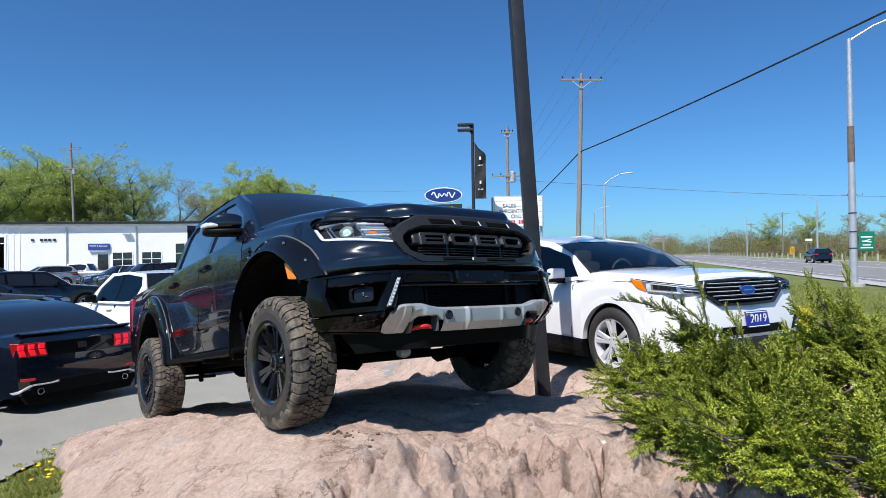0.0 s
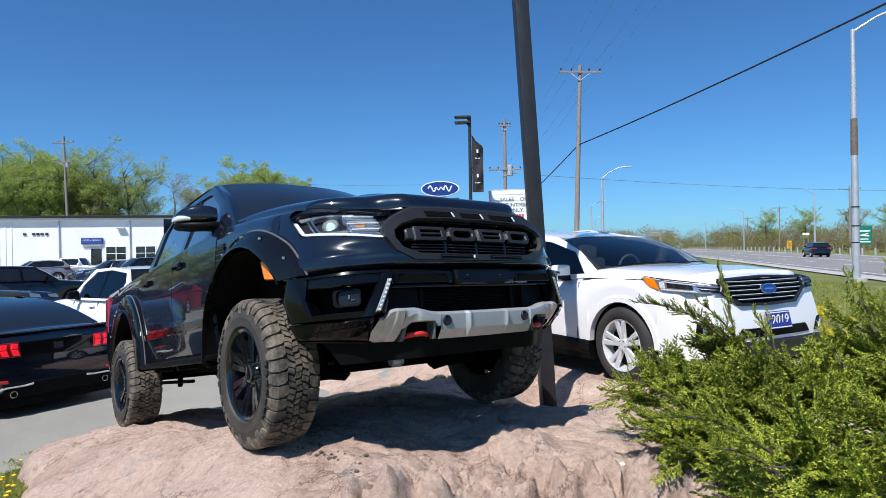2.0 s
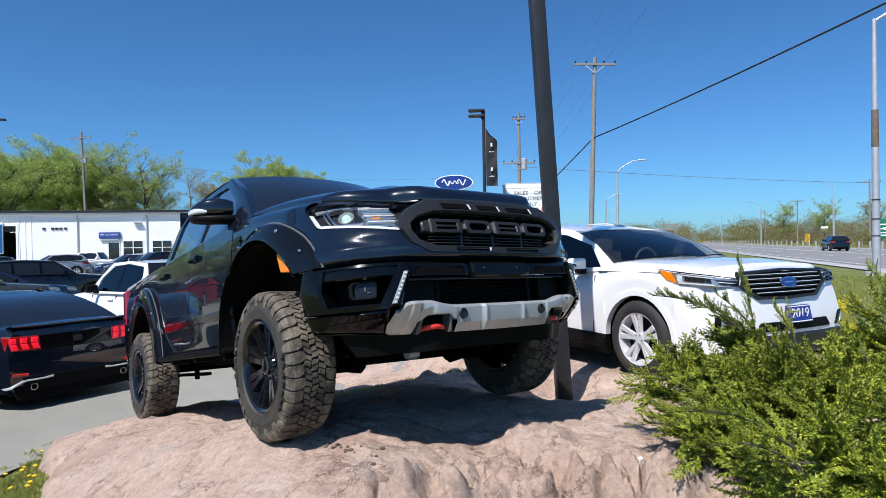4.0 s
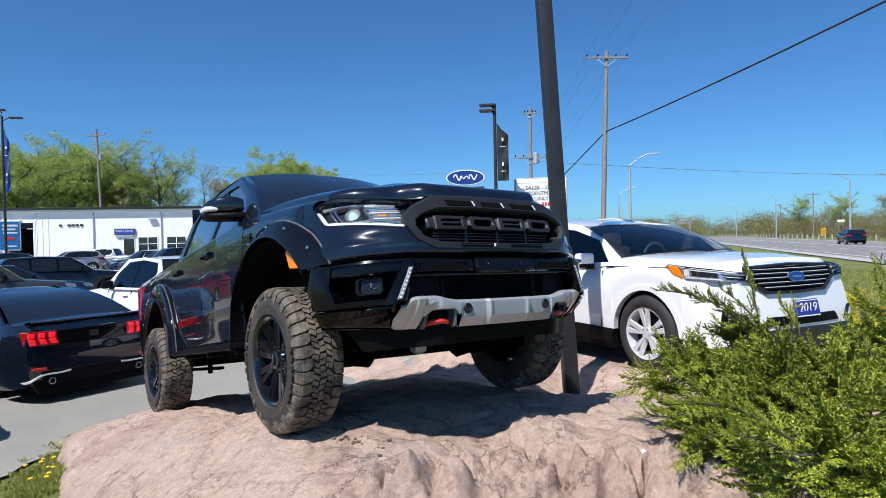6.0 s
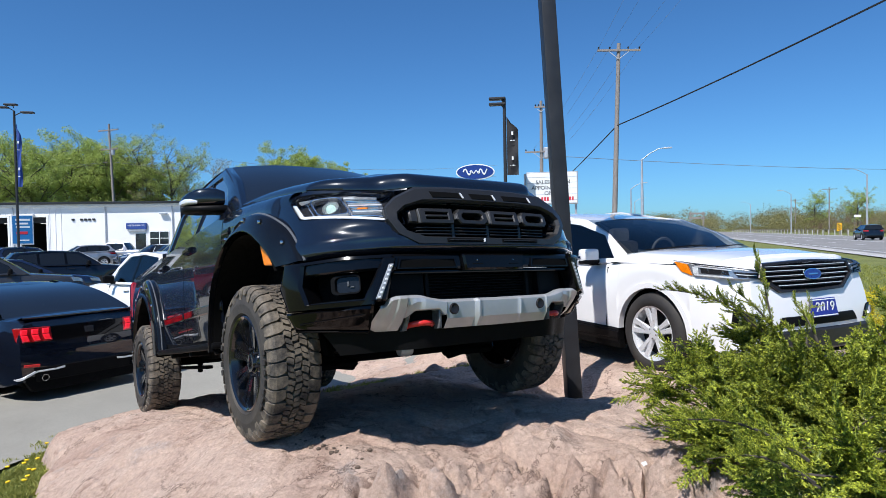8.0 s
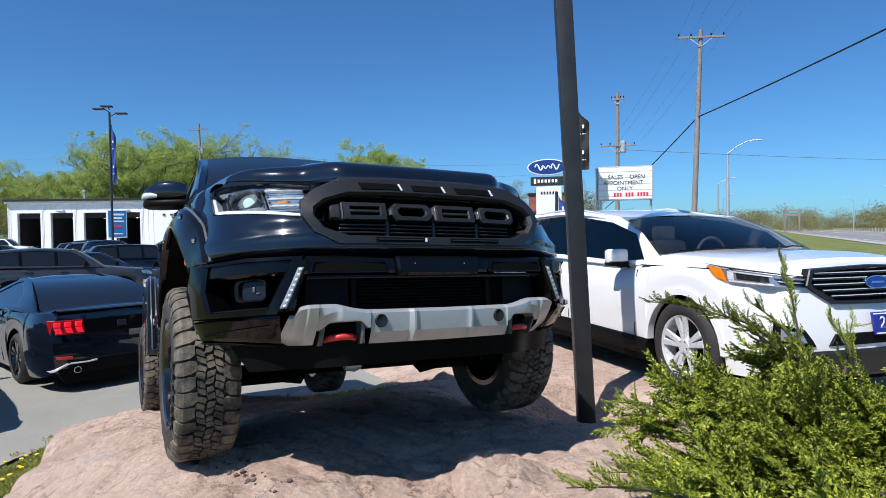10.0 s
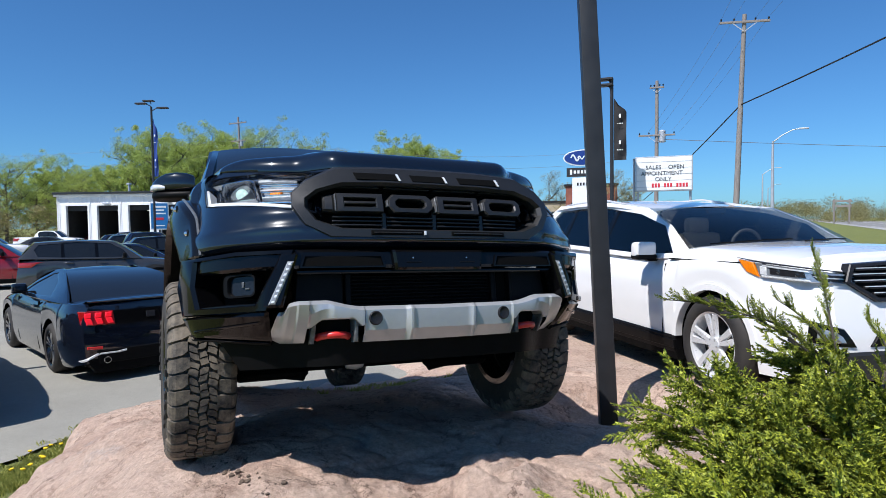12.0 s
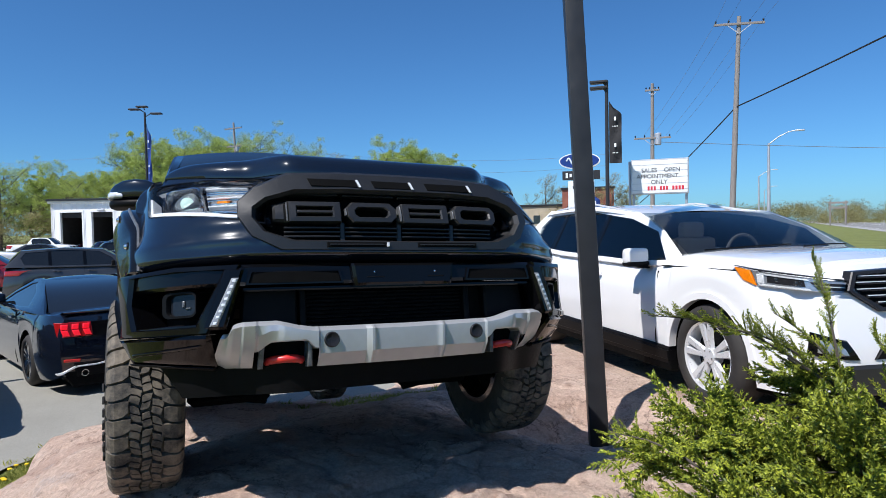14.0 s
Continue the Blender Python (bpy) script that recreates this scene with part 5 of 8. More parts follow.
for s in (-1, 1):
    hf = lambda x, z, d, s=s: b_front(s * x, z, d)
    # near-black plate puts in the shaded depth of the hook opening
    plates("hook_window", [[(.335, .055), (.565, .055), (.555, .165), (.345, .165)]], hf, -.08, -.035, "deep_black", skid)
    bm = bmesh.new()
    tube(bm, [hf(.395, .076, -.05), hf(.398, .088, -.012), hf(.418, .092, .004), hf(.452, .094, .009), hf(.487, .092, .004), hf(.507, .088, -.012), hf(.510, .076, -.05)], .0145, 10)
    part("tow_hook", bm, "hook_red", skid, "red tow hook", 60)
    for x in (.373, .532):
        plates("window_cheek", [[(x - .008, .062), (x + .008, .062), (x + .008, .150), (x - .008, .150)]], hf, -.05, .030, "lamp_grey", skid, ch=.004, nu=1)
    aim = (hf(.296, .150, 1) - hf(.296, .150, 0)).normalized().to_track_quat("-X", "Z").to_matrix().to_4x4()
    bm = bmesh.new()
    lathe(bm, [(-.001, .010), (-.002, .014), (-.004, .020), (-.006, .024), (.0, .028), (.01, .028)], 24)
    bmesh.ops.transform(bm, matrix=Matrix.Translation(hf(.296, .150, .0385)) @ aim, verts=bm.verts)
    part("parking_sensor", bm, "lamp_dark", skid, "round black parking sensor")
# dark apron below and the running gear
bm = bmesh.new()
rows = []
for k in range(6):
    z = .085 - .112 * k / 5
    rows.append([b_front(x * (1 - .012 * k), .085, -.012 - .006 * k) + Vector((0, 0, z - .085)) for x in [-.86 + 1.72 * i / 48 for i in range(49)]])
rows.append([Vector((p.x * .94, max(p.y + .12, -.50), p.z)) for p in rows[-1]])
sheet(bm, rows)
part("front_apron", bm, "trim_plastic", truck, "dull black plastic apron")
def gear(name, build, mat="deep_black"):
    b = bmesh.new()
    build(b)
    part(name, b, mat, truck)


for s in (-1, 1):
    gear("frame_rail", lambda b: box(b, (s * .42, 1.9, .06), (.09, 4.6, .14), .01))
    gear("drive_shaft", lambda b: tube(b, [(s * .35, .02, -.10), (s * .70, .0, -.04)], .035, 8))
    gear("shock_absorber", lambda b: tube(b, [(s * .50, .05, -.06), (s * .58, .1, .45)], .05, 10), "trim_plastic")
    gear("control_arm", lambda b: box(b, (s * .52, .02, -.09), (.36, .14, .05), .02))
    gear("rear_shock", lambda b: tube(b, [(s * .45, 3.1, -.12), (s * .50, 2.9, .3)], .028, 8))
    gear("leaf_spring", lambda b: box(b, (s * .50, 3.22, -.08), (.07, 1.3, .03), .008))
gear("rear_axle", lambda b: (tube(b, [(-.72, 3.22, 0), (.72, 3.22, 0)], .05, 10), bmesh.ops.create_uvsphere(b, u_segments=14, v_segments=8, radius=.13, matrix=Matrix.Translation((.1, 3.22, 0)))))
gear("cross_member", lambda b: tube(b, [(-.5, .1, -.06), (.5, .1, -.06)], .03, 8))
gear("engine_guard", lambda b: box(b, (0, .35, .0), (.75, .55, .10), .03), "trim_plastic")
gear("transmission", lambda b: box(b, (.1, 1.4, .03), (.30, .8, .16), .04))
gear("exhaust_pipe", lambda b: tube(b, [(.25, 1.0, -.06), (.28, 3.0, -.05), (.42, 3.9, .0), (.5, 4.4, 0)], .04, 8), "grille_plastic")
gear("prop_shaft", lambda b: tube(b, [(0, 1.8, -.02), (.1, 3.1, 0)], .045, 8))
bm = bmesh.new()
lathe(bm, [(-.02, .03), (.03, .04), (.06, .03)], 12)
bmesh.ops.translate(bm, vec=(-.20, -.30, -.04), verts=bm.verts)
part("drain_plug", bm, "galvanised", truck)

# the four wheels; the first is shaped, the rest share its meshes
WR, WW, RR = .417, .25, .252
def truck_wheel(m):
    bm = bmesh.new()
    prof = [(.004, RR), (-.010, RR + .012), (-.016, RR + .016), (-.014, RR + .022), (-.022, RR + .06), (-.020, WR - .095), (-.017, WR - .090), (-.010, WR - .060), (-.004, WR - .036), (.010, WR - .024), (.03, WR - .018), (WW - .03, WR - .018), (WW - .010, WR - .024), (WW + .004, WR - .036), (WW + .010, WR - .06), (WW + .02, WR - .09), (WW + .02, RR + .05), (WW, RR)]
    lathe(bm, prof, 56, closed=True)
    tyre = part("tyre", bm, "tyre_side", truck, "knobbly dusty off-road tyre", 40, m)
    part("tread", offroad_tread(WR, WW), "tyre_dusty", tyre, "dust-caked chunky tread blocks", 0)
    bm = bmesh.new()
    lathe(bm, [(-.006, RR + .004), (-.012, RR - .004), (-.004, RR - .016), (.055, RR - .030), (.12, RR - .04), (WW, RR - .03), (WW, RR)], 48, closed=True)
    part("rim", bm, "rim_black", tyre, "gloss black wheel rim", 30)
    for k in range(8):
        bm = bmesh.new()
        for off in (-.16, .16):
            mm = Matrix.Rotation(2 * math.pi * (k + off) / 8, 4, "X")
            w0, w1 = .012, .019
            v = [bm.verts.new(mm @ Vector(p)) for p in ((.07, .06, -w0 * 1.5), (.07, .06, w0 * 1.5), (.055, RR - .03, w1 * 1.5), (.055, RR - .03, -w1 * 1.5), (.040, .06, -w0), (.040, .06, w0), (.012, RR - .022, w1), (.012, RR - .022, -w1))]
            for f in ((4, 5, 6, 7), (0, 1, 5, 4), (1, 2, 6, 5), (3, 0, 4, 7), (2, 3, 7, 6)):
                bm.faces.new([v[i] for i in f])
        part("spoke", bm, "rim_black", tyre, smooth=0)
    bm = bmesh.new()
    lathe(bm, [(.018, .034), (.022, .050), (.038, .055), (.05, .085), (.10, .09)], 24)
    part("hub_cap", bm, "rim_black", tyre)
    for k in range(6):
        a = 2 * math.pi * k / 6
        bm = bmesh.new()
        lathe(bm, [(.026, .006), (.030, .009), (.055, .010)], 6, Matrix.Translation((0, .069 * math.cos(a), .069 * math.sin(a))))
        part("lug_nut", bm, "lamp_dark", tyre)
    bm = bmesh.new()
    lathe(bm, [(.13, RR - .045), (.14, .03)], 32)
    part("brake_disc", bm, "deep_black", tyre)
    for k in range(2):                                # raised marks on the tyre wall, plain bars
        for j in range(7):
            a = math.pi * k + radians(62 + 8 * j)
            bm = bmesh.new()
            box(bm, (0, 0, RR + .088), (.008, .030, .028), .002, Matrix.Rotation(a, 4, "X") @ Matrix.Translation((-.024, 0, 0)))
            part("wall_mark", bm, "tyre", tyre)
    return tyre


# the body narrows towards the tail
done = set()
for o in truck.children_recursive:
    if o.type == "MESH" and o.data.name not in done and o.matrix_basis == Matrix.Identity(4):
        done.add(o.data.name)
        for v in o.data.vertices:
            v.co.x *= 1 - .042 * max(0, v.co.y - 1.2)
first = truck_wheel(pose(-.999, 0, -.028) @ pose(0, 0, 0, 20))
for x, y, z, turn, spin in ((1.021, 0, .008, 180, 75), (-.913, 3.22, -.051, 0, 50), (.936, 3.22, -.019, 180, 10)):
    copy_thing(first, pose(x, y, z, 0, 0, turn) @ pose(0, 0, 0, spin))
# ---------------------------------------------------------------- parked cars
# a car's own axes: x across, y backwards, z up, from the ground below the middle of its front axle
def car(name, m, spec, paint, label, category, group="", glass="tinted_glass", fine=False, wheel="alloy", rail=False):
    S = spec
    root = thing(name, m, label, category, group)
    W, wb, fo, ro, R = S["w"] / 2, S["wb"], S["fo"], S["ro"], S["r"]
    sill, arch_r = S["sill"], S["r"] + (.07 if fine else .06)
    top_keys, belt = S["top"], S["belt"]
    y_end = wb + ro

    def plan(y):
        f = max(0, (-fo + .75 - y) / .75)
        b = max(0, (y - (y_end - .6)) / .6)
        return 1 - .24 * f ** 2.4 - .14 * b ** 2.6

    def bodyx(y, z):
        zz = z - .55
        return W * plan(y) * (1 - .05 * max(0, (.45 - z) / .3) ** 2 - .030 * max(0, zz / .4) ** 2)

    def low(y):
        base = sill + .07 * max(0, (-fo + .3 - y) / .3) + .10 * max(0, (y - y_end + .4) / .4)
        for c in (0, wb):
            if abs(y - c) < arch_r:
                base = max(base, R + math.sqrt(arch_r ** 2 - (y - c) ** 2))
        return base

    ys = {-fo, -fo + .03, -fo + .09, -fo + .18, -fo + .3, y_end, y_end - .03, y_end - .09, y_end - .18, y_end - .32}
    for c in (0, wb):
        ys |= {round(c + arch_r * math.cos(math.pi * k / 14), 4) for k in range(15)} | {c - arch_r - .004, c + arch_r + .004}
    k = -fo + .4
    while k < y_end - .4:
        ys.add(round(k, 3))
        k += .16
    ys = sorted(y for y in ys if -fo <= y <= y_end)
    bm = bmesh.new()
    rings = []
    for y in ys:
        zt = along(top_keys, y)
        zl = low(y)
        half = []
        for f in (0, .08, .25, .5, .75, .92):
            z = zl + (zt - .05 - zl) * f
            half.append((bodyx(y, z) + (.012 if f in (.5, .75) else 0), z))
        xt = bodyx(y, zt)
        half += [(xt * .955, zt - .012), (xt * .86, zt + .008), (xt * .5, zt + .030), (0, zt + .038)]
        rake = lambda z: (.09 * max(0, (z - .55) / .4) if y < -fo + .2 else 0) - (.07 * max(0, (z - .6) / .4) if y > y_end - .2 else 0)
        rings.append([bm.verts.new((-x, y + rake(z), z)) for x, z in half] + [bm.verts.new((x, y + rake(z), z)) for x, z in half[-2::-1]])
    n = len(rings[0])
    for a, b in zip(rings, rings[1:]):
        for i in range(n - 1):
            bm.faces.new((a[i], a[i + 1], b[i + 1], b[i]))
    for ring, bulge in ((rings[0], -.05), (rings[-1], .04)):     # nose and tail, bowed
        prev = None
        for i in range(n // 2):
            a, b = ring[i], ring[n - 1 - i]
            row = [a] + [bm.verts.new(a.co.lerp(b.co, t) + Vector((0, bulge * (1 - (2 * t - 1) ** 2), 0))) for t in (.2, .4, .6, .8)] + [b]
            if prev:
                for j in range(5):
                    bm.faces.new((prev[j], prev[j + 1], row[j + 1], row[j]))
            prev = row
        mid = ring[n // 2]
        for j in range(5):
            bm.faces.new((prev[j], prev[j + 1], mid))
    body = part("body", bm, paint, root, smooth=38)

    def front(x, z, d):
        t = (x / (W * plan(-fo)) + 1) / 2
        if abs(2 * t - 1) <= 1:
            y = -fo - .05 * (1 - (2 * t - 1) ** 2)
        else:                                        # round the corner, by length along the skin
            s_, xx, yy = abs(x) - W * plan(-fo), W * plan(-fo), -fo
            while s_ > 0:
                step = .02
                y2_ = yy + step
                x2_ = W * plan(y2_)
                ln = math.hypot(step, x2_ - xx)
                k_ = min(1, s_ / ln)
                s_, xx, yy = s_ - ln, xx + (x2_ - xx) * k_, yy + step * k_
            tn = Vector((W * (plan(yy + .02) - plan(yy)), .02, 0)).normalized()
            out = Vector((tn.y, -tn.x, 0))
            sg_ = 1 if x > 0 else -1
            rk = .09 * max(0, (z - .55) / .4) * max(0, 1 - (yy + fo) / .2)
            shrink = 1 - .030 * max(0, (z - .55) / .4) ** 2
            return Vector((sg_ * (xx * shrink + out.x * (d + .012)), yy + rk + out.y * (d + .012), z))
        return Vector((x, y + .09 * max(0, (z - .55) / .4) - d, z))

    def rear(x, z, d):
        t = min(1, abs(x) / (W * plan(y_end)))
        e = max(0, (abs(x) - W * plan(y_end)) / (W * (1 - plan(y_end))))
        y = y_end + .04 * (1 - t * t) - (.6 * (1 - (1 - min(1, e)) ** (1 / 2.6)) if e > 0 else 0)
        return Vector((x, y - .07 * max(0, (z - .6) / .4) + d, z))

    # greenhouse
    g = S["glass"]
    y0, z0, y1, z1, y2, z2, y3, z3 = g            # foot of the screen, top of it, back of the roof, foot of the rear window
    wr = S["roof_w"] / 2

    def gx(y, z):
        zb = along(belt, y)
        t = max(0, (z - zb) / (z1 + .03 - zb))
        p = 1 - .10 * max(0, (y0 + .5 - y) / .9) ** 2 - .08 * max(0, (y - (y3 - .4)) / .6) ** 2
        return (W * .955 * (1 - t) + wr * t) * p

    bm = bmesh.new()
    rows = []
    for k in range(15):
        t = k / 14
        y = y1 - .03 + (y2 - y1 + .06) * t
        zt = z1 + (z2 - z1) * t + S.get("arc", .04) * math.sin(math.pi * t)
        rows.append([Vector((x * (gx(y, min(z1, z2) - .01) + .012), y, zt - .045 * abs(x) ** 3 + .01 * (1 - x * x))) for x in [-1 + 2 * i / 14 for i in range(15)]])
    sheet(bm, rows)
    part("roof", bm, paint if not S.get("roof_dark") else S["roof_dark"], root, smooth=60)
    for s in (-1, 1):
        gs = lambda y, z, d, s=s: Vector((s * (gx(y, z) + d), y, z))
        ym, zm = (y1 + y2) / 2, (z1 + z2) / 2 + S.get("arc", .04)
        outer = [(y0 - .05, along(belt, y0) - .01), (y0 + (y1 - y0) * .5, z0 + (z1 - z0) * .55), (y1, z1), (ym, zm), (y2, z2), (y2 + (y3 - y2) * .55, z2 + (z3 - z2) * .5), (y3 + .02, along(belt, y3) - .01), (ym + .2, along(belt, ym) - .01), (y0 + .55, along(belt, y0 + .5) - .01)]
        i1, ap = S.get("tail", .30), S.get("pillar_in", (.30, .62, -.03))
        inner = [(y0 + ap[0], along(belt, y0 + ap[0]) + .045), (y0 + (y1 - y0) * ap[1], z0 + (z1 - z0) * .55 + ap[2]), (y1 + .08, z1 - .055), (ym, zm - .055), (y2 - i1 * .4, z2 - .06), (y2 + (y3 - y2) * .2 - i1 * .25, z2 + (z3 - z2) * .42), (y3 - i1 - .25, along(belt, y3 - i1 - .25) + .055), (ym + .2, along(belt, ym) + .035), (y0 + .60, along(belt, y0 + .6) + .035)]
        bm = bmesh.new()
        hoop(bm, outer, inner, gs, -.025, .006, .003)
        part("side_frame", bm, paint, root, smooth=30)
        bm = bmesh.new()
        prism(bm, inner, gs, -.016, -.010)
        part("side_window", bm, glass, root, smooth=0)
        if "pillar" in S:
            for yp in S["pillar"]:
                zb, zt = along(belt, yp) + .02, zm - .05
                bm = bmesh.new()
                patch(bm, [(yp - .045, zb), (yp + .045, zb), (yp + .055, zt), (yp - .02, zt)], gs, -.02, -.002, .004, 2, 4)
                part("door_pillar", bm, "gloss_black", root)
        for yd in S.get("seams", ()):
            bm = bmesh.new()
            sd = lambda y, z, d, s=s: Vector((s * (bodyx(y, z) + .012 + d), y, z))
            patch(bm, [(yd - .004, sill + .06), (yd + .004, sill + .06), (yd + .004, along(belt, yd) - .04), (yd - .004, along(belt, yd) - .04)], sd, -.03, -.008, .001, 1, 6)
            part("door_gap", bm, "deep_black", root)
        for yd in S.get("handles", ()):
            bm = bmesh.new()
            sd = lambda y, z, d, s=s: Vector((s * (bodyx(y, z) + .010 + d), y, z))
            zb = along(belt, yd) - .13
            patch(bm, [(yd - .10, zb - .012), (yd + .10, zb), (yd + .10, zb + .030), (yd - .10, zb + .022)], sd, -.01, .032, .010, 4, 2)
            part("door_handle", bm, paint, root)
        # mirror
        bm = bmesh.new()
        ymi = y0 + .42
        zmi = along(belt, ymi) + S.get("mirror_up", .10)
        xm = gx(ymi, zmi)
        box(bm, (s * (xm + .15), ymi, zmi), (.21, .10, .14), .04, seg=3)
        mir = part("wing_mirror", bm, paint if fine else "trim_plastic", root, smooth=50)
        bm = bmesh.new()
        box(bm, (s * (xm + .04), ymi + .02, zmi - .075), (.16, .07, .05), .015)
        box(bm, (s * (xm + .15), ymi - .004, zmi - .058), (.205, .108, .045), .015)
        part("mirror_foot", bm, "trim_plastic", mir)
        # cladding over the sill and arches
        if S.get("clad"):
            bm = bmesh.new()
            sd = lambda y, z, d, s=s: Vector((s * (bodyx(y, z) + d), y, z))
            patch(bm, [(arch_r - .02, sill - .03), (wb - arch_r + .02, sill - .03), (wb - arch_r + .02, sill + .14), (arch_r - .02, sill + .12)], sd, -.05, .022, .015, 10, 3)
            part("sill_cladding", bm, "trim_plastic", root)
            for c in (0, wb):
                bm = bmesh.new()
                rows = []
                for k in range(19):
                    a = math.pi * k / 18
                    rows.append([Vector((s * (bodyx(c - r * math.cos(a), R + r * math.sin(a)) + dx), c - r * math.cos(a), R + r * math.sin(a))) for r, dx in ((arch_r - .03, -.05), (arch_r - .03, .012), (arch_r + .018, .014), (arch_r + .022, 0))])
                sheet(bm, rows)
                part("arch_trim", bm, S["clad"], root)
        if rail:
            bm = bmesh.new()
            pts = [(s * (gx(y1 + .1, z1) - .05), y1 + .10, z1 + .0), (s * (gx(y1 + .4, z1) - .06), y1 + .35, z1 + .030), (s * (wr - .06), ym, zm + .020), (s * (wr - .07), y2 - .3, z2 + .030), (s * (wr - .07), y2 - .05, z2 + .01)]
            tube(bm, pts, .010, 8)
            part("roof_rail", bm, "alloy", root)
        # lamps
        hl = S["head"]
        fr = lambda x, z, d, s=s: front(s * x, z, d)
        bm = bmesh.new()
        patch(bm, hl, fr, -.03, .006, .006, 8, 3)
        lamp = part("headlamp", bm, "lamp_inner", root, "clear headlamp")
        rl = S["tail_lamp"]
        rr = lambda x, z, d, s=s: rear(s * x, z, d)
        if not S.get("own_tail"):
            bm = bmesh.new()
            patch(bm, rl, rr, -.03, .012, .008, 8, 3)
            part("tail_lamp", bm, "tail_red", root, "red tail lamp")
    bm = bmesh.new()
    wsf = lambda u, v: Vector((u * (gx(y0 + .05, z0) * (1 - v) + gx(y1, z1 - .03) * v) * .985, y0 - .05 - .16 * (1 - u * u) * (1 - .55 * v) + (y1 - y0 + .03) * v, z0 - .02 + (z1 - z0 + .015) * v + .025 * math.sin(math.pi * v)))
    sheet(bm, [[wsf(-1 + 2 * i / 14, j / 8) for i in range(15)] for j in range(9)])
    wsc = part("windscreen", bm, glass, root, smooth=60)
    bm = bmesh.new()
    rsf = lambda u, v: Vector((u * (gx(y3 - .05, z3 + .02) * (1 - v) + gx(y2, z2 - .03) * v) * .97, y3 + .03 + .06 * (1 - u * u) + (y2 - y3 - .02) * v, z3 + (z2 - z3 + .01) * v + S.get("rbow", .03) * math.sin(math.pi * v)))
    sheet(bm, [[rsf(-1 + 2 * i / 12, j / 6) for i in range(13)] for j in range(7)])
    part("rear_window", bm, "tinted_glass" if not S.get("rear_glass") else S["rear_glass"], root, smooth=60)
    bm = bmesh.new()
    gq = S["grille"]
    patch(bm, gq, front, -.02, .008, .008, 10, 3)
    grl = part("grille", bm, "gloss_black", root)
    bm = bmesh.new()
    patch(bm, [(-W * .62, sill + .03), (W * .62, sill + .03), (W * .66, sill + .16), (-W * .66, sill + .16)], front, -.03, .010, .010, 10, 2)
    part("lower_intake", bm, "trim_plastic", root)
    bm = bmesh.new()
    patch(bm, [(-W * .70, sill + .08), (W * .70, sill + .08), (W * .72, sill + .26), (-W * .72, sill + .26)], rear, -.03, .012, .012, 10, 2)
    part("rear_valance", bm, "trim_plastic", root)
    bm = bmesh.new()                                 # floor, wells and underside
    # belly: floor dropped and widened to keep light from under the car
    box(bm, (0, (wb + ro - fo) / 2 - .05, sill + .04 - S.get("belly", 0) / 2), (W * (1.72 if S.get("belly") else 1.5), wb + fo + ro - .4, .10 + S.get("belly", 0)), .01)
    for c in (0, wb):
        for s in (-1, 1):
            sheet(bm, [[Vector((s * x, c - (arch_r + .002) * math.cos(math.pi * k / 12), R + (arch_r + .002) * math.sin(math.pi * k / 12))) for x in (W * .50, W * .93)] for k in range(13)])
        box(bm, (0, c, R), (W * 1.1, .3, .35), .02)
    box(bm, (0, -.1, .62), (W * 1.4, 1.0, .2), .02)
    part("underbody", bm, "deep_black", root)
    for c in (0, wb):
        for s in (-1, 1):
            road_wheel(R, S.get("tw", .225), S["rim"], 5, wheel, "tyre", root, pose(s * (W - .012), c, R, 0, 0, 0 if s < 0 else 180) @ pose(0, 0, 0, 12 + 31 * c), fine=fine)
    return root, front, rear, bodyx


SUV = dict(w=1.90, wb=2.75, fo=.92, ro=.92, r=.36, rim=.235, sill=.24, top=[(-.92, .88), (-.6, .97), (0, 1.03), (.55, 1.10), (2.5, 1.14), (3.67, 1.12)], belt=[(.3, 1.09), (3.6, 1.16)],
           glass=(.52, 1.09, 1.22, 1.60, 3.20, 1.60, 3.60, 1.12), roof_w=1.30, tail=.22, arc=.05, pillar=(1.66, 2.52), seams=(.70, 1.68, 2.55), handles=(1.50, 2.36), clad="trim_plastic",
           head=[(.50, .76), (1.10, .84), (1.15, .95), (.52, .87)], tail_lamp=[(.52, .92), (.93, .92), (.95, 1.06), (.52, 1.06)], grille=[(-.46, .56), (.46, .56), (.50, .84), (-.50, .84)])
SEDAN = dict(w=1.85, wb=2.80, fo=.92, ro=1.05, r=.335, rim=.225, sill=.20, top=[(-.92, .72), (-.6, .80), (0, .88), (.55, .96), (2.6, 1.0), (3.1, 1.0), (3.85, .98)], belt=[(.3, .95), (3.2, 1.0)],
             glass=(.45, .95, 1.30, 1.42, 2.45, 1.40, 3.20, 1.0), roof_w=1.20, tail=.20, arc=.035, pillar=(1.62,), seams=(.68, 1.64, 2.5), handles=(1.46, 2.35), clad=None,
             head=[(.50, .60), (1.05, .66), (1.12, .76), (.52, .70)], tail_lamp=[(.45, .78), (.88, .78), (.90, .92), (.48, .92)], grille=[(-.45, .38), (.45, .38), (.50, .66), (-.50, .66)])
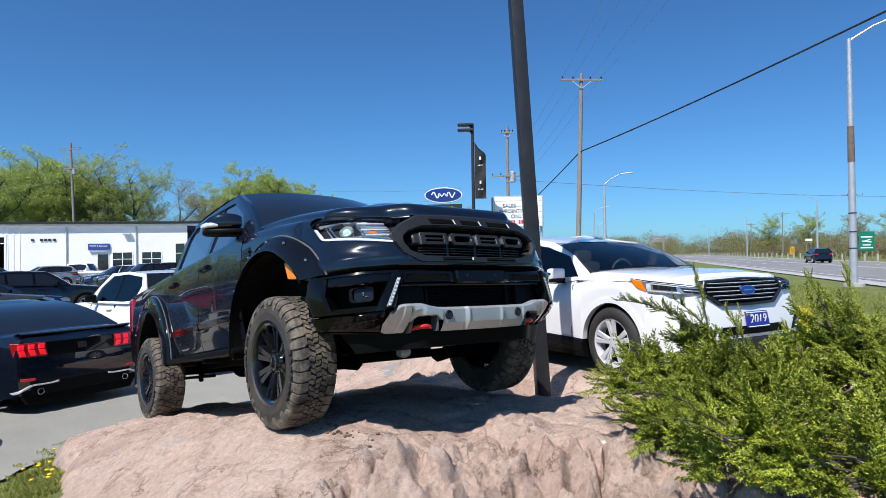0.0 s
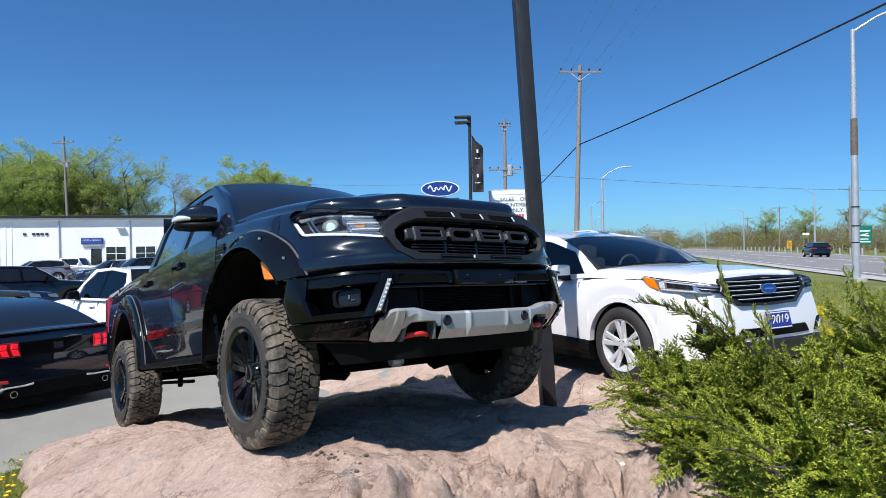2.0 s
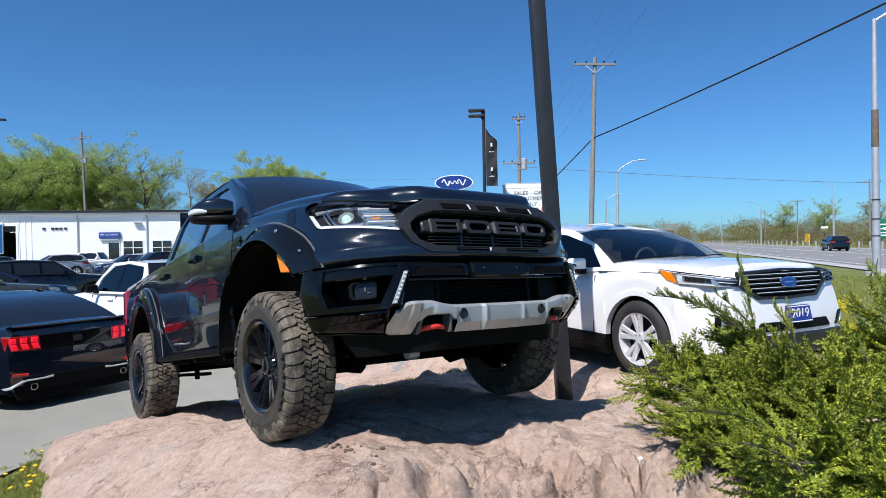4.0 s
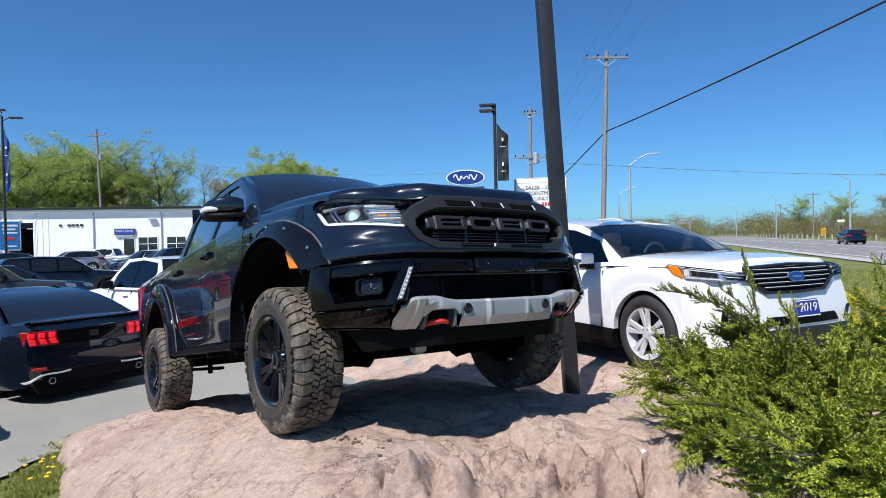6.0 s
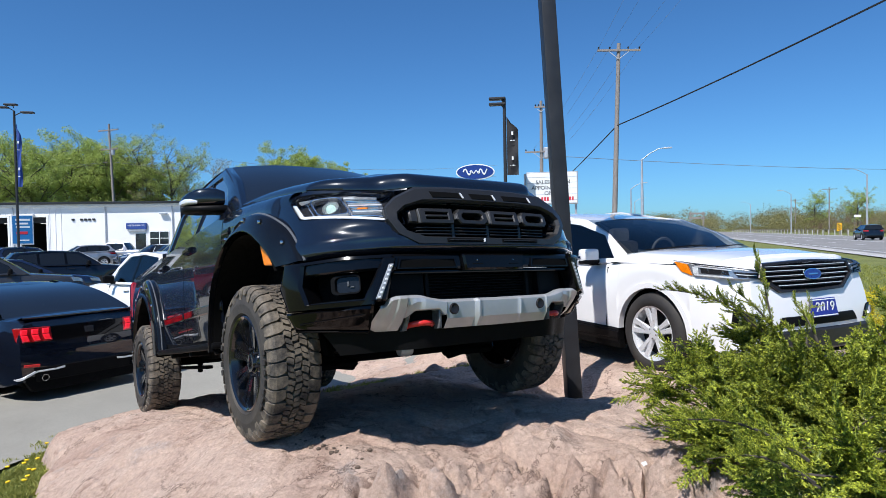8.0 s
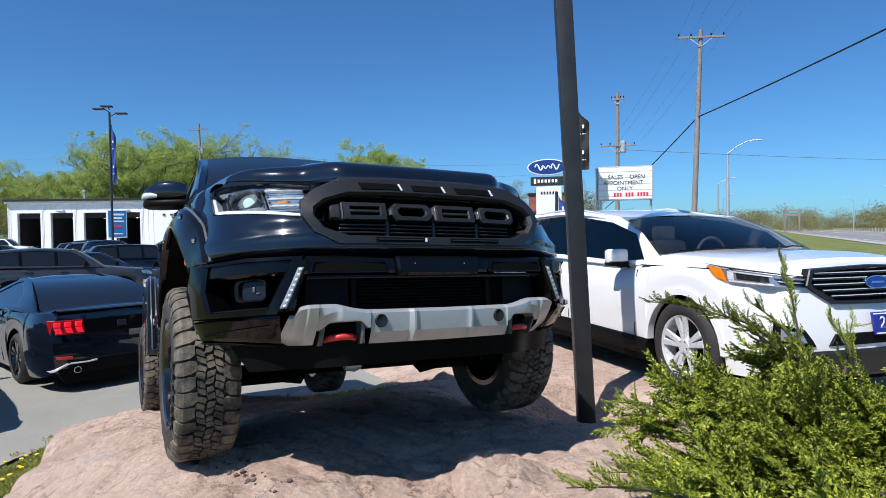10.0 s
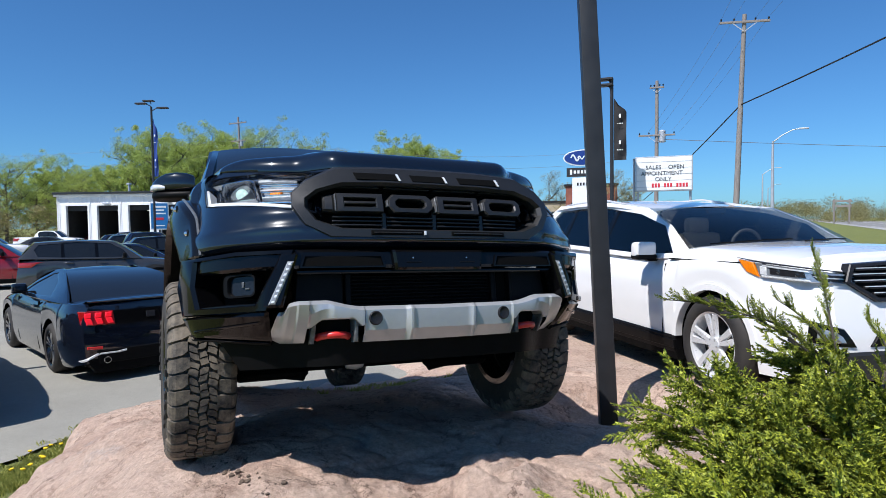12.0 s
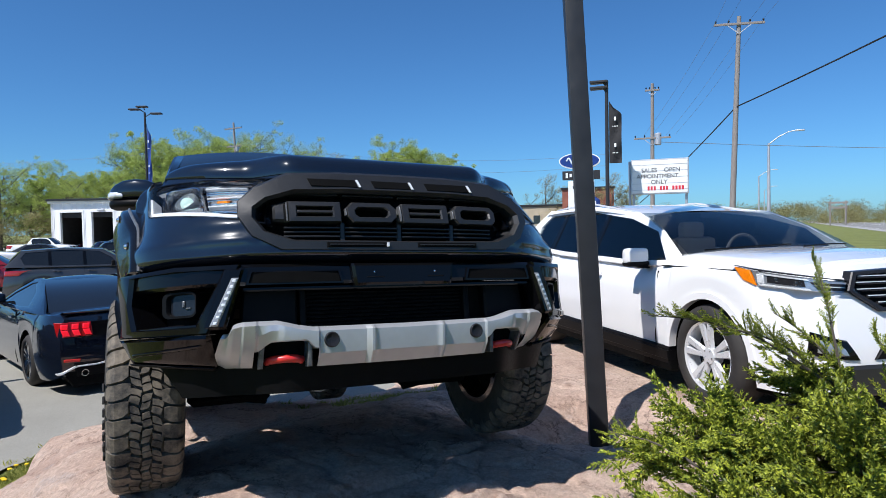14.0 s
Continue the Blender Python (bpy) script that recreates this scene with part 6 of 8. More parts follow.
PICKUP = dict(w=1.90, wb=3.25, fo=.90, ro=1.15, r=.38, rim=.24, sill=.34, top=[(-.9, 1.0), (-.5, 1.08), (.4, 1.17), (2.5, 1.20), (4.4, 1.20)], belt=[(.3, 1.15), (2.7, 1.20)],
              glass=(.45, 1.15, 1.10, 1.74, 2.35, 1.74, 2.70, 1.20), roof_w=1.34, tail=.16, arc=.04, pillar=(1.55,), seams=(.62, 1.57, 2.6), handles=(1.40, 2.40), clad="trim_plastic",
              head=[(.50, .86), (.95, .92), (1.0, 1.05), (.55, 1.0)], tail_lamp=[(.78, .88), (.94, .88), (.95, 1.15), (.80, 1.15)], grille=[(-.50, .66), (.50, .66), (.52, 1.0), (-.52, 1.0)])


def ground_pose(x, y, rz, lift=0.0):
    """Stands a car at the middle of its front axle on the ground, turned rz degrees."""
    return pose(x, y, land(x, y) + .006 + lift, 0, 0, rz)


# the white crossover beside the rock
EDGE = dict(SUV, belly=.05, w=1.93, wb=2.85, fo=.91, ro=.96, r=.372, rim=.245, sill=.25, tw=.245,
            top=[(-.91, .97), (-.68, 1.035), (-.3, 1.075), (.3, 1.09), (.50, 1.075), (.74, .985), (2.6, 1.02), (3.81, 1.06)], belt=[(.3, 1.02), (.75, .975), (3.6, 1.06)], arc=.06,
            glass=(.36, 1.085, 1.20, 1.43, 3.10, 1.49, 3.62, 1.06), roof_w=1.36, pillar=(1.72, 2.62), seams=(.60, 1.74, 2.66), handles=(1.55, 2.48),
            head=[(.55, .90), (1.40, .95), (1.42, 1.0), (.55, .95)], grille=[(-.44, .62), (.44, .62), (.565, .76), (-.565, .76)], clad="white_paint", mirror_up=.085, rear_glass="car_glass", pillar_in=(.20, .545, -.012))
EM = pose(1.064 + .93 * math.cos(radians(35)), 6.66 + .93 * math.sin(radians(35)), .298, 0, 0, 35)
edge, e_front, e_rear, e_side = car("crossover_car", EM, EDGE, "white_paint", "white crossover with alloy wheels and a blue year plate", "car", glass="car_glass", fine=True, rail=True)
for o in edge.children:
    if o.name.split(".")[0] in ("windscreen", "side_window", "rear_window"):
        o.visible_shadow = False
for o in [o for o in edge.children if o.name.split(".")[0] in ("grille", "headlamp", "lower_intake")]:
    bpy.data.objects.remove(o)
for s in (-1, 1):
    fr = lambda x, z, d, s=s: e_front(s * x, z, d)
    lamp = plates("headlamp", [[(.56, .890), (1.24, .918), (1.30, 1.014), (.60, .955)]], fr, -.03, .006, "lamp_inner", edge, "clear headlamp with an amber corner", nu=8)
    plates("amber_corner", [[(1.25, .920), (1.35, .950), (1.44, 1.030), (1.31, 1.014)]], fr, -.03, .008, "amber", lamp, "amber lamp corner", ch=.004)
    plates("dark_bezel", [[(.60, .900), (.84, .914), (.90, .960), (.62, .944)], [(.93, .928), (1.17, .942), (1.18, .986), (.95, .968)]], fr, 0, .010, "lamp_dark", lamp, ch=.004)
    plates("lamp_strip", [[(.64, .922), (.84, .934), (.88, .944), (.66, .930)], [(.88, .905), (1.22, .921), (1.23, .934), (.90, .917)], [(.90, .964), (1.22, .990), (1.24, 1.002), (.92, .974)], [(1.19, .934), (1.235, .937), (1.25, .995), (1.20, .988)]], fr, 0, .015, "lamp_white", lamp, "bright light strip", ch=.004)
    for x, z in ((.995, .948), (1.115, .963)):
        bm = bmesh.new()
        bmesh.ops.create_uvsphere(bm, u_segments=16, v_segments=10, radius=.017, matrix=Matrix.Translation(fr(x, z, .002)))
        part("projector_lens", bm, "window_dark", lamp, "small round projector lens", 60)
    plates("lamp_brow", [[(.54, .960), (1.22, 1.012), (1.46, 1.042), (.55, .966)]], fr, -.02, .012, "lamp_dark", lamp, ch=.004)
    plates("lamp_cover", [[(.55, .883), (1.33, .925), (1.45, 1.036), (.56, .962)]], fr, .014, .020, "lamp_glass", lamp, ch=.008, nu=10)
    fog = plates("fog_pocket", [[(.62, .50), (.92, .52), (.90, .66), (.70, .62)]], fr, -.03, .008, "gloss_black", edge)
    plates("fog_lamp", [[(.70, .53), (.86, .54), (.85, .62), (.74, .60)]], fr, 0, .018, "lamp_inner", fog, "small clear fog lamp")
    sd = lambda y, z, d, s=s: Vector((s * (e_side(y, z) + .012 + d), y, z))
    plates("sill_guard", [[(.42, .265), (2.45, .265), (2.45, .37), (.42, .34)]], sd, -.05, .018, "trim_plastic", edge, "dark grey sill cladding", nu=12)
    plates("hood_gap", [[(-.46, 1.004), (.56, .992), (.56, .999), (-.46, 1.011)]], sd, -.03, -.008, "deep_black", edge, ch=.001, nu=14, nv=1)
    # near-black strip put in for the shade below the sill
    plates("under_sill", [[(.42, .17), (2.45, .17), (2.45, .262), (.42, .262)]], sd, -.06, .009, "deep_black", edge, nu=12)
e_nose = lambda x, z, d: e_front(x - .05, z + .035, d)
o = [(-.40, .745), (0, .735), (.40, .745), (.60, .875), (.55, .985), (0, 1.005), (-.55, .985), (-.60, .875)]
i = [(-.375, .770), (0, .760), (.375, .770), (.56, .875), (.52, .962), (0, .982), (-.52, .962), (-.56, .875)]
bm = bmesh.new()
hoop(bm, o, i, e_nose, -.03, .030, .008)
grl = part("grille", bm, "lamp_dark", edge, "dark hexagonal grille with bright bars", 30)
plates("grille_back", [[(-.40, .76), (.40, .76), (.56, .875), (-.56, .875)], [(-.56, .875), (.56, .875), (.51, .975), (-.51, .975)]], e_nose, -.03, .003, "deep_black", grl, ch=.002)
for z, w in ((.795, .40), (.835, .46), (.875, .53), (.915, .53), (.952, .51)):
    plates("grille_bar", [[(-w, z - .010), (w, z - .010), (w, z + .010), (-w, z + .010)]], e_nose, -.01, .022, "lamp_dark", grl, ch=.006, nu=10)
    plates("bar_trim", [[(-w, z + .003), (w, z + .003), (w, z + .0085), (-w, z + .0085)]], e_nose, .015, .0245, "alloy", grl, ch=.001, nu=10)


def oval(cx, cz, a, b, n=28):
    return [(cx + a * math.cos(2 * math.pi * k / n), cz + b * math.sin(2 * math.pi * k / n)) for k in range(n)]


bm = bmesh.new()
prism(bm, oval(0, .885, .110, .046), e_nose, .0, .040)
badge = part("badge", bm, "chrome", grl)
bm = bmesh.new()
prism(bm, oval(0, .885, .101, .039), e_nose, .030, .043)
part("badge_face", bm, "sign_blue", badge, "plain blue oval badge", 0)
plates("badge_mark", [[(-.060, .878), (.060, .878), (.055, .892), (-.055, .892)]], e_nose, .03, .046, "chrome", badge, ch=.001)
plates("lower_grille", [[(-.52, .50), (.52, .50), (.46, .58), (-.46, .58)]], e_front, -.03, .008, "trim_plastic", edge)
plates("lower_bumper", [[(-.66, .285), (.66, .285), (.72, .47), (-.72, .47)]], e_front, -.05, .020, "grille_plastic", edge, "dark grey lower bumper", ch=.02, nu=12)
pl = plates("year_plate", [[(-.165, .565), (.165, .565), (.165, .715), (-.165, .715)]], e_front, .03, .045, "plate_blue", edge, "blue plate with white year figures", ch=.003)
plates("plate_rim", [[(-.160, .701), (.160, .701), (.160, .709), (-.160, .709)], [(-.160, .571), (.160, .571), (.160, .579), (-.160, .579)]], e_front, .04, .047, "sign_white", pl, ch=.001)
words("year_figure", "2019", .125, Matrix.Translation(e_front(0, .640, .0485)) @ pose(0, 0, 0, 90), "sign_white", pl, .002)
bm = bmesh.new()
tube(bm, [(-.70, .34, 1.118), (-.2, .28, 1.142), (.05, .27, 1.146)], .006, 6)
part("wiper", bm, "trim_plastic", edge)
bm = bmesh.new()
tube(bm, [(.1, .19, 1.130), (.5, .29, 1.138), (.72, .37, 1.13)], .006, 6)
part("wiper", bm, "trim_plastic", edge)
bm = bmesh.new()
box(bm, (0, .85, .98), (1.5, .62, .14), .05, seg=2)
part("dashboard", bm, "seat_grey", edge)
bm = bmesh.new()
pts = [Vector((.37 + .18 * math.cos(a), 1.16, 1.03 + .18 * math.sin(a))) for a in [2 * math.pi * k / 20 for k in range(20)]]
tube(bm, pts + pts[:1], .016, 6, False)
box(bm, (.37, 1.15, 1.03), (.34, .03, .06), .01)
part("steering_wheel", bm, "seat_grey", edge)
for sx in (-.37, .37):
    for sy, z in ((1.75, .0), (2.65, .04)):
        bm = bmesh.new()
        box(bm, (sx, sy - .2, .66), (.50, .52, .16), .06, seg=2)
        box(bm, (sx, sy + .12, .90), (.48, .14, .56), .06, pose(0, 0, 0), seg=2)
        seat = part("seat", bm, "seat_light", edge, "pale grey seat")
        bm = bmesh.new()
        box(bm, (sx, sy + .16, 1.25), (.27, .11, .18), .05, seg=2)
        part("headrest", bm, "seat_light", seat)
bm = bmesh.new()
box(bm, (0, 1.15, 1.40), (.22, .03, .06), .012)
part("rear_mirror", bm, "trim_plastic", edge)

# the black coupe in the car park
COUPE = dict(w=1.915, wb=2.72, fo=.90, ro=1.17, r=.345, rim=.245, sill=.17, tw=.255, top=[(-.9, .66), (-.6, .80), (0, .92), (.6, .98), (1.8, .98), (2.5, 1.0), (3.2, 1.02), (3.75, 1.03), (3.89, .99)], belt=[(.3, .97), (3.2, 1.01)],
             glass=(.60, .97, 1.45, 1.365, 2.05, 1.365, 3.35, 1.03), roof_w=1.04, tail=.62, arc=.03, rbow=.07, seams=(.78, 2.05), handles=(1.9,), clad=None, own_tail=True, rear_glass="tinted_glass",
             head=[(.50, .60), (.84, .64), (.88, .72), (.52, .68)], tail_lamp=[(.3, .8), (.8, .8), (.8, .95), (.3, .95)], grille=[(-.45, .36), (.45, .36), (.50, .62), (-.50, .62)])
coupe, _, c_rear, c_side = car("coupe_car", ground_pose(-9.45, 10.04, -116.0), COUPE, "black_paint", "glossy black fastback coupe with its tail lamps lit, parked on asphalt", "car", fine=True, wheel="rim_black")
plates("rear_panel", [[(-.78, .74), (.78, .74), (.80, .93), (-.80, .93)]], c_rear, -.02, .006, "gloss_black", coupe, nu=10)
plates("rear_diffuser", [[(-.70, .13), (.70, .13), (.82, .33), (-.82, .33)]], c_rear, -.10, .002, "deep_black", coupe, ch=.01, nu=10)
for s in (-1, 1):
    rr = lambda x, z, d, s=s: c_rear(s * x, z, d)
    cluster = plates("tail_lamp", [[(.455, .750), (.85, .758), (.865, .940), (.47, .932)]], rr, 0, .010, "tail_red", coupe, "three-bar red tail lamp")
    for k in range(3):
        x = .475 + .122 * k
        plates("lit_bar", [[(x, .772), (x + .072, .774), (x + .096, .845), (x + .020, .843)]], rr, .005, .030, "tail_lit", cluster, "glowing red lamp bar", ch=.010)
        plates("lit_bar", [[(x + .022, .852), (x + .098, .854), (x + .090, .918), (x + .012, .916)]], rr, .005, .026, "tail_lit", cluster, "glowing red lamp bar", ch=.010)
    plates("reflector", [[(.62, .44), (.80, .45), (.80, .485), (.62, .475)]], rr, 0, .012, "hook_red", coupe)
    bm = bmesh.new()
    for dx in (0, .11):
        lathe(bm, [(-.12, .038), (.02, .044), (.02, .036), (-.10, .034)], 14, Matrix.Translation((0, 0, 0)))
    bmesh.ops.transform(bm, matrix=Matrix.Translation(rr(.58, .30, .03)) @ pose(0, 0, 0, 0, 0, 90), verts=bm.verts)
    part("exhaust_tip", bm, "chrome", coupe)
    plates("diffuser_trim", [[(.34, .385), (.44, .375), (.44, .395), (.34, .41)], [(.44, .375), (.66, .375), (.66, .395), (.44, .395)], [(.66, .375), (.86, .285), (.88, .305), (.68, .395)]], rr, 0, .026, "alloy", coupe, "pale trim line over the exhausts", ch=.004)
bm = bmesh.new()
rows = []
for k in range(13):
    x = -.76 + 1.52 * k / 12
    yb = c_rear(x, 1.0, 0).y - .02 * (x / .76) ** 4
    rows.append([Vector((x, yb - .20, 1.025)), Vector((x, yb - .10, 1.048)), Vector((x, yb - .02, 1.066)), Vector((x, yb, 1.062)), Vector((x, yb - .005, 1.045)), Vector((x, yb - .05, 1.02))])
sheet(bm, rows)
part("boot_spoiler", bm, "black_paint", coupe, smooth=60)
plates("badge", [[(-.06, .80), (.06, .80), (.06, .88), (-.06, .88)]], c_rear, 0, .012, "lamp_dark", coupe)
bm = bmesh.new()
for sx in (-.36, .36):
    box(bm, (sx, 1.75, .95), (.46, .16, .60), .06, seg=2)
    box(bm, (sx, 1.80, 1.24), (.25, .10, .16), .04, seg=2)
part("seats", bm, "seat_grey", coupe)

# other cars in the rows
def lot_car(kind, x, y, rz, paint, label, glass="tinted_glass", cat="car"):
    spec = {"suv": SUV, "sedan": SEDAN, "pickup": PICKUP}[kind]
    name = {"suv": "suv_car", "sedan": "sedan_car", "pickup": "parked_pickup"}[kind]
    return car(name, ground_pose(x, y, rz), spec, M[paint] if isinstance(paint, str) else paint, label, cat, "cars in the car park", glass)[0]


# this sedan stays out of view; it is added to cast its shadow
lot_car("sedan", -9.5, 7.05, -120.5, "night_paint", "unseen black sedan beside the coupe, added for its shadow on the asphalt")
lot_car("pickup", -8.5, 13.15, -120.5, "white_paint", "white crew-cab pickup parked on the asphalt behind the coupe", "car_glass", "pickup truck")
AWAY, HEAD = Vector((-.75, .66)), Vector((.66, .75))
ROW = Vector((-14.6, 17.5))
random.seed(11)
PAINTS = [("blue_paint", "dark blue"), ("night_paint", "black"), ("silver_paint", "silver"), ("white_paint", "white"), ("grey_paint", "grey"), ("night_paint", "black"), ("grey_paint", "dark grey"), ("blue_paint", "dark blue")]
lot_car("suv", *ROW, 138.7, "grey_paint", "dark grey compact suv parked nose to the aisle")
lot_car("sedan", *(ROW + AWAY * 2.8 + HEAD * 1.0), 138.7, "blue_paint", "dark blue sedan parked beside the grey suv")
lot_car("suv", -16.8, 23.4, 138.7, "night_paint", "black suv parked in the row on the asphalt")
lot_car("suv", *(ROW - HEAD * 3.4 + AWAY * 4.1), 138.7, "red_paint", "dark red suv parked behind the grey suv")
for row, (along_h, kinds) in enumerate(((2.2, 7), (8.6, 8), (15.0, 8), (22.0, 7), (-5.4, 7), (-11.5, 6))):
    for k in range(kinds):
        if row == 0 and k < 1 or row == 4 and k < 1:
            continue
        c = ROW + AWAY * (5.6 + 2.8 * k + (2.0 if row in (1, 2) else 0)) + HEAD * (along_h + random.uniform(-.3, .3))
        if c.length > 62 or c.x < -58:
            continue
        paint, word = (PAINTS if row else PAINTS[:2])[(k * 3 + row * 5) % (len(PAINTS) if row else 2)]
        kind = ("sedan", "suv", "sedan", "suv", "pickup")[(k * 2 + row) % 5]
        lot_car(kind, c.x, c.y, 138.7 + (180 if row % 2 else 0), paint, f"{word} {kind} parked in a row of the car park", cat="pickup truck" if kind == "pickup" else "car")
# more of the stock, by bearing to the left of straight ahead and distance, where there is room
random.seed(23)
for dist, az0, az1, gap, heading in ((30, 36, 54, 4.6, 138.7), (34, 34, 54, 4.2, -41.3), (38, 33, 60, 4.4, 138.7), (44, 31, 62, 3.9, -41.3), (50, 30, 58, 3.5, 138.7), (55, 30, 50, 3.2, -41.3)):
    a = az0
    k = int(dist)
    while a < az1:
        x, y = -math.sin(radians(a)) * dist, math.cos(radians(a)) * dist
        near = min((Vector((o.matrix_basis.translation.x - x, o.matrix_basis.translation.y - y)).length for o in bpy.data.objects if o.parent is None and o.type == "EMPTY" and o.name.split(".")[0] in ("sedan_car", "suv_car", "parked_pickup", "lot_lamp")), default=99)
        a += gap
        k += 1
        if near < 4.6 or (x + 62) * -.302 + (y - 53) * .953 > -6:
            continue
        paint, word = (("night_paint", "black"), ("blue_paint", "dark blue"), ("grey_paint", "dark grey"), ("night_paint", "black"), ("white_paint", "white"), ("silver_paint", "silver"))[k % 6 if dist > 35 else k % 4]
        kind = ("sedan", "suv", "sedan", "suv")[k % 4]
        lot_car(kind, x, y, heading, paint, f"{word} {kind} standing in the dealer's stock rows")
# by the service building
lot_car("pickup", -34.5, 45.5, -75, "silver_paint", "grey pickup parked before the white service building", cat="pickup truck")
lot_car("suv", -26.0, 42.0, -150, "white_paint", "white suv parked before the white service building")
lot_car("pickup", -49.5, 44.0, 120, "white_paint", "white pickup parked before the service bays", cat="pickup truck")
# on the highway
c = by_road(82, 22.0)
car("road_suv", pose(c.x, c.y, .055, 0, 0, 170), SUV, "night_paint", "black suv on the far lanes of the highway", "car")
# ---------------------------------------------------------------- the white service building
B0, B1 = Vector((-62.0, 53.0, 0)), Vector((-20.0, 66.3, 0))
BU = (B1 - B0).normalized()
BN = Vector((BU.y, -BU.x, 0))                       # out of the front wall, towards the car park
BH, BLEN, BZ = 5.65, (B1 - B0).length, -.42
building = thing("service_building", Matrix.Translation(B0 + Vector((0, 0, BZ))) @ Matrix(((BU.x, -BN.x, 0, 0), (BU.y, -BN.y, 0, 0), (0, 0, 1, 0), (0, 0, 0, 1))), "long white metal-clad service building with open bays", "building")
# own axes: x along the front, y into the building, z up
OPEN = [(1.0, 3.4, 4.4), (4.45, 6.8, 4.4), (7.9, 10.25, 4.4), (11.4, 13.8, 4.4)]      # service bays
def wall_piece(x0, x1, z0, z1, ribbed):
    bm = bmesh.new()
    box(bm, ((x0 + x1) / 2, .15, (z0 + z1) / 2), (x1 - x0, .3, z1 - z0))
    part("wall", bm, "siding", building, smooth=0)
    if ribbed:
        bm = bmesh.new()
        n = int((x1 - x0) / .45)
        for k in range(n):
            xx = x0 + (k + .5) * (x1 - x0) / n
            box(bm, (xx, -.012, (z0 + z1) / 2), (.12, .05, z1 - z0), .01)
        tagged(part("siding_ribs", bm, "siding", building, smooth=0), kind="stuff")


edges = [0] + [v for o in OPEN for v in o[:2]] + [BLEN]
for a, b in zip(edges[::2], edges[1::2]):
    wall_piece(a, min(b, 15.4), 0, BH, True)
    if b > 16:
        wall_piece(15.4, b, 0, BH, False)
for a, b, h in OPEN:
    wall_piece(a, b, h, BH, True)
    bm = bmesh.new()
    box(bm, ((a + b) / 2, 9.0, 2.2), (b - a + .7, .2, 4.6))
    box(bm, ((a + b) / 2, 4.7, 4.55), (b - a + .7, 8.6, .1))
    for xx in (a - .30, b + .30):
        box(bm, (xx, 4.7, 2.2), (.1, 8.6, 4.6))
    part("bay_interior", bm, "bay_dark", building, smooth=0)
    bm = bmesh.new()
    for xx in (a - .10, b + .10):
        box(bm, (xx, -.03, h / 2), (.22, .08, h), .01)
    box(bm, ((a + b) / 2, -.03, h + .1), (b - a + .4, .08, .22), .01)
    part("bay_frame", bm, "sign_white", building, smooth=0)
    bm = bmesh.new()
    box(bm, ((a + b) / 2, .35, h - .3), (b - a, .06, .55), .01)
    part("roller_door", bm, "bay_dark", building, smooth=0)
    bm = bmesh.new()
    box(bm, ((a + b) / 2, 3.4, 3.9), (1.6, .12, .08))
    part("strip_light", bm, M.setdefault("strip_light", glow("strip_light", (1, .97, .9), 1.5)), building, smooth=0)
bm = bmesh.new()
box(bm, (BLEN / 2, 12, BH + .10), (BLEN + .5, 25, .24), .02)
part("roof", bm, "grille_plastic", building, smooth=0)
bm = bmesh.new()
box(bm, (BLEN / 2, -.10, BH - .10), (BLEN + .5, .28, .30), .03)
part("eaves_gutter", bm, "sign_white", building, smooth=0)
for x in (0.1, BLEN - .1):
    bm = bmesh.new()
    box(bm, (x, 12, BH / 2), (.3, 24, BH))
    part("wall", bm, "siding", building, smooth=0)
bm = bmesh.new()
box(bm, (BLEN / 2, 24, BH / 2), (BLEN, .3, BH))
part("wall", bm, "siding", building, smooth=0)
for x in (10.8, 19.34, 25.78, 32.2):
    bm = bmesh.new()
    tube(bm, [(x, -.10, .1), (x, -.10, BH - .2)], .06, 8)
    part("downpipe", bm, "galvanised", building)
for x, w, z0, z1 in ((22.65, 1.0, 0.1, 2.6), (24.45, 1.8, 1.0, 2.75), (27.2, 1.8, 1.0, 2.75), (30.4, 1.8, 1.0, 3.6), (36.0, 1.8, 1.0, 2.75)):
    bm = bmesh.new()
    hoop(bm, [(x - w / 2 - .08, z0 - .08), (x + w / 2 + .08, z0 - .08), (x + w / 2 + .08, z1 + .08), (x - w / 2 - .08, z1 + .08)], [(x - w / 2, z0), (x + w / 2, z0), (x + w / 2, z1), (x - w / 2, z1)], lambda a, b, d: Vector((a, -d, b)), -.02, .05)
    if w > 1.5:
        box(bm, (x, -.02, (z0 + z1) / 2), (.07, .06, z1 - z0))
        box(bm, (x, -.02, z0 + (z1 - z0) * .62), (w, .06, .06))
    win = part("window" if w > 1.5 else "door", bm, "sign_white", building, smooth=0)
    bm = bmesh.new()
    box(bm, (x, .0, (z0 + z1) / 2), (w, .03, z1 - z0))
    part("pane", bm, "window_dark", win, smooth=0)
for k, x in enumerate((16.29, 17.08, 17.45, 17.82, 18.24)):
    bm = bmesh.new()
    box(bm, (x, -.05, 4.10), (.26, .12, .20), .02)
    part("wall_vent", bm, "sign_dark", building, smooth=0)
for x in (5.6, 12.4, 24.95, 34.0):
    bm = bmesh.new()
    box(bm, (x, -.22, 4.60), (.75, .35, .16), .03, pose(0, 0, 0))
    part("wall_lamp", bm, "galvanised", building, smooth=0)
bm = bmesh.new()
tube(bm, [(7.0, 2, BH), (7.0, 2, BH + 1.3)], .14, 10)
lathe(bm, [(0, .05), (.05, .26), (.2, .28)], 12, Matrix.Translation((7.0, 2, BH + 1.3)) @ pose(0, 0, 0, 0, 90, 0))
part("roof_flue", bm, "galvanised", building)
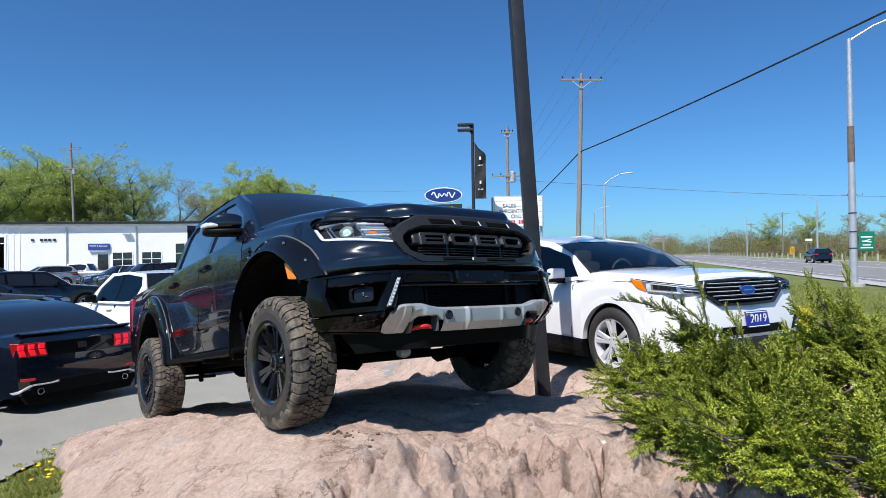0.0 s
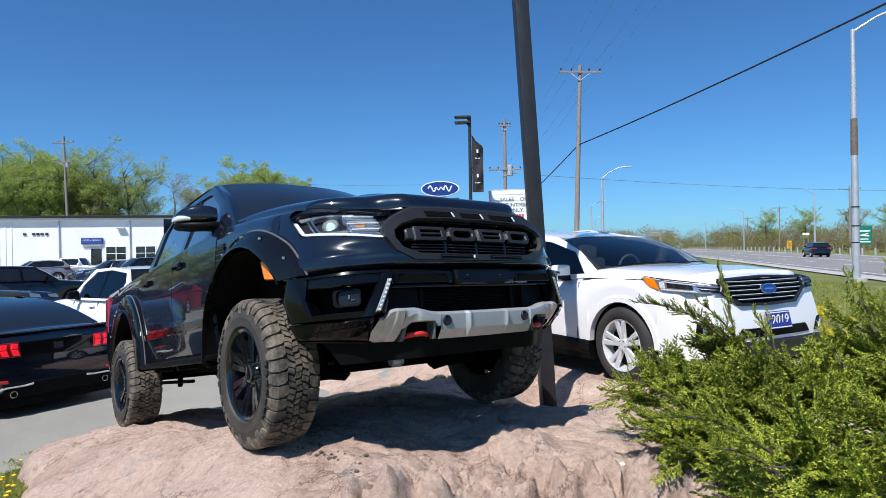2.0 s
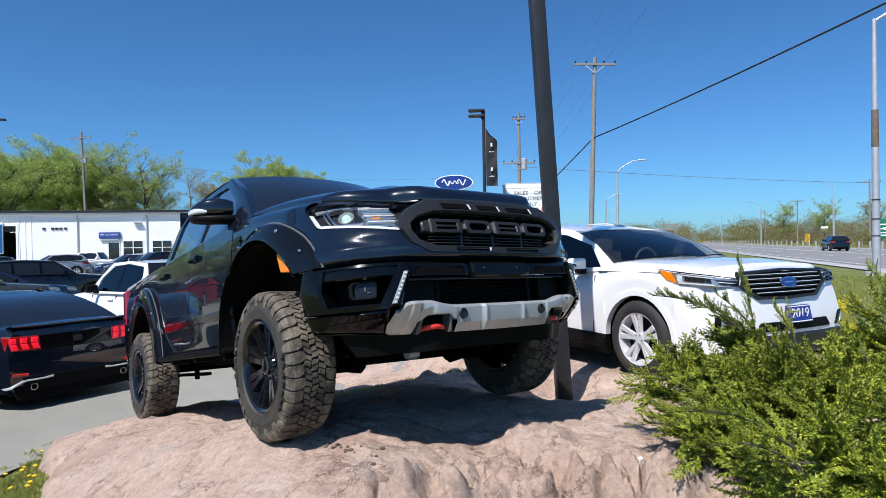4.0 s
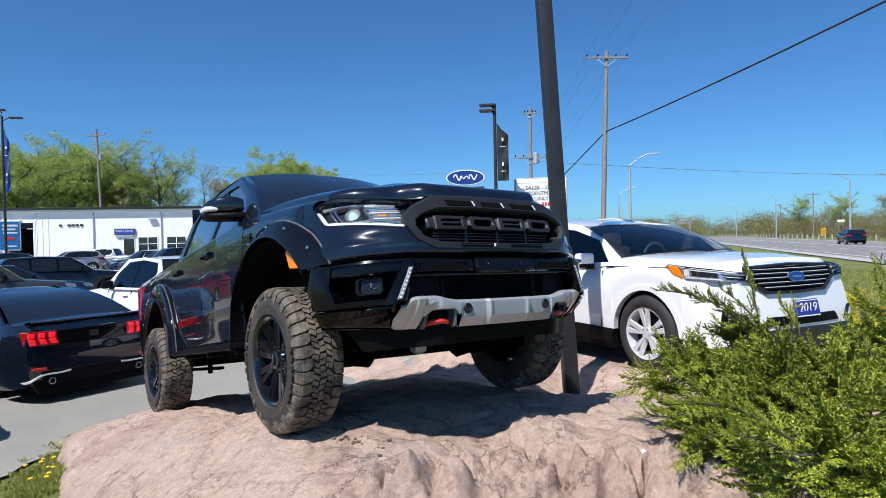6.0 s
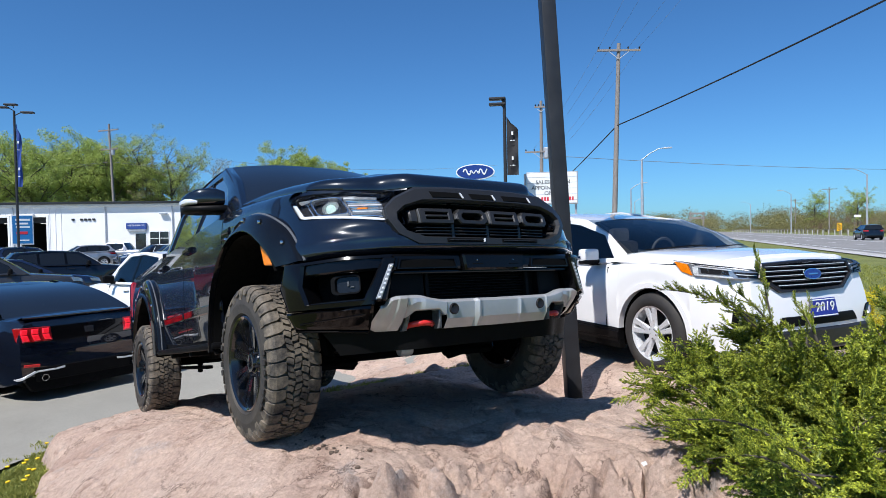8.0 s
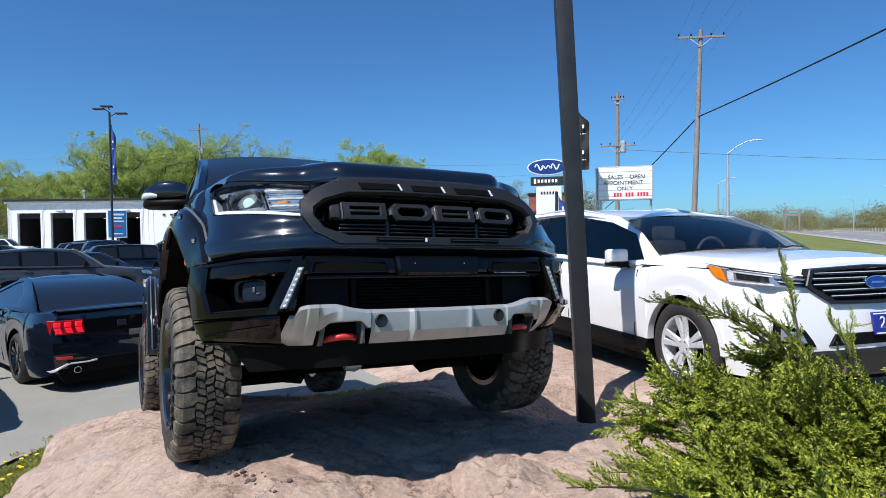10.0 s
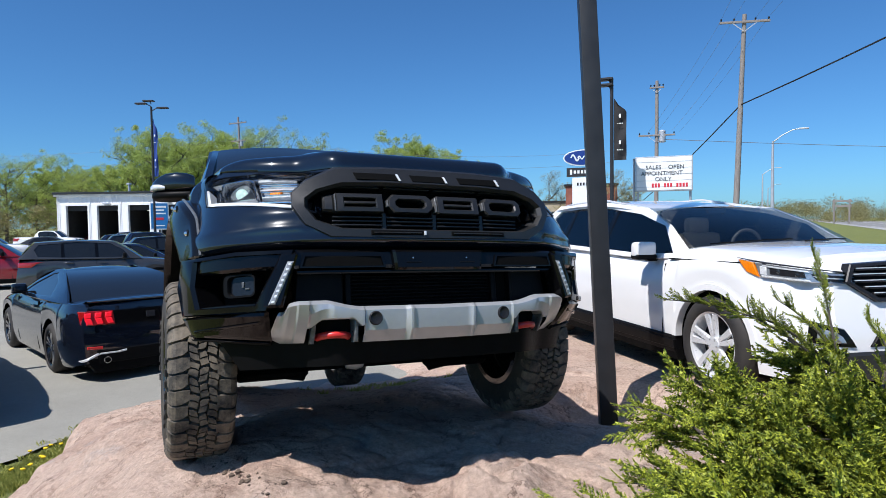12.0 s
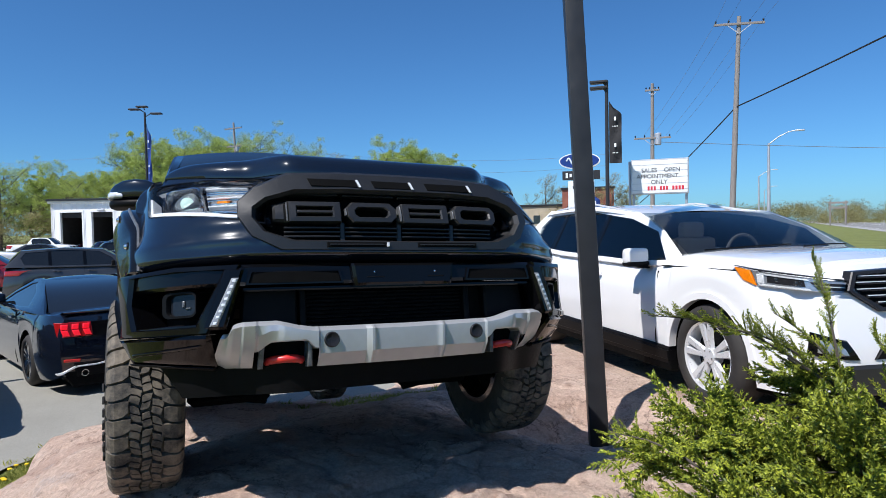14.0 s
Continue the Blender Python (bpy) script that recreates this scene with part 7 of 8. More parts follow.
car("suv_car", building.matrix_basis @ pose(2.2, 3.2, .01), SUV, "red_paint", "red suv standing inside a service bay", "car")
sg = thing("service_sign", building.matrix_basis @ pose(22.3, -.12, 3.36), "blue box sign with white letters over the service door", "sign")
bm = bmesh.new()
box(bm, (0, 0, 0), (1.95, .22, .62), .02)
part("sign_box", bm, "banner_blue", sg, smooth=0)
words("sign_line", "PARTS & SERVICE", .215, pose(0, -.118, .06, 90), "sign_white", sg)
bm = bmesh.new()
box(bm, (0, -.02, -.42), (1.7, .10, .20), .02)
part("sign_lower", bm, "galvanised", sg, smooth=0)


# ---------------------------------------------------------------- poles, lamps and wires
def wire_run(name, a, b, sag, r, material, label, n=14, category="cable"):
    a, b = Vector(a), Vector(b)
    bm = bmesh.new()
    tube(bm, [a.lerp(b, k / n) - Vector((0, 0, sag * 4 * (k / n) * (1 - k / n))) for k in range(n + 1)], r, 6)
    return tagged(new(name, finish(bm, name, material, 60)), label, category)


def utility_pole(x, y, h, lean=(0, 0), thick=1.0, arms=((.25, 1.25),), turn=0, label="weathered wooden utility pole with a crossarm", extra=False, z0=0.0):
    ob = thing("utility_pole", pose(x, y, z0, lean[1], lean[0], turn), label, "utility pole", "utility poles")
    bm = bmesh.new()
    tube(bm, [(0, 0, -.3), (0, 0, h * .5), (0, 0, h)], [.17 * thick, .145 * thick, .11 * thick], 12)
    part("shaft", bm, "old_wood", ob)
    for drop, half in arms:
        bm = bmesh.new()
        box(bm, (0, -.14 * thick, h - drop), (half * 2, .10 * thick, .12 * thick ** 1.5), .01)
        arm = part("crossarm", bm, "old_wood", ob)
        bm = bmesh.new()
        for s in (-1, 1):
            box(bm, (0, 0, 0), (half * .62, .03, .04), 0, pose(s * half * .27, -.16, h - drop - .26, 0, s * -38, 0))
        part("brace", bm, "galvanised", arm, smooth=0)
        for k in (-1, -.45, .45, 1):
            bm = bmesh.new()
            lathe(bm, [(0, .02), (.06, .03), (.09, .055), (.14, .05), (.17, .02)], 10, Matrix.Translation((k * (half - .08), -.14, h - drop + .05)) @ pose(0, 0, 0, 0, -90, 0))
            part("insulator", bm, "lamp_dark", arm)
    if extra:
        bm = bmesh.new()
        lathe(bm, [(0, .2), (.05, .24), (.8, .24), (.85, .2)], 14, Matrix.Translation((.38, 0, h - 4.4)) @ pose(0, 0, 0, 0, -90, 0))
        part("transformer", bm, "galvanised", ob)
    return ob


UP = (4.35, 40.5)
utility_pole(*UP, 12.9, lean=(2.0, 0), arms=((.45, 1.28),), turn=3)
utility_pole(.05, 50.0, 11.6, lean=(0.3, 0), arms=((3.9, 1.25), (.5, .5)), extra=True)
utility_pole(-59.8, 82.6, 18.4, lean=(-2.0, 0), thick=1.25, arms=((.9, 1.55), (3.6, 1.3)), z0=-.4, extra=True, label="tall wooden utility pole behind the service building")
_att = Vector((UP[0] + .28, UP[1], 7.95))
wire_run("heavy_cable", _att, (18.8, 2.1, 10.85), .45, .035, "wire", "thick black overhead cable slung from the pole")
wire_run("heavy_cable", _att, (-1.3, 66, 3.6), .2, .04, "wire", "thick black overhead cable slung from the pole")
for dx, z in ((-1.2, 12.5), (-.55, 12.5), (.55, 12.5), (1.2, 12.5)):
    wire_run("overhead_wire", (UP[0] + .35 + dx, UP[1], z), (.55 + dx * .9, 50.0, 7.9), .25, .007, "far_wire", "thin overhead wire between the poles")
    wire_run("overhead_wire", (UP[0] + .35 + dx, UP[1], z), (7.5 + dx * 1.6, -10, 13.5), .9, .006, "far_wire", "thin overhead wire between the poles")
wire_run("overhead_wire", (.6, 50, 7.4), (95, 118, 11), 1.2, .02, "far_wire", "thin overhead wire across the road")
for k in range(2):
    wire_run("overhead_wire", (-59.8 + .7 * k, 82.4, 12.6 + 2.0 * k), (-120, 55, 10 + 2.0 * k), 1.2, .014, "far_wire", "thin pale wire behind the building")
    wire_run("overhead_wire", (-59.8 + .7 * k, 82.4, 12.6 + 2.0 * k), (-8, 118, 12 + 2.0 * k), 1.8, .018, "far_wire", "thin pale wire behind the building")


def street_lamp(x, y, h, arm, turn, band=False, label="galvanised street lamp on a curved arm"):
    ob = thing("street_lamp", pose(x, y, land(x, y), 0, 0, turn), label, "street lamp", "street lamps")
    bm = bmesh.new()
    tube(bm, [(0, 0, 0), (0, 0, h * .62), (0, 0, h)], [.16, .125, .085], 14)
    pl = part("shaft", bm, "galvanised", ob)
    if band:
        bm = bmesh.new()
        tube(bm, [(0, 0, h * .50), (0, 0, h * .645)], [.142, .128], 14)
        part("stained_band", bm, "rusty_band", pl)
        for z in (1.6, 2.3, 3.1):
            bm = bmesh.new()
            tube(bm, [(0, 0, z), (0, 0, z + .04)], .165, 14)
            part("steel_band", bm, "lamp_dark", pl)
    bm = bmesh.new()
    tube(bm, [(0, 0, h - .1), (arm * .35, 0, h + .45), (arm * .75, 0, h + .85), (arm, 0, h + .9)], [.06, .05, .045, .04], 8)
    part("arm", bm, "galvanised", ob)
    bm = bmesh.new()
    box(bm, (arm + .3, 0, h + .90), (.75, .28, .13), .05, seg=2)
    part("lamp_head", bm, "galvanised", ob)
    bm = bmesh.new()
    tube(bm, [(0, 0, -.2), (0, 0, .12)], .42, 18)
    part("footing", bm, "concrete", ob)
    return ob


street_lamp(14.7, 28.75, 10.6, 2.6, -10, True)
street_lamp(9.3, 62.0, 8.2, 2.0, -8)
street_lamp(15, 112.0, 8.6, 2.0, -8)
street_lamp(23, 165.0, 8.6, 2.0, -8)
for s in (60, 110, 165, 230):
    c = by_road(s, 30.0)
    street_lamp(c.x, c.y, 9.2, 2.2, 172)


def lot_lamp(x, y, h, heads, banner, turn, label, zb):
    """A slim dark post with flat lamp heads and a long banner."""
    ob = thing("lot_lamp", pose(x, y, land(x, y), 0, 0, turn), label, "lamp post", "car park lamps")
    bm = bmesh.new()
    tube(bm, [(0, 0, 0), (0, 0, h)], [.10, .08], 10)
    part("shaft", bm, "sign_dark", ob)
    for dx, dz in heads:
        bm = bmesh.new()
        tube(bm, [(0, 0, h + dz - .25), (dx * .5, 0, h + dz)], .035, 6)
        box(bm, (dx, 0, h + dz), (.85, .42, .12), .03)
        part("lamp_head", bm, "sign_dark", ob)
    if banner:
        w, l, mat = banner
        bm = bmesh.new()
        rows = []
        for k in range(25):
            t = k / 24
            wd = w * (smooth01(t * 6) * .75 + .25) if w < .8 else w * (.12 + .88 * smooth01(t * 2.0))
            rows.append([Vector((.10 + wd * u, .10 * math.sin(t * 11 + u * 5) * u, h - zb - l * t - .25 * u * (1 - t))) for u in (0, .2, .4, .6, .8, 1)])
        sheet(bm, rows)
        rim = [[v + Vector((0, .01, 0)) for v in r] for r in rows]
        sheet(bm, rim)
        ban = part("banner", bm, mat, ob, "long hanging advertising banner", 60)
        for t, hh in ((.30, .30), (.42, .08), (.72, .30), (.84, .08)):
            for k in range(4 if hh < .2 else 1):
                bm = bmesh.new()
                box(bm, (.10 + w * (.5 + (.12 * (k - 1.5) if hh < .2 else 0)), -.12, h - zb - l * t), (.09 if hh > .2 else .04, .012, hh * .6), .004)
                part("banner_mark", bm, "sign_white", ban, smooth=0)
    return ob


lot_lamp(-1.75, 33.3, 8.75, ((-.35, 0), (-.35, -.28)), (.58, 3.0, "banner_black"), 0, "black lamp post with a long dark banner", .9)
lot_lamp(-37.7, 41.6, 11.5, ((-.8, .25), (.9, -.1), (-.2, .45)), (.30, 4.6, "banner_blue"), 20, "dark lamp post with a blue banner", .9)

# advertising boards and signs
post_sign = thing("poster_stand", pose(-41.0, 45.6, land(-41, 45.6), 0, 0, 42), "blue printed poster board on a post", "sign")
bm = bmesh.new()
box(bm, (0, 0, 2.95), (1.5, .12, 2.4), .03)
part("board", bm, "sign_white", post_sign, smooth=0)
bm = bmesh.new()
box(bm, (0, -.065, 2.95), (1.34, .02, 2.2), .004)
part("poster", bm, "poster_blue", post_sign, smooth=0)
for k, (z, w, h, mt) in enumerate(((2.98, 1.0, .16, "sign_white"), (2.74, .85, .14, "sign_white"), (2.52, .95, .12, "sign_white"), (2.15, .75, .22, "sign_red"), (1.68, .8, .10, "sign_white"))):
    bm = bmesh.new()
    box(bm, (.04 * (-1) ** k, -.08, 2.95 + (z - 2.35) * 1.26), (w, .014, h), .004)
    part("print_bar", bm, mt, post_sign, smooth=0)
bm = bmesh.new()
box(bm, (0, .02, .9), (.14, .10, 1.8), .01)
part("stand", bm, "sign_dark", post_sign)

board = thing("letter_board", pose(.62, 35.3, 0, 0, 0, -1), "white roadside letter board with black and red lines", "sign")
bm = bmesh.new()
box(bm, (0, 0, 3.93), (2.72, .32, 1.74), .02)
part("cabinet", bm, "galvanised", board, smooth=0)
bm = bmesh.new()
box(bm, (0, -.165, 3.93), (2.60, .02, 1.62), .004)
face = part("face", bm, "sign_white", board, smooth=0)
for k in range(5):
    bm = bmesh.new()
    box(bm, (0, -.178, 3.28 + .31 * k), (2.60, .012, .018))
    part("rail", bm, "galvanised", face, smooth=0)
words("board_line", "SALES    OPEN", .29, pose(.05, -.185, 4.24, 90), "sign_dark", face)
words("board_line", "APPOINTMENT", .29, pose(-.10, -.185, 3.94, 90), "sign_dark", face)
words("board_line", "ONLY", .29, pose(-.02, -.185, 3.65, 90), "sign_dark", face)
for k, w in enumerate((.14, .14, .14, 0, .14, .14, .14, 0, .14, .14, .14, .14)):
    if w:
        bm = bmesh.new()
        box(bm, (-.52 + .145 * k, -.182, 3.35), (.10, .012, .20), .003)
        part("number_bar", bm, "sign_red", face, smooth=0)
for x, h in ((-1.25, 3.2), (1.25, 3.2), (-1.44, 4.75)):
    bm = bmesh.new()
    tube(bm, [(x, .1, 0), (x, .1, h)], .06, 8)
    part("leg", bm, "galvanised", board)

oval_sign = thing("oval_sign", pose(-4.6, 46.0, 0, 0, 0, 3), "tall white pylon sign with a blue oval on top", "sign")
bm = bmesh.new()
prism(bm, oval(0, 5.95, 1.38, .56, 40), lambda a, b, d: Vector((a, -d, b)), -.18, .18)
ov = part("oval_rim", bm, "sign_white", oval_sign)
bm = bmesh.new()
prism(bm, oval(0, 5.95, 1.30, .49, 40), lambda a, b, d: Vector((a, -d, b)), -.2, .2)
part("oval_face", bm, "sign_blue", ov, "plain blue oval face", 0)
bm = bmesh.new()
for x0, x1, amp, turns, r in ((-.85, -.30, .20, 1.0, .055), (-.38, .34, .10, 2.0, .040), (.26, .86, .19, 1.2, .050)):
    tube(bm, [(x0 + (x1 - x0) * k / 24, -.205, 5.95 + amp * math.sin(2 * math.pi * turns * k / 24)) for k in range(25)], r, 6)
part("oval_mark", bm, "sign_white", ov, smooth=0)
bm = bmesh.new()
box(bm, (.1, 0, 4.98), (2.5, .36, .60), .02)
blk = part("black_panel", bm, "sign_dark", oval_sign, smooth=0)
for k in range(7):
    bm = bmesh.new()
    box(bm, (-.85 + .24 * k + (.02 if k else 0), -.19, 4.98), (.15, .02, .22 if k else .34), .004)
    part("panel_mark", bm, "sign_white", blk, smooth=0)
bm = bmesh.new()
box(bm, (.1, 0, 2.3), (1.75, .34, 4.6), .02)
pyl = part("white_panel", bm, "sign_white", oval_sign, smooth=0)
for k in range(6):
    bm = bmesh.new()
    box(bm, (-.40 + .2 * k, -.18, 4.15), (.12, .02, .2), .004)
    part("panel_mark", bm, "sign_dark", pyl, smooth=0)
small = lot_lamp(-3.0, 36.5, 4.1, (), (.5, 2.4, "banner_blue"), 0, "short post with a blue feather banner", .2)

# far side of the road: posts, rails and signs
bm = None
for k in range(60):
    c = by_road(38 + 4.2 * k, 30.6)
    p = thing("guard_post", pose(c.x, c.y, 0, 0, 0, 0), "pale wooden guard post beside the highway", "post", "guard posts")
    bm = bmesh.new()
    box(bm, (0, 0, .45), (.18, .18, .95), .02)
    part("stump", bm, "concrete", p, smooth=0)
    c2 = by_road(38 + 4.2 * k, 33.6)
    p = thing("fence_post", pose(c2.x, c2.y, 0), "dark fence post beyond the highway", "post", "fence posts")
    bm = bmesh.new()
    box(bm, (0, 0, .6), (.10, .10, 1.2), .01)
    box(bm, (0, 0, .95), (.05, 4.2, .05), 0, pose(0, 2.1, 0, 0, 0, -9.5))
    part("rail_post", bm, "old_wood", p, smooth=0)


def road_sign(s, d, w, h, z, material, label, marks=()):
    c = by_road(s, d)
    ob = thing("road_sign", pose(c.x, c.y, 0, 0, 0, -14), label, "road sign")
    bm = bmesh.new()
    box(bm, (0, 0, z + h / 2), (w, .05, h), .02)
    pn = part("panel", bm, material, ob, smooth=0)
    for mx, mz, mw, mh, mm, rot in marks:
        bm = bmesh.new()
        box(bm, (0, 0, 0), (mw, .012, mh), .003, pose(mx, -.034, z + mz, 0, rot, 0))
        part("sign_mark", bm, mm, pn, smooth=0)
    bm = bmesh.new()
    for x in ((-w * .35, w * .35) if w > 1 else (0,)):
        box(bm, (x, .06, (z + h) / 2), (.09, .06, z + h), .01)
    part("sign_post", bm, "old_wood", ob, smooth=0)
    return ob


road_sign(94.5, 31.5, 1.8, 2.5, 1.3, "sign_green", "green road sign with white bars and a white boat shape",
          ((0, 1.8, 1.3, .16, "sign_white", 0), (0, 1.2, 1.1, .14, "sign_white", 8), (.1, 1.38, .7, .12, "sign_white", -12), (0, .75, .9, .14, "sign_white", 0), (0, .4, 1.4, .16, "sign_white", 0)))
road_sign(129, 31, .75, 1.4, .7, "sign_yellow", "yellow and black striped hazard marker", ((0, .25, .75, .13, "sign_dark", 40), (0, .65, .75, .13, "sign_dark", 40), (0, 1.05, .75, .13, "sign_dark", 40)))
road_sign(128, 33.5, 1.1, .4, 3.1, "sign_white", "small white road sign on a post")
gantry = thing("timber_frame", pose(43.5, 190, 0, 0, 0, -10), "tall timber frame beyond the highway", "frame")
for x in (-1.7, 1.7):
    bm = bmesh.new()
    tube(bm, [(x, 0, 0), (x, 0, 6.4)], .22, 8)
    part("timber", bm, "old_wood", gantry)
for z in (5.9, 4.6):
    bm = bmesh.new()
    box(bm, (0, 0, z), (4.4, .35, .5), .02)
    part("beam", bm, "old_wood", gantry)
for s, d, h in ((120, 38, 11), (175, 40, 11), (60, 46, 12), (240, 45, 11)):
    c = by_road(s, d)
    utility_pole(c.x, c.y, h, arms=((.5, 1.6),), turn=-10, label="far wooden utility pole beyond the highway")

# far buildings between the signs
for x, y, w, h, mat, nm in ((-9.5, 96, 7, 6.5, "brick_red", "brick"), (-17, 104, 9, 4.5, "tan_wall", "tan"), (-3, 118, 12, 4.2, "tan_wall", "tan")):
    b = thing("far_building", pose(x, y, 0, 0, 0, 6), f"small {nm} building far behind the signs", "building")
    bm = bmesh.new()
    box(bm, (0, 0, h / 2), (w, 8, h))
    part("wall", bm, mat, b, smooth=0)
    bm = bmesh.new()
    box(bm, (0, 0, h + .15), (w + .4, 8.4, .3), .03)
    part("roof", bm, "grille_plastic", b, smooth=0)
    for k in range(int(w / 2.2)):
        bm = bmesh.new()
        box(bm, (-w / 2 + 1.2 + 2.1 * k, -4.02, h * .55), (1.0, .06, 1.3))
        part("window", bm, "window_dark", b, smooth=0)
# ---------------------------------------------------------------- trees
def leaf_cloud(centres, radii, per, size, seed, squash=.8):
    """Small two-sided leaves scattered through clumps, as one mesh of loose quads."""
    rng = np.random.default_rng(seed)
    C = np.repeat(np.array(centres), per, axis=0)
    Rr = np.repeat(np.array(radii), per)
    d = rng.normal(size=C.shape)
    d /= np.linalg.norm(d, axis=1, keepdims=True)
    p = C + d * (Rr * rng.random(len(C)) ** .45)[:, None] * [1, 1, squash]
    u = rng.normal(size=C.shape)
    u /= np.linalg.norm(u, axis=1, keepdims=True)
    v = np.cross(u, rng.normal(size=C.shape))
    v /= np.linalg.norm(v, axis=1, keepdims=True)
    s = size * (.6 + .8 * rng.random(len(C)))[:, None]
    verts = np.stack([p - u * s, p + v * s * .8, p + u * s], 1).reshape(-1, 3)
    me = bpy.data.meshes.new("leaves")
    me.from_pydata(verts.tolist(), [], np.arange(len(verts)).reshape(-1, 3).tolist())
    return me


def grow_tree(height, spreadf, seed, leafm, leaf_size, per, limbs=11, bare=False):
    """A tapered trunk with forking limbs and a ragged crown; the meshes of both."""
    rnd = random.Random(seed)
    bm = bmesh.new()
    tips = []
    tr = [Vector((0, 0, 0))]
    for k in range(1, 6):
        tr.append(tr[-1] + Vector((rnd.uniform(-.25, .25), rnd.uniform(-.25, .25), height * .15)))
    tube(bm, tr, [height * .022 * (1 - .13 * k) for k in range(6)], 9)
    for k in range(limbs):
        st = tr[rnd.choice((1, 2, 3, 4, 5))].copy()
        a = rnd.uniform(0, 2 * math.pi)
        rise = rnd.uniform(.25, 1.0)
        ln = height * rnd.uniform(.25, .42)
        d = Vector((math.cos(a) * spreadf, math.sin(a) * spreadf, rise)).normalized()
        p1, p2 = st + d * ln * .5, st + d * ln + Vector((0, 0, ln * .15))
        r0 = height * .0085
        tube(bm, [st, p1, p2], [r0, r0 * .6, r0 * .25], 6)
        tips += [p1, p2]
        for j in range(7):
            q = st.lerp(p1, .6 + .4 * rnd.random()).lerp(p2, rnd.uniform(.0, 1))
            e = q + Vector((rnd.uniform(-1, 1), rnd.uniform(-1, 1), rnd.uniform(.05, .9))) * ln * .50
            tube(bm, [q, q.lerp(e, .5) + Vector((0, 0, .1)), e], [r0 * .4, r0 * .25, r0 * .1], 5)
            tips.append(e)
            for _ in range(3 if bare else 2):
                e2 = e + Vector((rnd.uniform(-1, 1), rnd.uniform(-1, 1), rnd.uniform(.2, 1))) * ln * .25
                tube(bm, [q.lerp(e, .7), e2], [r0 * .2, r0 * .07], 4)
                tips.append(e2)
    trunk_me = finish(bm, "trunk", "bark", 60)
    crown = leaf_cloud([tuple(t) for t in tips], [height * rnd.uniform(.030, .075) for _ in tips], per, leaf_size, seed)
    crown.materials.append(M[leafm])
    return trunk_me, crown


KINDS = {
    "broad": grow_tree(14, 1.1, 5, "tree_leaf", .115, 120, 17),
    "round": grow_tree(13, 1.3, 8, "tree_leaf", .11, 120, 18),
    "thin": grow_tree(14, 1.0, 21, "tree_leaf", .10, 55, 15),
    "bare": grow_tree(12, .8, 33, "tree_leaf_bare", .10, 22, 13, True),
    "budding": grow_tree(10, 1.0, 41, "tree_leaf_bare", .09, 48, 13),
}


def tree(kind, x, y, size, turn, label, z=0.0):
    ob = tagged(new("tree"), label, "tree", "trees round the site")
    ob.matrix_basis = pose(x, y, z, 0, 0, turn) @ Matrix.Scale(size, 4)
    for nm, me in zip(("trunk", "crown"), KINDS[kind]):
        o = new(nm, me)
        o.parent = ob
        if nm == "crown":
            tagged(o, kind="stuff")
    return ob


random.seed(5)
WORDS = {"broad": "leafy spring tree behind the service building", "round": "broad pale green spring tree with a rounded crown", "thin": "tall spring tree with thin new leaves", "bare": "tree with bare spring branches", "budding": "olive budding tree among others"}
# wood behind the building, by bearing to the left of straight ahead and distance
for az, dist, kind, h in ((17.6, 124, "thin", 10.5), (18.8, 126, "round", 13.5), (20.8, 124, "round", 15.6), (22.6, 126, "broad", 14.5), (24.2, 124, "round", 12.5), (26, 118, "budding", 11), (28.6, 114, "bare", 12.5), (30.2, 118, "bare", 12.0), (31.8, 116, "thin", 15.2), (33.4, 118, "thin", 16.4), (35.0, 120, "budding", 14.4), (36.6, 118, "broad", 15.9), (39, 118, "round", 15.8), (41.4, 108, "broad", 15.0), (43.5, 112, "thin", 15.2), (45.2, 106, "round", 13.6), (47, 112, "broad", 12.6), (48.8, 106, "thin", 11.6),
                          (51, 112, "round", 10.0), (53, 104, "thin", 10.4), (55.5, 108, "broad", 10.2), (58.5, 102, "round", 10), (61.5, 105, "broad", 10.5), (65, 103, "round", 10), (69, 106, "thin", 10), (38, 124, "round", 16), (42.5, 124, "broad", 16), (34.5, 126, "round", 14.5), (49.5, 122, "round", 11)):
    a = radians(az)
    tree(kind, -math.sin(a) * dist, math.cos(a) * dist, h / {"broad": 14, "round": 13, "thin": 14, "bare": 12, "budding": 10}[kind] * (1.06 if az < 30 else 1.0 if az > 49 else .80 if az > 45 else .90 if az > 42 else 1.0), random.uniform(0, 360), WORDS[kind], -.4)
for az, dist, kind, size in ((5.5, 88, "bare", .55), (3.8, 92, "bare", .62), (7.5, 100, "bare", .6), (2.4, 110, "budding", .6), (9.5, 105, "bare", .7)):
    a = radians(az)
    tree(kind, -math.sin(a) * dist, math.cos(a) * dist, size, random.uniform(0, 360), WORDS[kind])
# beyond the highway
for s, d, kind, size in ((95, 44, "bare", 1.0), (101, 46, "thin", .85), (108, 48, "bare", .9), (120, 46, "budding", .7), (85, 48, "budding", .6), (135, 50, "thin", .6), (60, 48, "budding", .75), (48, 46, "thin", .7), (42, 44, "bare", 1.15), (70, 52, "budding", .7), (160, 52, "budding", .8), (190, 50, "thin", .7), (220, 56, "budding", .8), (150, 60, "bare", .8), (260, 55, "thin", .9)):
    c = by_road(s, d)
    tree(kind, c.x, c.y, size, random.uniform(0, 360), "spring tree beyond the highway")


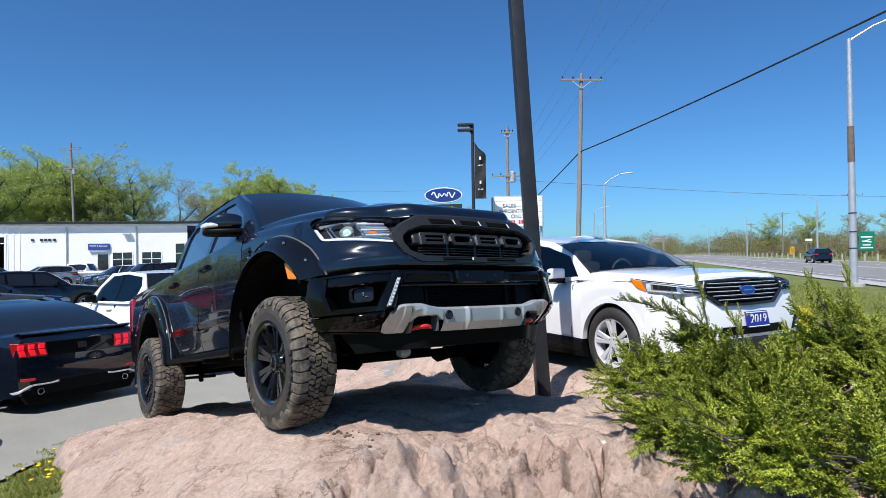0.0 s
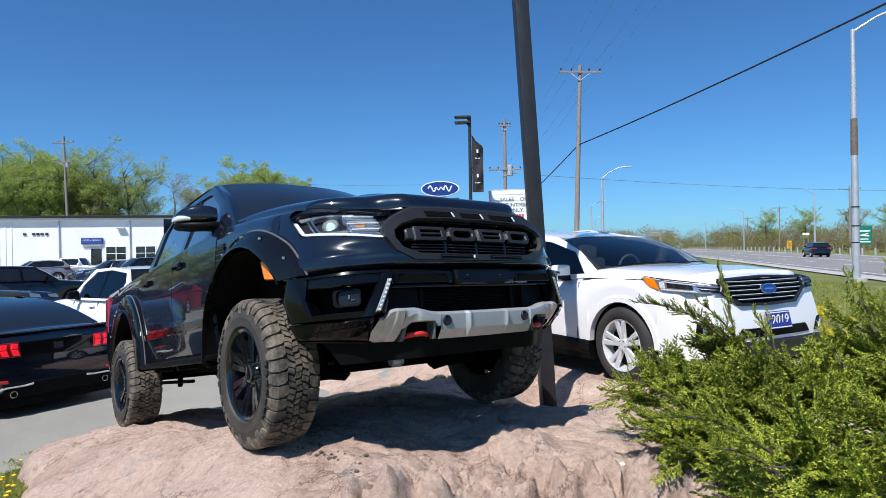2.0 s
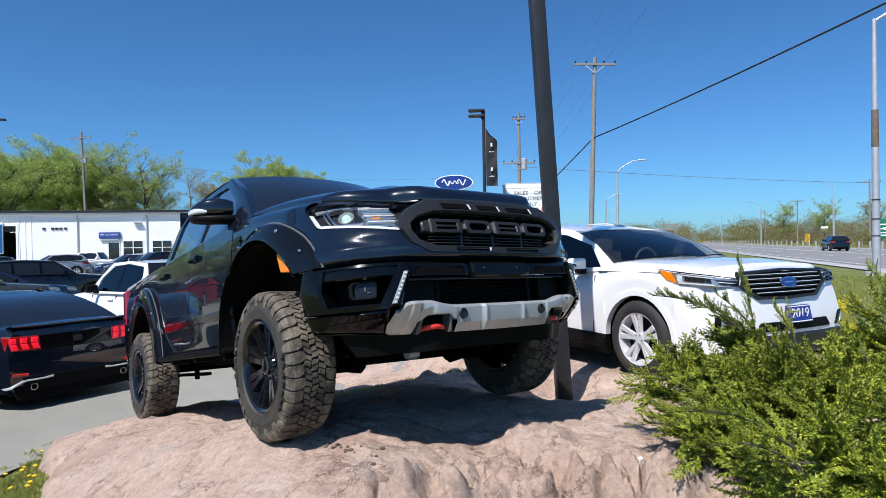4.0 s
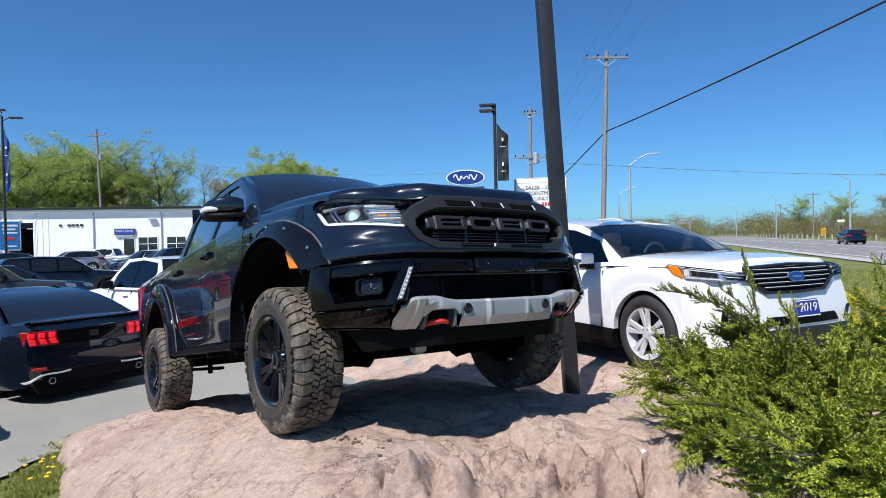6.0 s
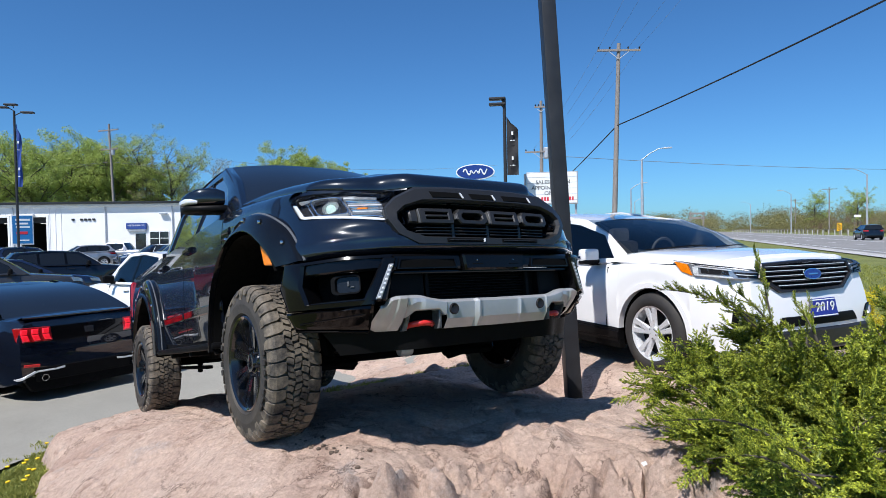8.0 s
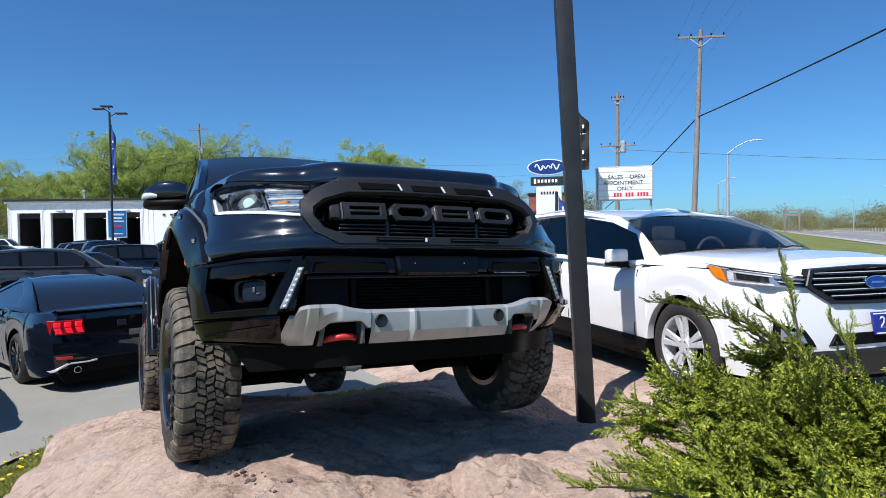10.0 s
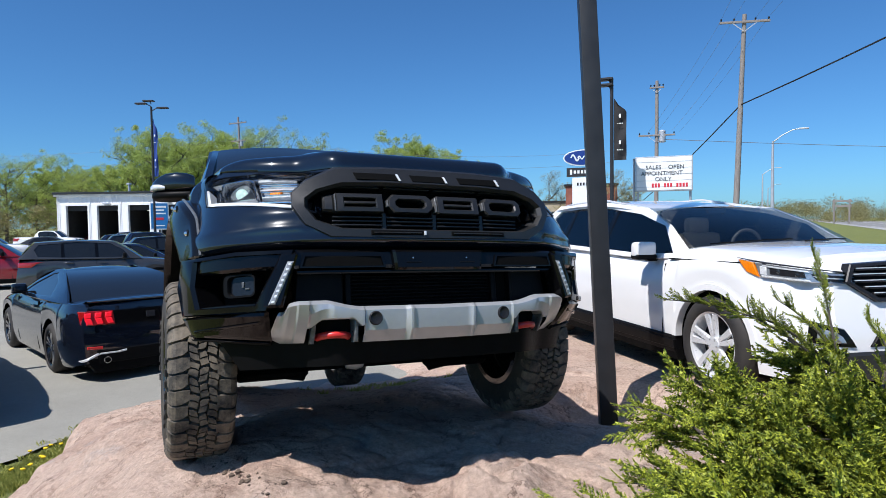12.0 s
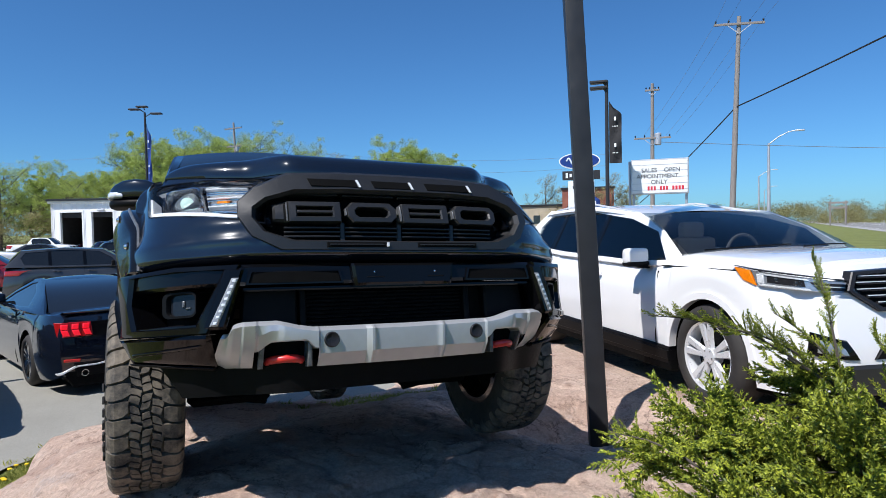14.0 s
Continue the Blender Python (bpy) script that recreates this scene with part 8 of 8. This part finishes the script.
def scrub_belt(name, s0, s1, d0, d1, n, hmax, material, seed, label):
    rnd = random.Random(seed)
    cs, rs = [], []
    for _ in range(n):
        c = by_road(rnd.uniform(s0, s1), rnd.uniform(d0, d1))
        h = hmax * rnd.uniform(.35, 1)
        for k in range(5):
            cs.append((c.x + rnd.uniform(-1.3, 1.3), c.y + rnd.uniform(-1.3, 1.3), h * rnd.uniform(.15, .9)))
            rs.append(h * rnd.uniform(.22, .42))
    me = leaf_cloud(cs, [r * .85 for r in rs], 420, .062, seed)
    me.materials.append(M[material])
    return tagged(new(name, me), label, "scrub", kind="stuff")


scrub_belt("roadside_scrub", 40, 330, 35, 44, 130, 3.2, "scrub", 1, "olive spring scrub along the far verge")
scrub_belt("brown_bank", 45, 260, 46, 62, 120, 5.2, "brown_scrub", 2, "brown leafless scrub on the bank beyond the highway")
rnd = random.Random(9)
cs, rs = [], []
for _ in range(170):
    az, dist = radians(rnd.uniform(12, 75)), rnd.uniform(96, 112)
    for k in range(4):
        cs.append((-math.sin(az) * dist + rnd.uniform(-2, 2), math.cos(az) * dist + rnd.uniform(-2, 2), rnd.uniform(0, 5.5)))
        rs.append(rnd.uniform(1.0, 2.2))
me = leaf_cloud(cs, rs, 210, .13, 4)
me.materials.append(M["scrub"])
tagged(new("wood_understorey", me), "dense olive undergrowth of the wood behind the building", "undergrowth", kind="stuff")
cs, rs = [], []
for _ in range(260):
    az, dist = radians(rnd.uniform(-32, 12)), rnd.uniform(260, 420)
    cs.append((-math.sin(az) * dist, math.cos(az) * dist, rnd.uniform(1, 7)))
    rs.append(rnd.uniform(3, 6))
me = leaf_cloud(cs, rs, 620, .27, 6)
me.materials.append(M["scrub"])
tagged(new("far_woods", me), "low far line of olive woods on the horizon", "woods", kind="stuff")


# ---------------------------------------------------------------- the juniper beside the rock
def frond_template(seed):
    """One flat feathery frond along +x: a stem with alternate side shoots clothed in tiny pointed scale leaves."""
    rng = np.random.default_rng(seed)
    tris = []
    def scale_leaf(p, d, s):
        side = np.cross(d, rng.normal(size=3))
        side /= np.linalg.norm(side) + 1e-9
        tris.append([p - side * s * .30, p + side * s * .30, p + d * s])
    for k in range(22):
        t = k / 21
        base = np.array([.24 * t, .012 * math.sin(5 * t + seed), .05 * t * t])
        sgn = 1 if k % 2 else -1
        ln = (.082 - .055 * t) * rng.uniform(.6, 1.2)
        ax = np.array([.85, sgn * rng.uniform(.45, .8), rng.uniform(-.2, .35)])
        ax /= np.linalg.norm(ax)
        m = max(4, int(ln / .0052))
        for j in range(m):
            for q in (-1, 1):
                dd = ax + np.array([0, q * .45, 0]) + rng.normal(size=3) * .35
                scale_leaf(base + ax * ln * j / m + rng.normal(size=3) * .0015, dd / np.linalg.norm(dd), .0155 * rng.uniform(.7, 1.25))
    return np.array(tris)


FRONDS = [frond_template(s) for s in range(6)]


def turned(ax, rng, up=1.2):
    """A frame along ax whose flat side looks mostly upwards."""
    ax = ax / np.linalg.norm(ax)
    w = np.array([0, 0, up]) + rng.normal(size=3) * .5
    u = np.cross(w, ax)
    u /= np.linalg.norm(u)
    return np.stack([ax, u, np.cross(ax, u)], 1)


def foliage_mesh(name, pieces, parent):
    V = np.concatenate(pieces).reshape(-1, 3)
    me = bpy.data.meshes.new(name)
    me.from_pydata(V.tolist(), [], np.arange(len(V)).reshape(-1, 3).tolist())
    me.materials.append(M["juniper"])
    f = new(name, me)
    f.parent = parent
    tagged(f, kind="stuff")


def juniper(name, lobes, leaders, seed, label):
    """Lobes: middle and half sizes, each clothed in tufts of fronds with gaps between them; leaders: arching shoots out of the top."""
    rng = np.random.default_rng(seed)
    rnd = random.Random(seed)
    ob = tagged(new(name), label, "shrub")
    out = []
    stems = bmesh.new()
    for li, (c, h) in enumerate(lobes):
        c, h = np.array(c), np.array(h)
        area = 2 * math.pi * ((h[0] * h[1]) ** 1.6 / 3 + (h[0] * h[2]) ** 1.6 / 3 + (h[1] * h[2]) ** 1.6 / 3) ** (1 / 1.6) * 1.2
        for _ in range(int(area * (40 if li < 5 or li == 10 else 24))):
            d = rng.normal(size=3)
            d[2] = abs(d[2]) - .30
            d /= np.linalg.norm(d)
            tip = c + d * h * (.90 + .62 * noise.noise(Vector(d * 3.0 + c * 3)) + rng.uniform(-.06, .10))
            out_d = d * [1, 1, .5] + np.array([-.30, -.20, .10]) + rng.normal(size=3) * .20
            out_d /= np.linalg.norm(out_d)
            root = tip - out_d * rng.uniform(.20, .30)
            tube(stems, [Vector(root - out_d * .12), Vector(root), Vector(tip - out_d * .08)], [.005, .004, .002], 4, False)
            for k in range(rng.integers(5, 8)):
                ax = out_d + rng.normal(size=3) * .34
                R3 = turned(ax, rng)
                out.append(FRONDS[rng.integers(6)] @ R3.T * rng.uniform(.65, 1.05) + root + out_d * rng.uniform(0, .10) + rng.normal(size=3) * .02)
    foliage_mesh("foliage", out, ob)
    root = Vector((lobes[2][0][0], lobes[2][0][1], .25))
    for (c, h) in lobes:
        for k in range(3):
            e = Vector(c) + Vector((rnd.uniform(-.6, .6) * h[0], rnd.uniform(-.6, .6) * h[1], rnd.uniform(-.2, .5) * h[2]))
            tube(stems, [root, root.lerp(e, .5) + Vector((0, 0, .05)), e], [.016, .011, .004], 6)
    tagged(part("twig_mass", stems, "bark", ob), kind="stuff")
    out = []
    bm = bmesh.new()
    for p0, p1, full in leaders:
        a, b = np.array(p0), np.array(p1)
        ln = np.linalg.norm(b - a)
        at = lambda t: a + (b - a) * t + np.array([0, 0, .10 * ln * math.sin(math.pi * t)])
        tube(bm, [Vector(at(t)) for t in np.linspace(0, 1.06, 7)], [.007 - .0009 * k for k in range(7)], 5)
        d = (b - a) / ln
        for t in np.linspace(.05, 1, max(4, int(ln * 34 * full))):
            ax = d + rng.normal(size=3) * (.55 * (1 - .5 * t))
            out.append(FRONDS[rng.integers(6)] @ turned(ax, rng).T * (.66 - .32 * t) * rng.uniform(.7, 1.0) + at(t))
    foliage_mesh("leader_foliage", out, ob)
    tagged(part("leader_growth", bm, "bark", ob), kind="stuff")
    return ob


LOBES = [((.90, 4.37, .77), (.27, .28, .22)), ((.98, 3.95, .58), (.32, .36, .24)), ((1.35, 4.20, .66), (.42, .45, .29)), ((1.72, 4.35, .68), (.42, .42, .32)), ((2.18, 4.35, .82), (.42, .46, .40)),
         ((1.32, 3.60, .55), (.45, .42, .32)), ((1.80, 3.50, .56), (.48, .48, .38)), ((1.05, 3.10, .60), (.32, .28, .26)), ((1.52, 2.98, .58), (.44, .38, .36)), ((2.30, 3.70, .68), (.50, .55, .44)), ((1.30, 4.66, .88), (.20, .18, .18))]
LEADERS = [((1.45, 4.70, .90), (.74, 4.30, 1.28), 1.3), ((1.42, 4.72, .95), (.95, 4.45, 1.22), 1.2), ((1.46, 4.75, .85), (1.36, 4.81, 1.45), .8), ((1.50, 4.75, .9), (1.20, 4.70, 1.24), 1.1), ((1.62, 4.75, .85), (1.70, 4.90, 1.14), .8), ((1.68, 4.7, .9), (1.56, 4.75, 1.16), 1.0),
           ((1.0, 3.10, .78), (.50, 2.90, .97), 1.3), ((1.0, 3.05, .72), (.62, 2.86, .86), 1.2), ((.95, 4.1, .72), (.58, 4.22, .84), 1.0), ((.9, 3.8, .6), (.55, 3.95, .62), 1.0), ((1.9, 4.3, .85), (1.85, 4.5, 1.08), 1.1), ((2.05, 4.3, 1.1), (2.0, 4.5, 1.42), 1.1), ((2.25, 4.4, 1.1), (2.3, 4.6, 1.46), 1.1)]
juniper("juniper_bush", LOBES, LEADERS, 2, "bright green spreading juniper bush beside the rock")


rnd = random.Random(31)
cs = [(4.14 + rnd.uniform(-.22, .30), 9.6 + rnd.uniform(-.4, .4), .22 + rnd.uniform(0, .50)) for _ in range(30)]
me = leaf_cloud(cs, [rnd.uniform(.09, .18) for _ in cs], 110, .020, 8)
me.materials.append(M["yellow_flower"])
yb = tagged(new("yellow_shrub"), "low shrub covered in yellow spring flowers on the verge", "shrub")
o = new("blossom", me)
o.parent = yb
tagged(o, kind="stuff")
bm = bmesh.new()
for c in cs[:14]:
    tube(bm, [(4.18, 9.6, -.02), Vector((4.18, 9.6, -.02)).lerp(Vector(c), .5) + Vector((0, 0, .08)), c], [.012, .008, .004], 5)
part("stems", bm, "bark", yb)


# ---------------------------------------------------------------- grass and weeds
def tufts(name, spots, per, height, seed, label):
    rng = np.random.default_rng(seed)
    P = np.repeat(np.array(spots), per, axis=0)
    P[:, :2] += rng.normal(size=(len(P), 2)) * .035
    a = rng.random(len(P)) * 2 * math.pi
    lean = rng.normal(size=(len(P), 2)) * .45
    h = height * (.4 + .9 * rng.random(len(P)))
    w = np.stack([np.cos(a), np.sin(a), 0 * a], 1) * .0055
    tip = P + np.stack([lean[:, 0] * h, lean[:, 1] * h, h], 1)
    mid = P + np.stack([lean[:, 0] * h * .35, lean[:, 1] * h * .35, h * .6], 1)
    V = np.stack([P - w, P + w, mid + w * .8, tip, mid - w * .8], 1).reshape(-1, 3)
    me = bpy.data.meshes.new(name)
    me.from_pydata(V.tolist(), [], np.arange(len(V)).reshape(-1, 5).tolist())
    me.materials.append(M["blade"])
    return tagged(new(name, me), label, "grass", kind="stuff")


rnd = random.Random(17)
spots = []
for _ in range(520):
    t = rnd.random()
    x, y = -3.75 - .75 * t + rnd.gauss(0, .16), 4.3 + 2.0 * t + rnd.gauss(0, .16)
    spots.append((x, y, land(x, y) - .01))
for _ in range(260):
    x, y = rnd.gauss(-1.35, .38), rnd.gauss(7.35, .25)
    spots.append((x, y, max(rock_height(x, y), land(x, y)) - .01))
tufts("grass_tufts", spots, 30, .045, 3, "small green grass tufts along the rock's edge")
spots = []
for _ in range(5200):
    x = rnd.uniform(2.0, 13)
    y = rnd.uniform(5.5, 30)
    if by_road(0, 0).length == 0 and Vector((x, y, 0)).dot(ROAD_OUT) < 10.4 and not (x < 5.2 and y < 11):
        spots.append((x, y, land(x, y) - .03))
tufts("verge_grass", spots, 9, .12, 5, "rough spring grass of the verge before the highway")
for k in range(26):
    if k < 15:
        t = rnd.random()
        x, y = -3.75 - .75 * t + rnd.gauss(0, .18), 4.3 + 2.0 * t + rnd.gauss(0, .15)
    else:
        x, y = rnd.uniform(2.6, 6), rnd.uniform(5.2, 9)
    d = thing("dandelion", pose(x, y, land(x, y), rnd.uniform(-12, 12), 0, rnd.uniform(0, 360)), "yellow dandelion flower on a thin stalk", "flower", "dandelions")
    bm = bmesh.new()
    tube(bm, [(0, 0, 0), (0, .004, .09)], .002, 5)
    part("stalk", bm, "blade", d)
    bm = bmesh.new()
    lathe(bm, [(.085, .004), (.09, .016), (.098, .018), (.103, .006)], 10, pose(0, 0, 0, 0, -90, 0))
    part("flower_head", bm, "dandelion", d)
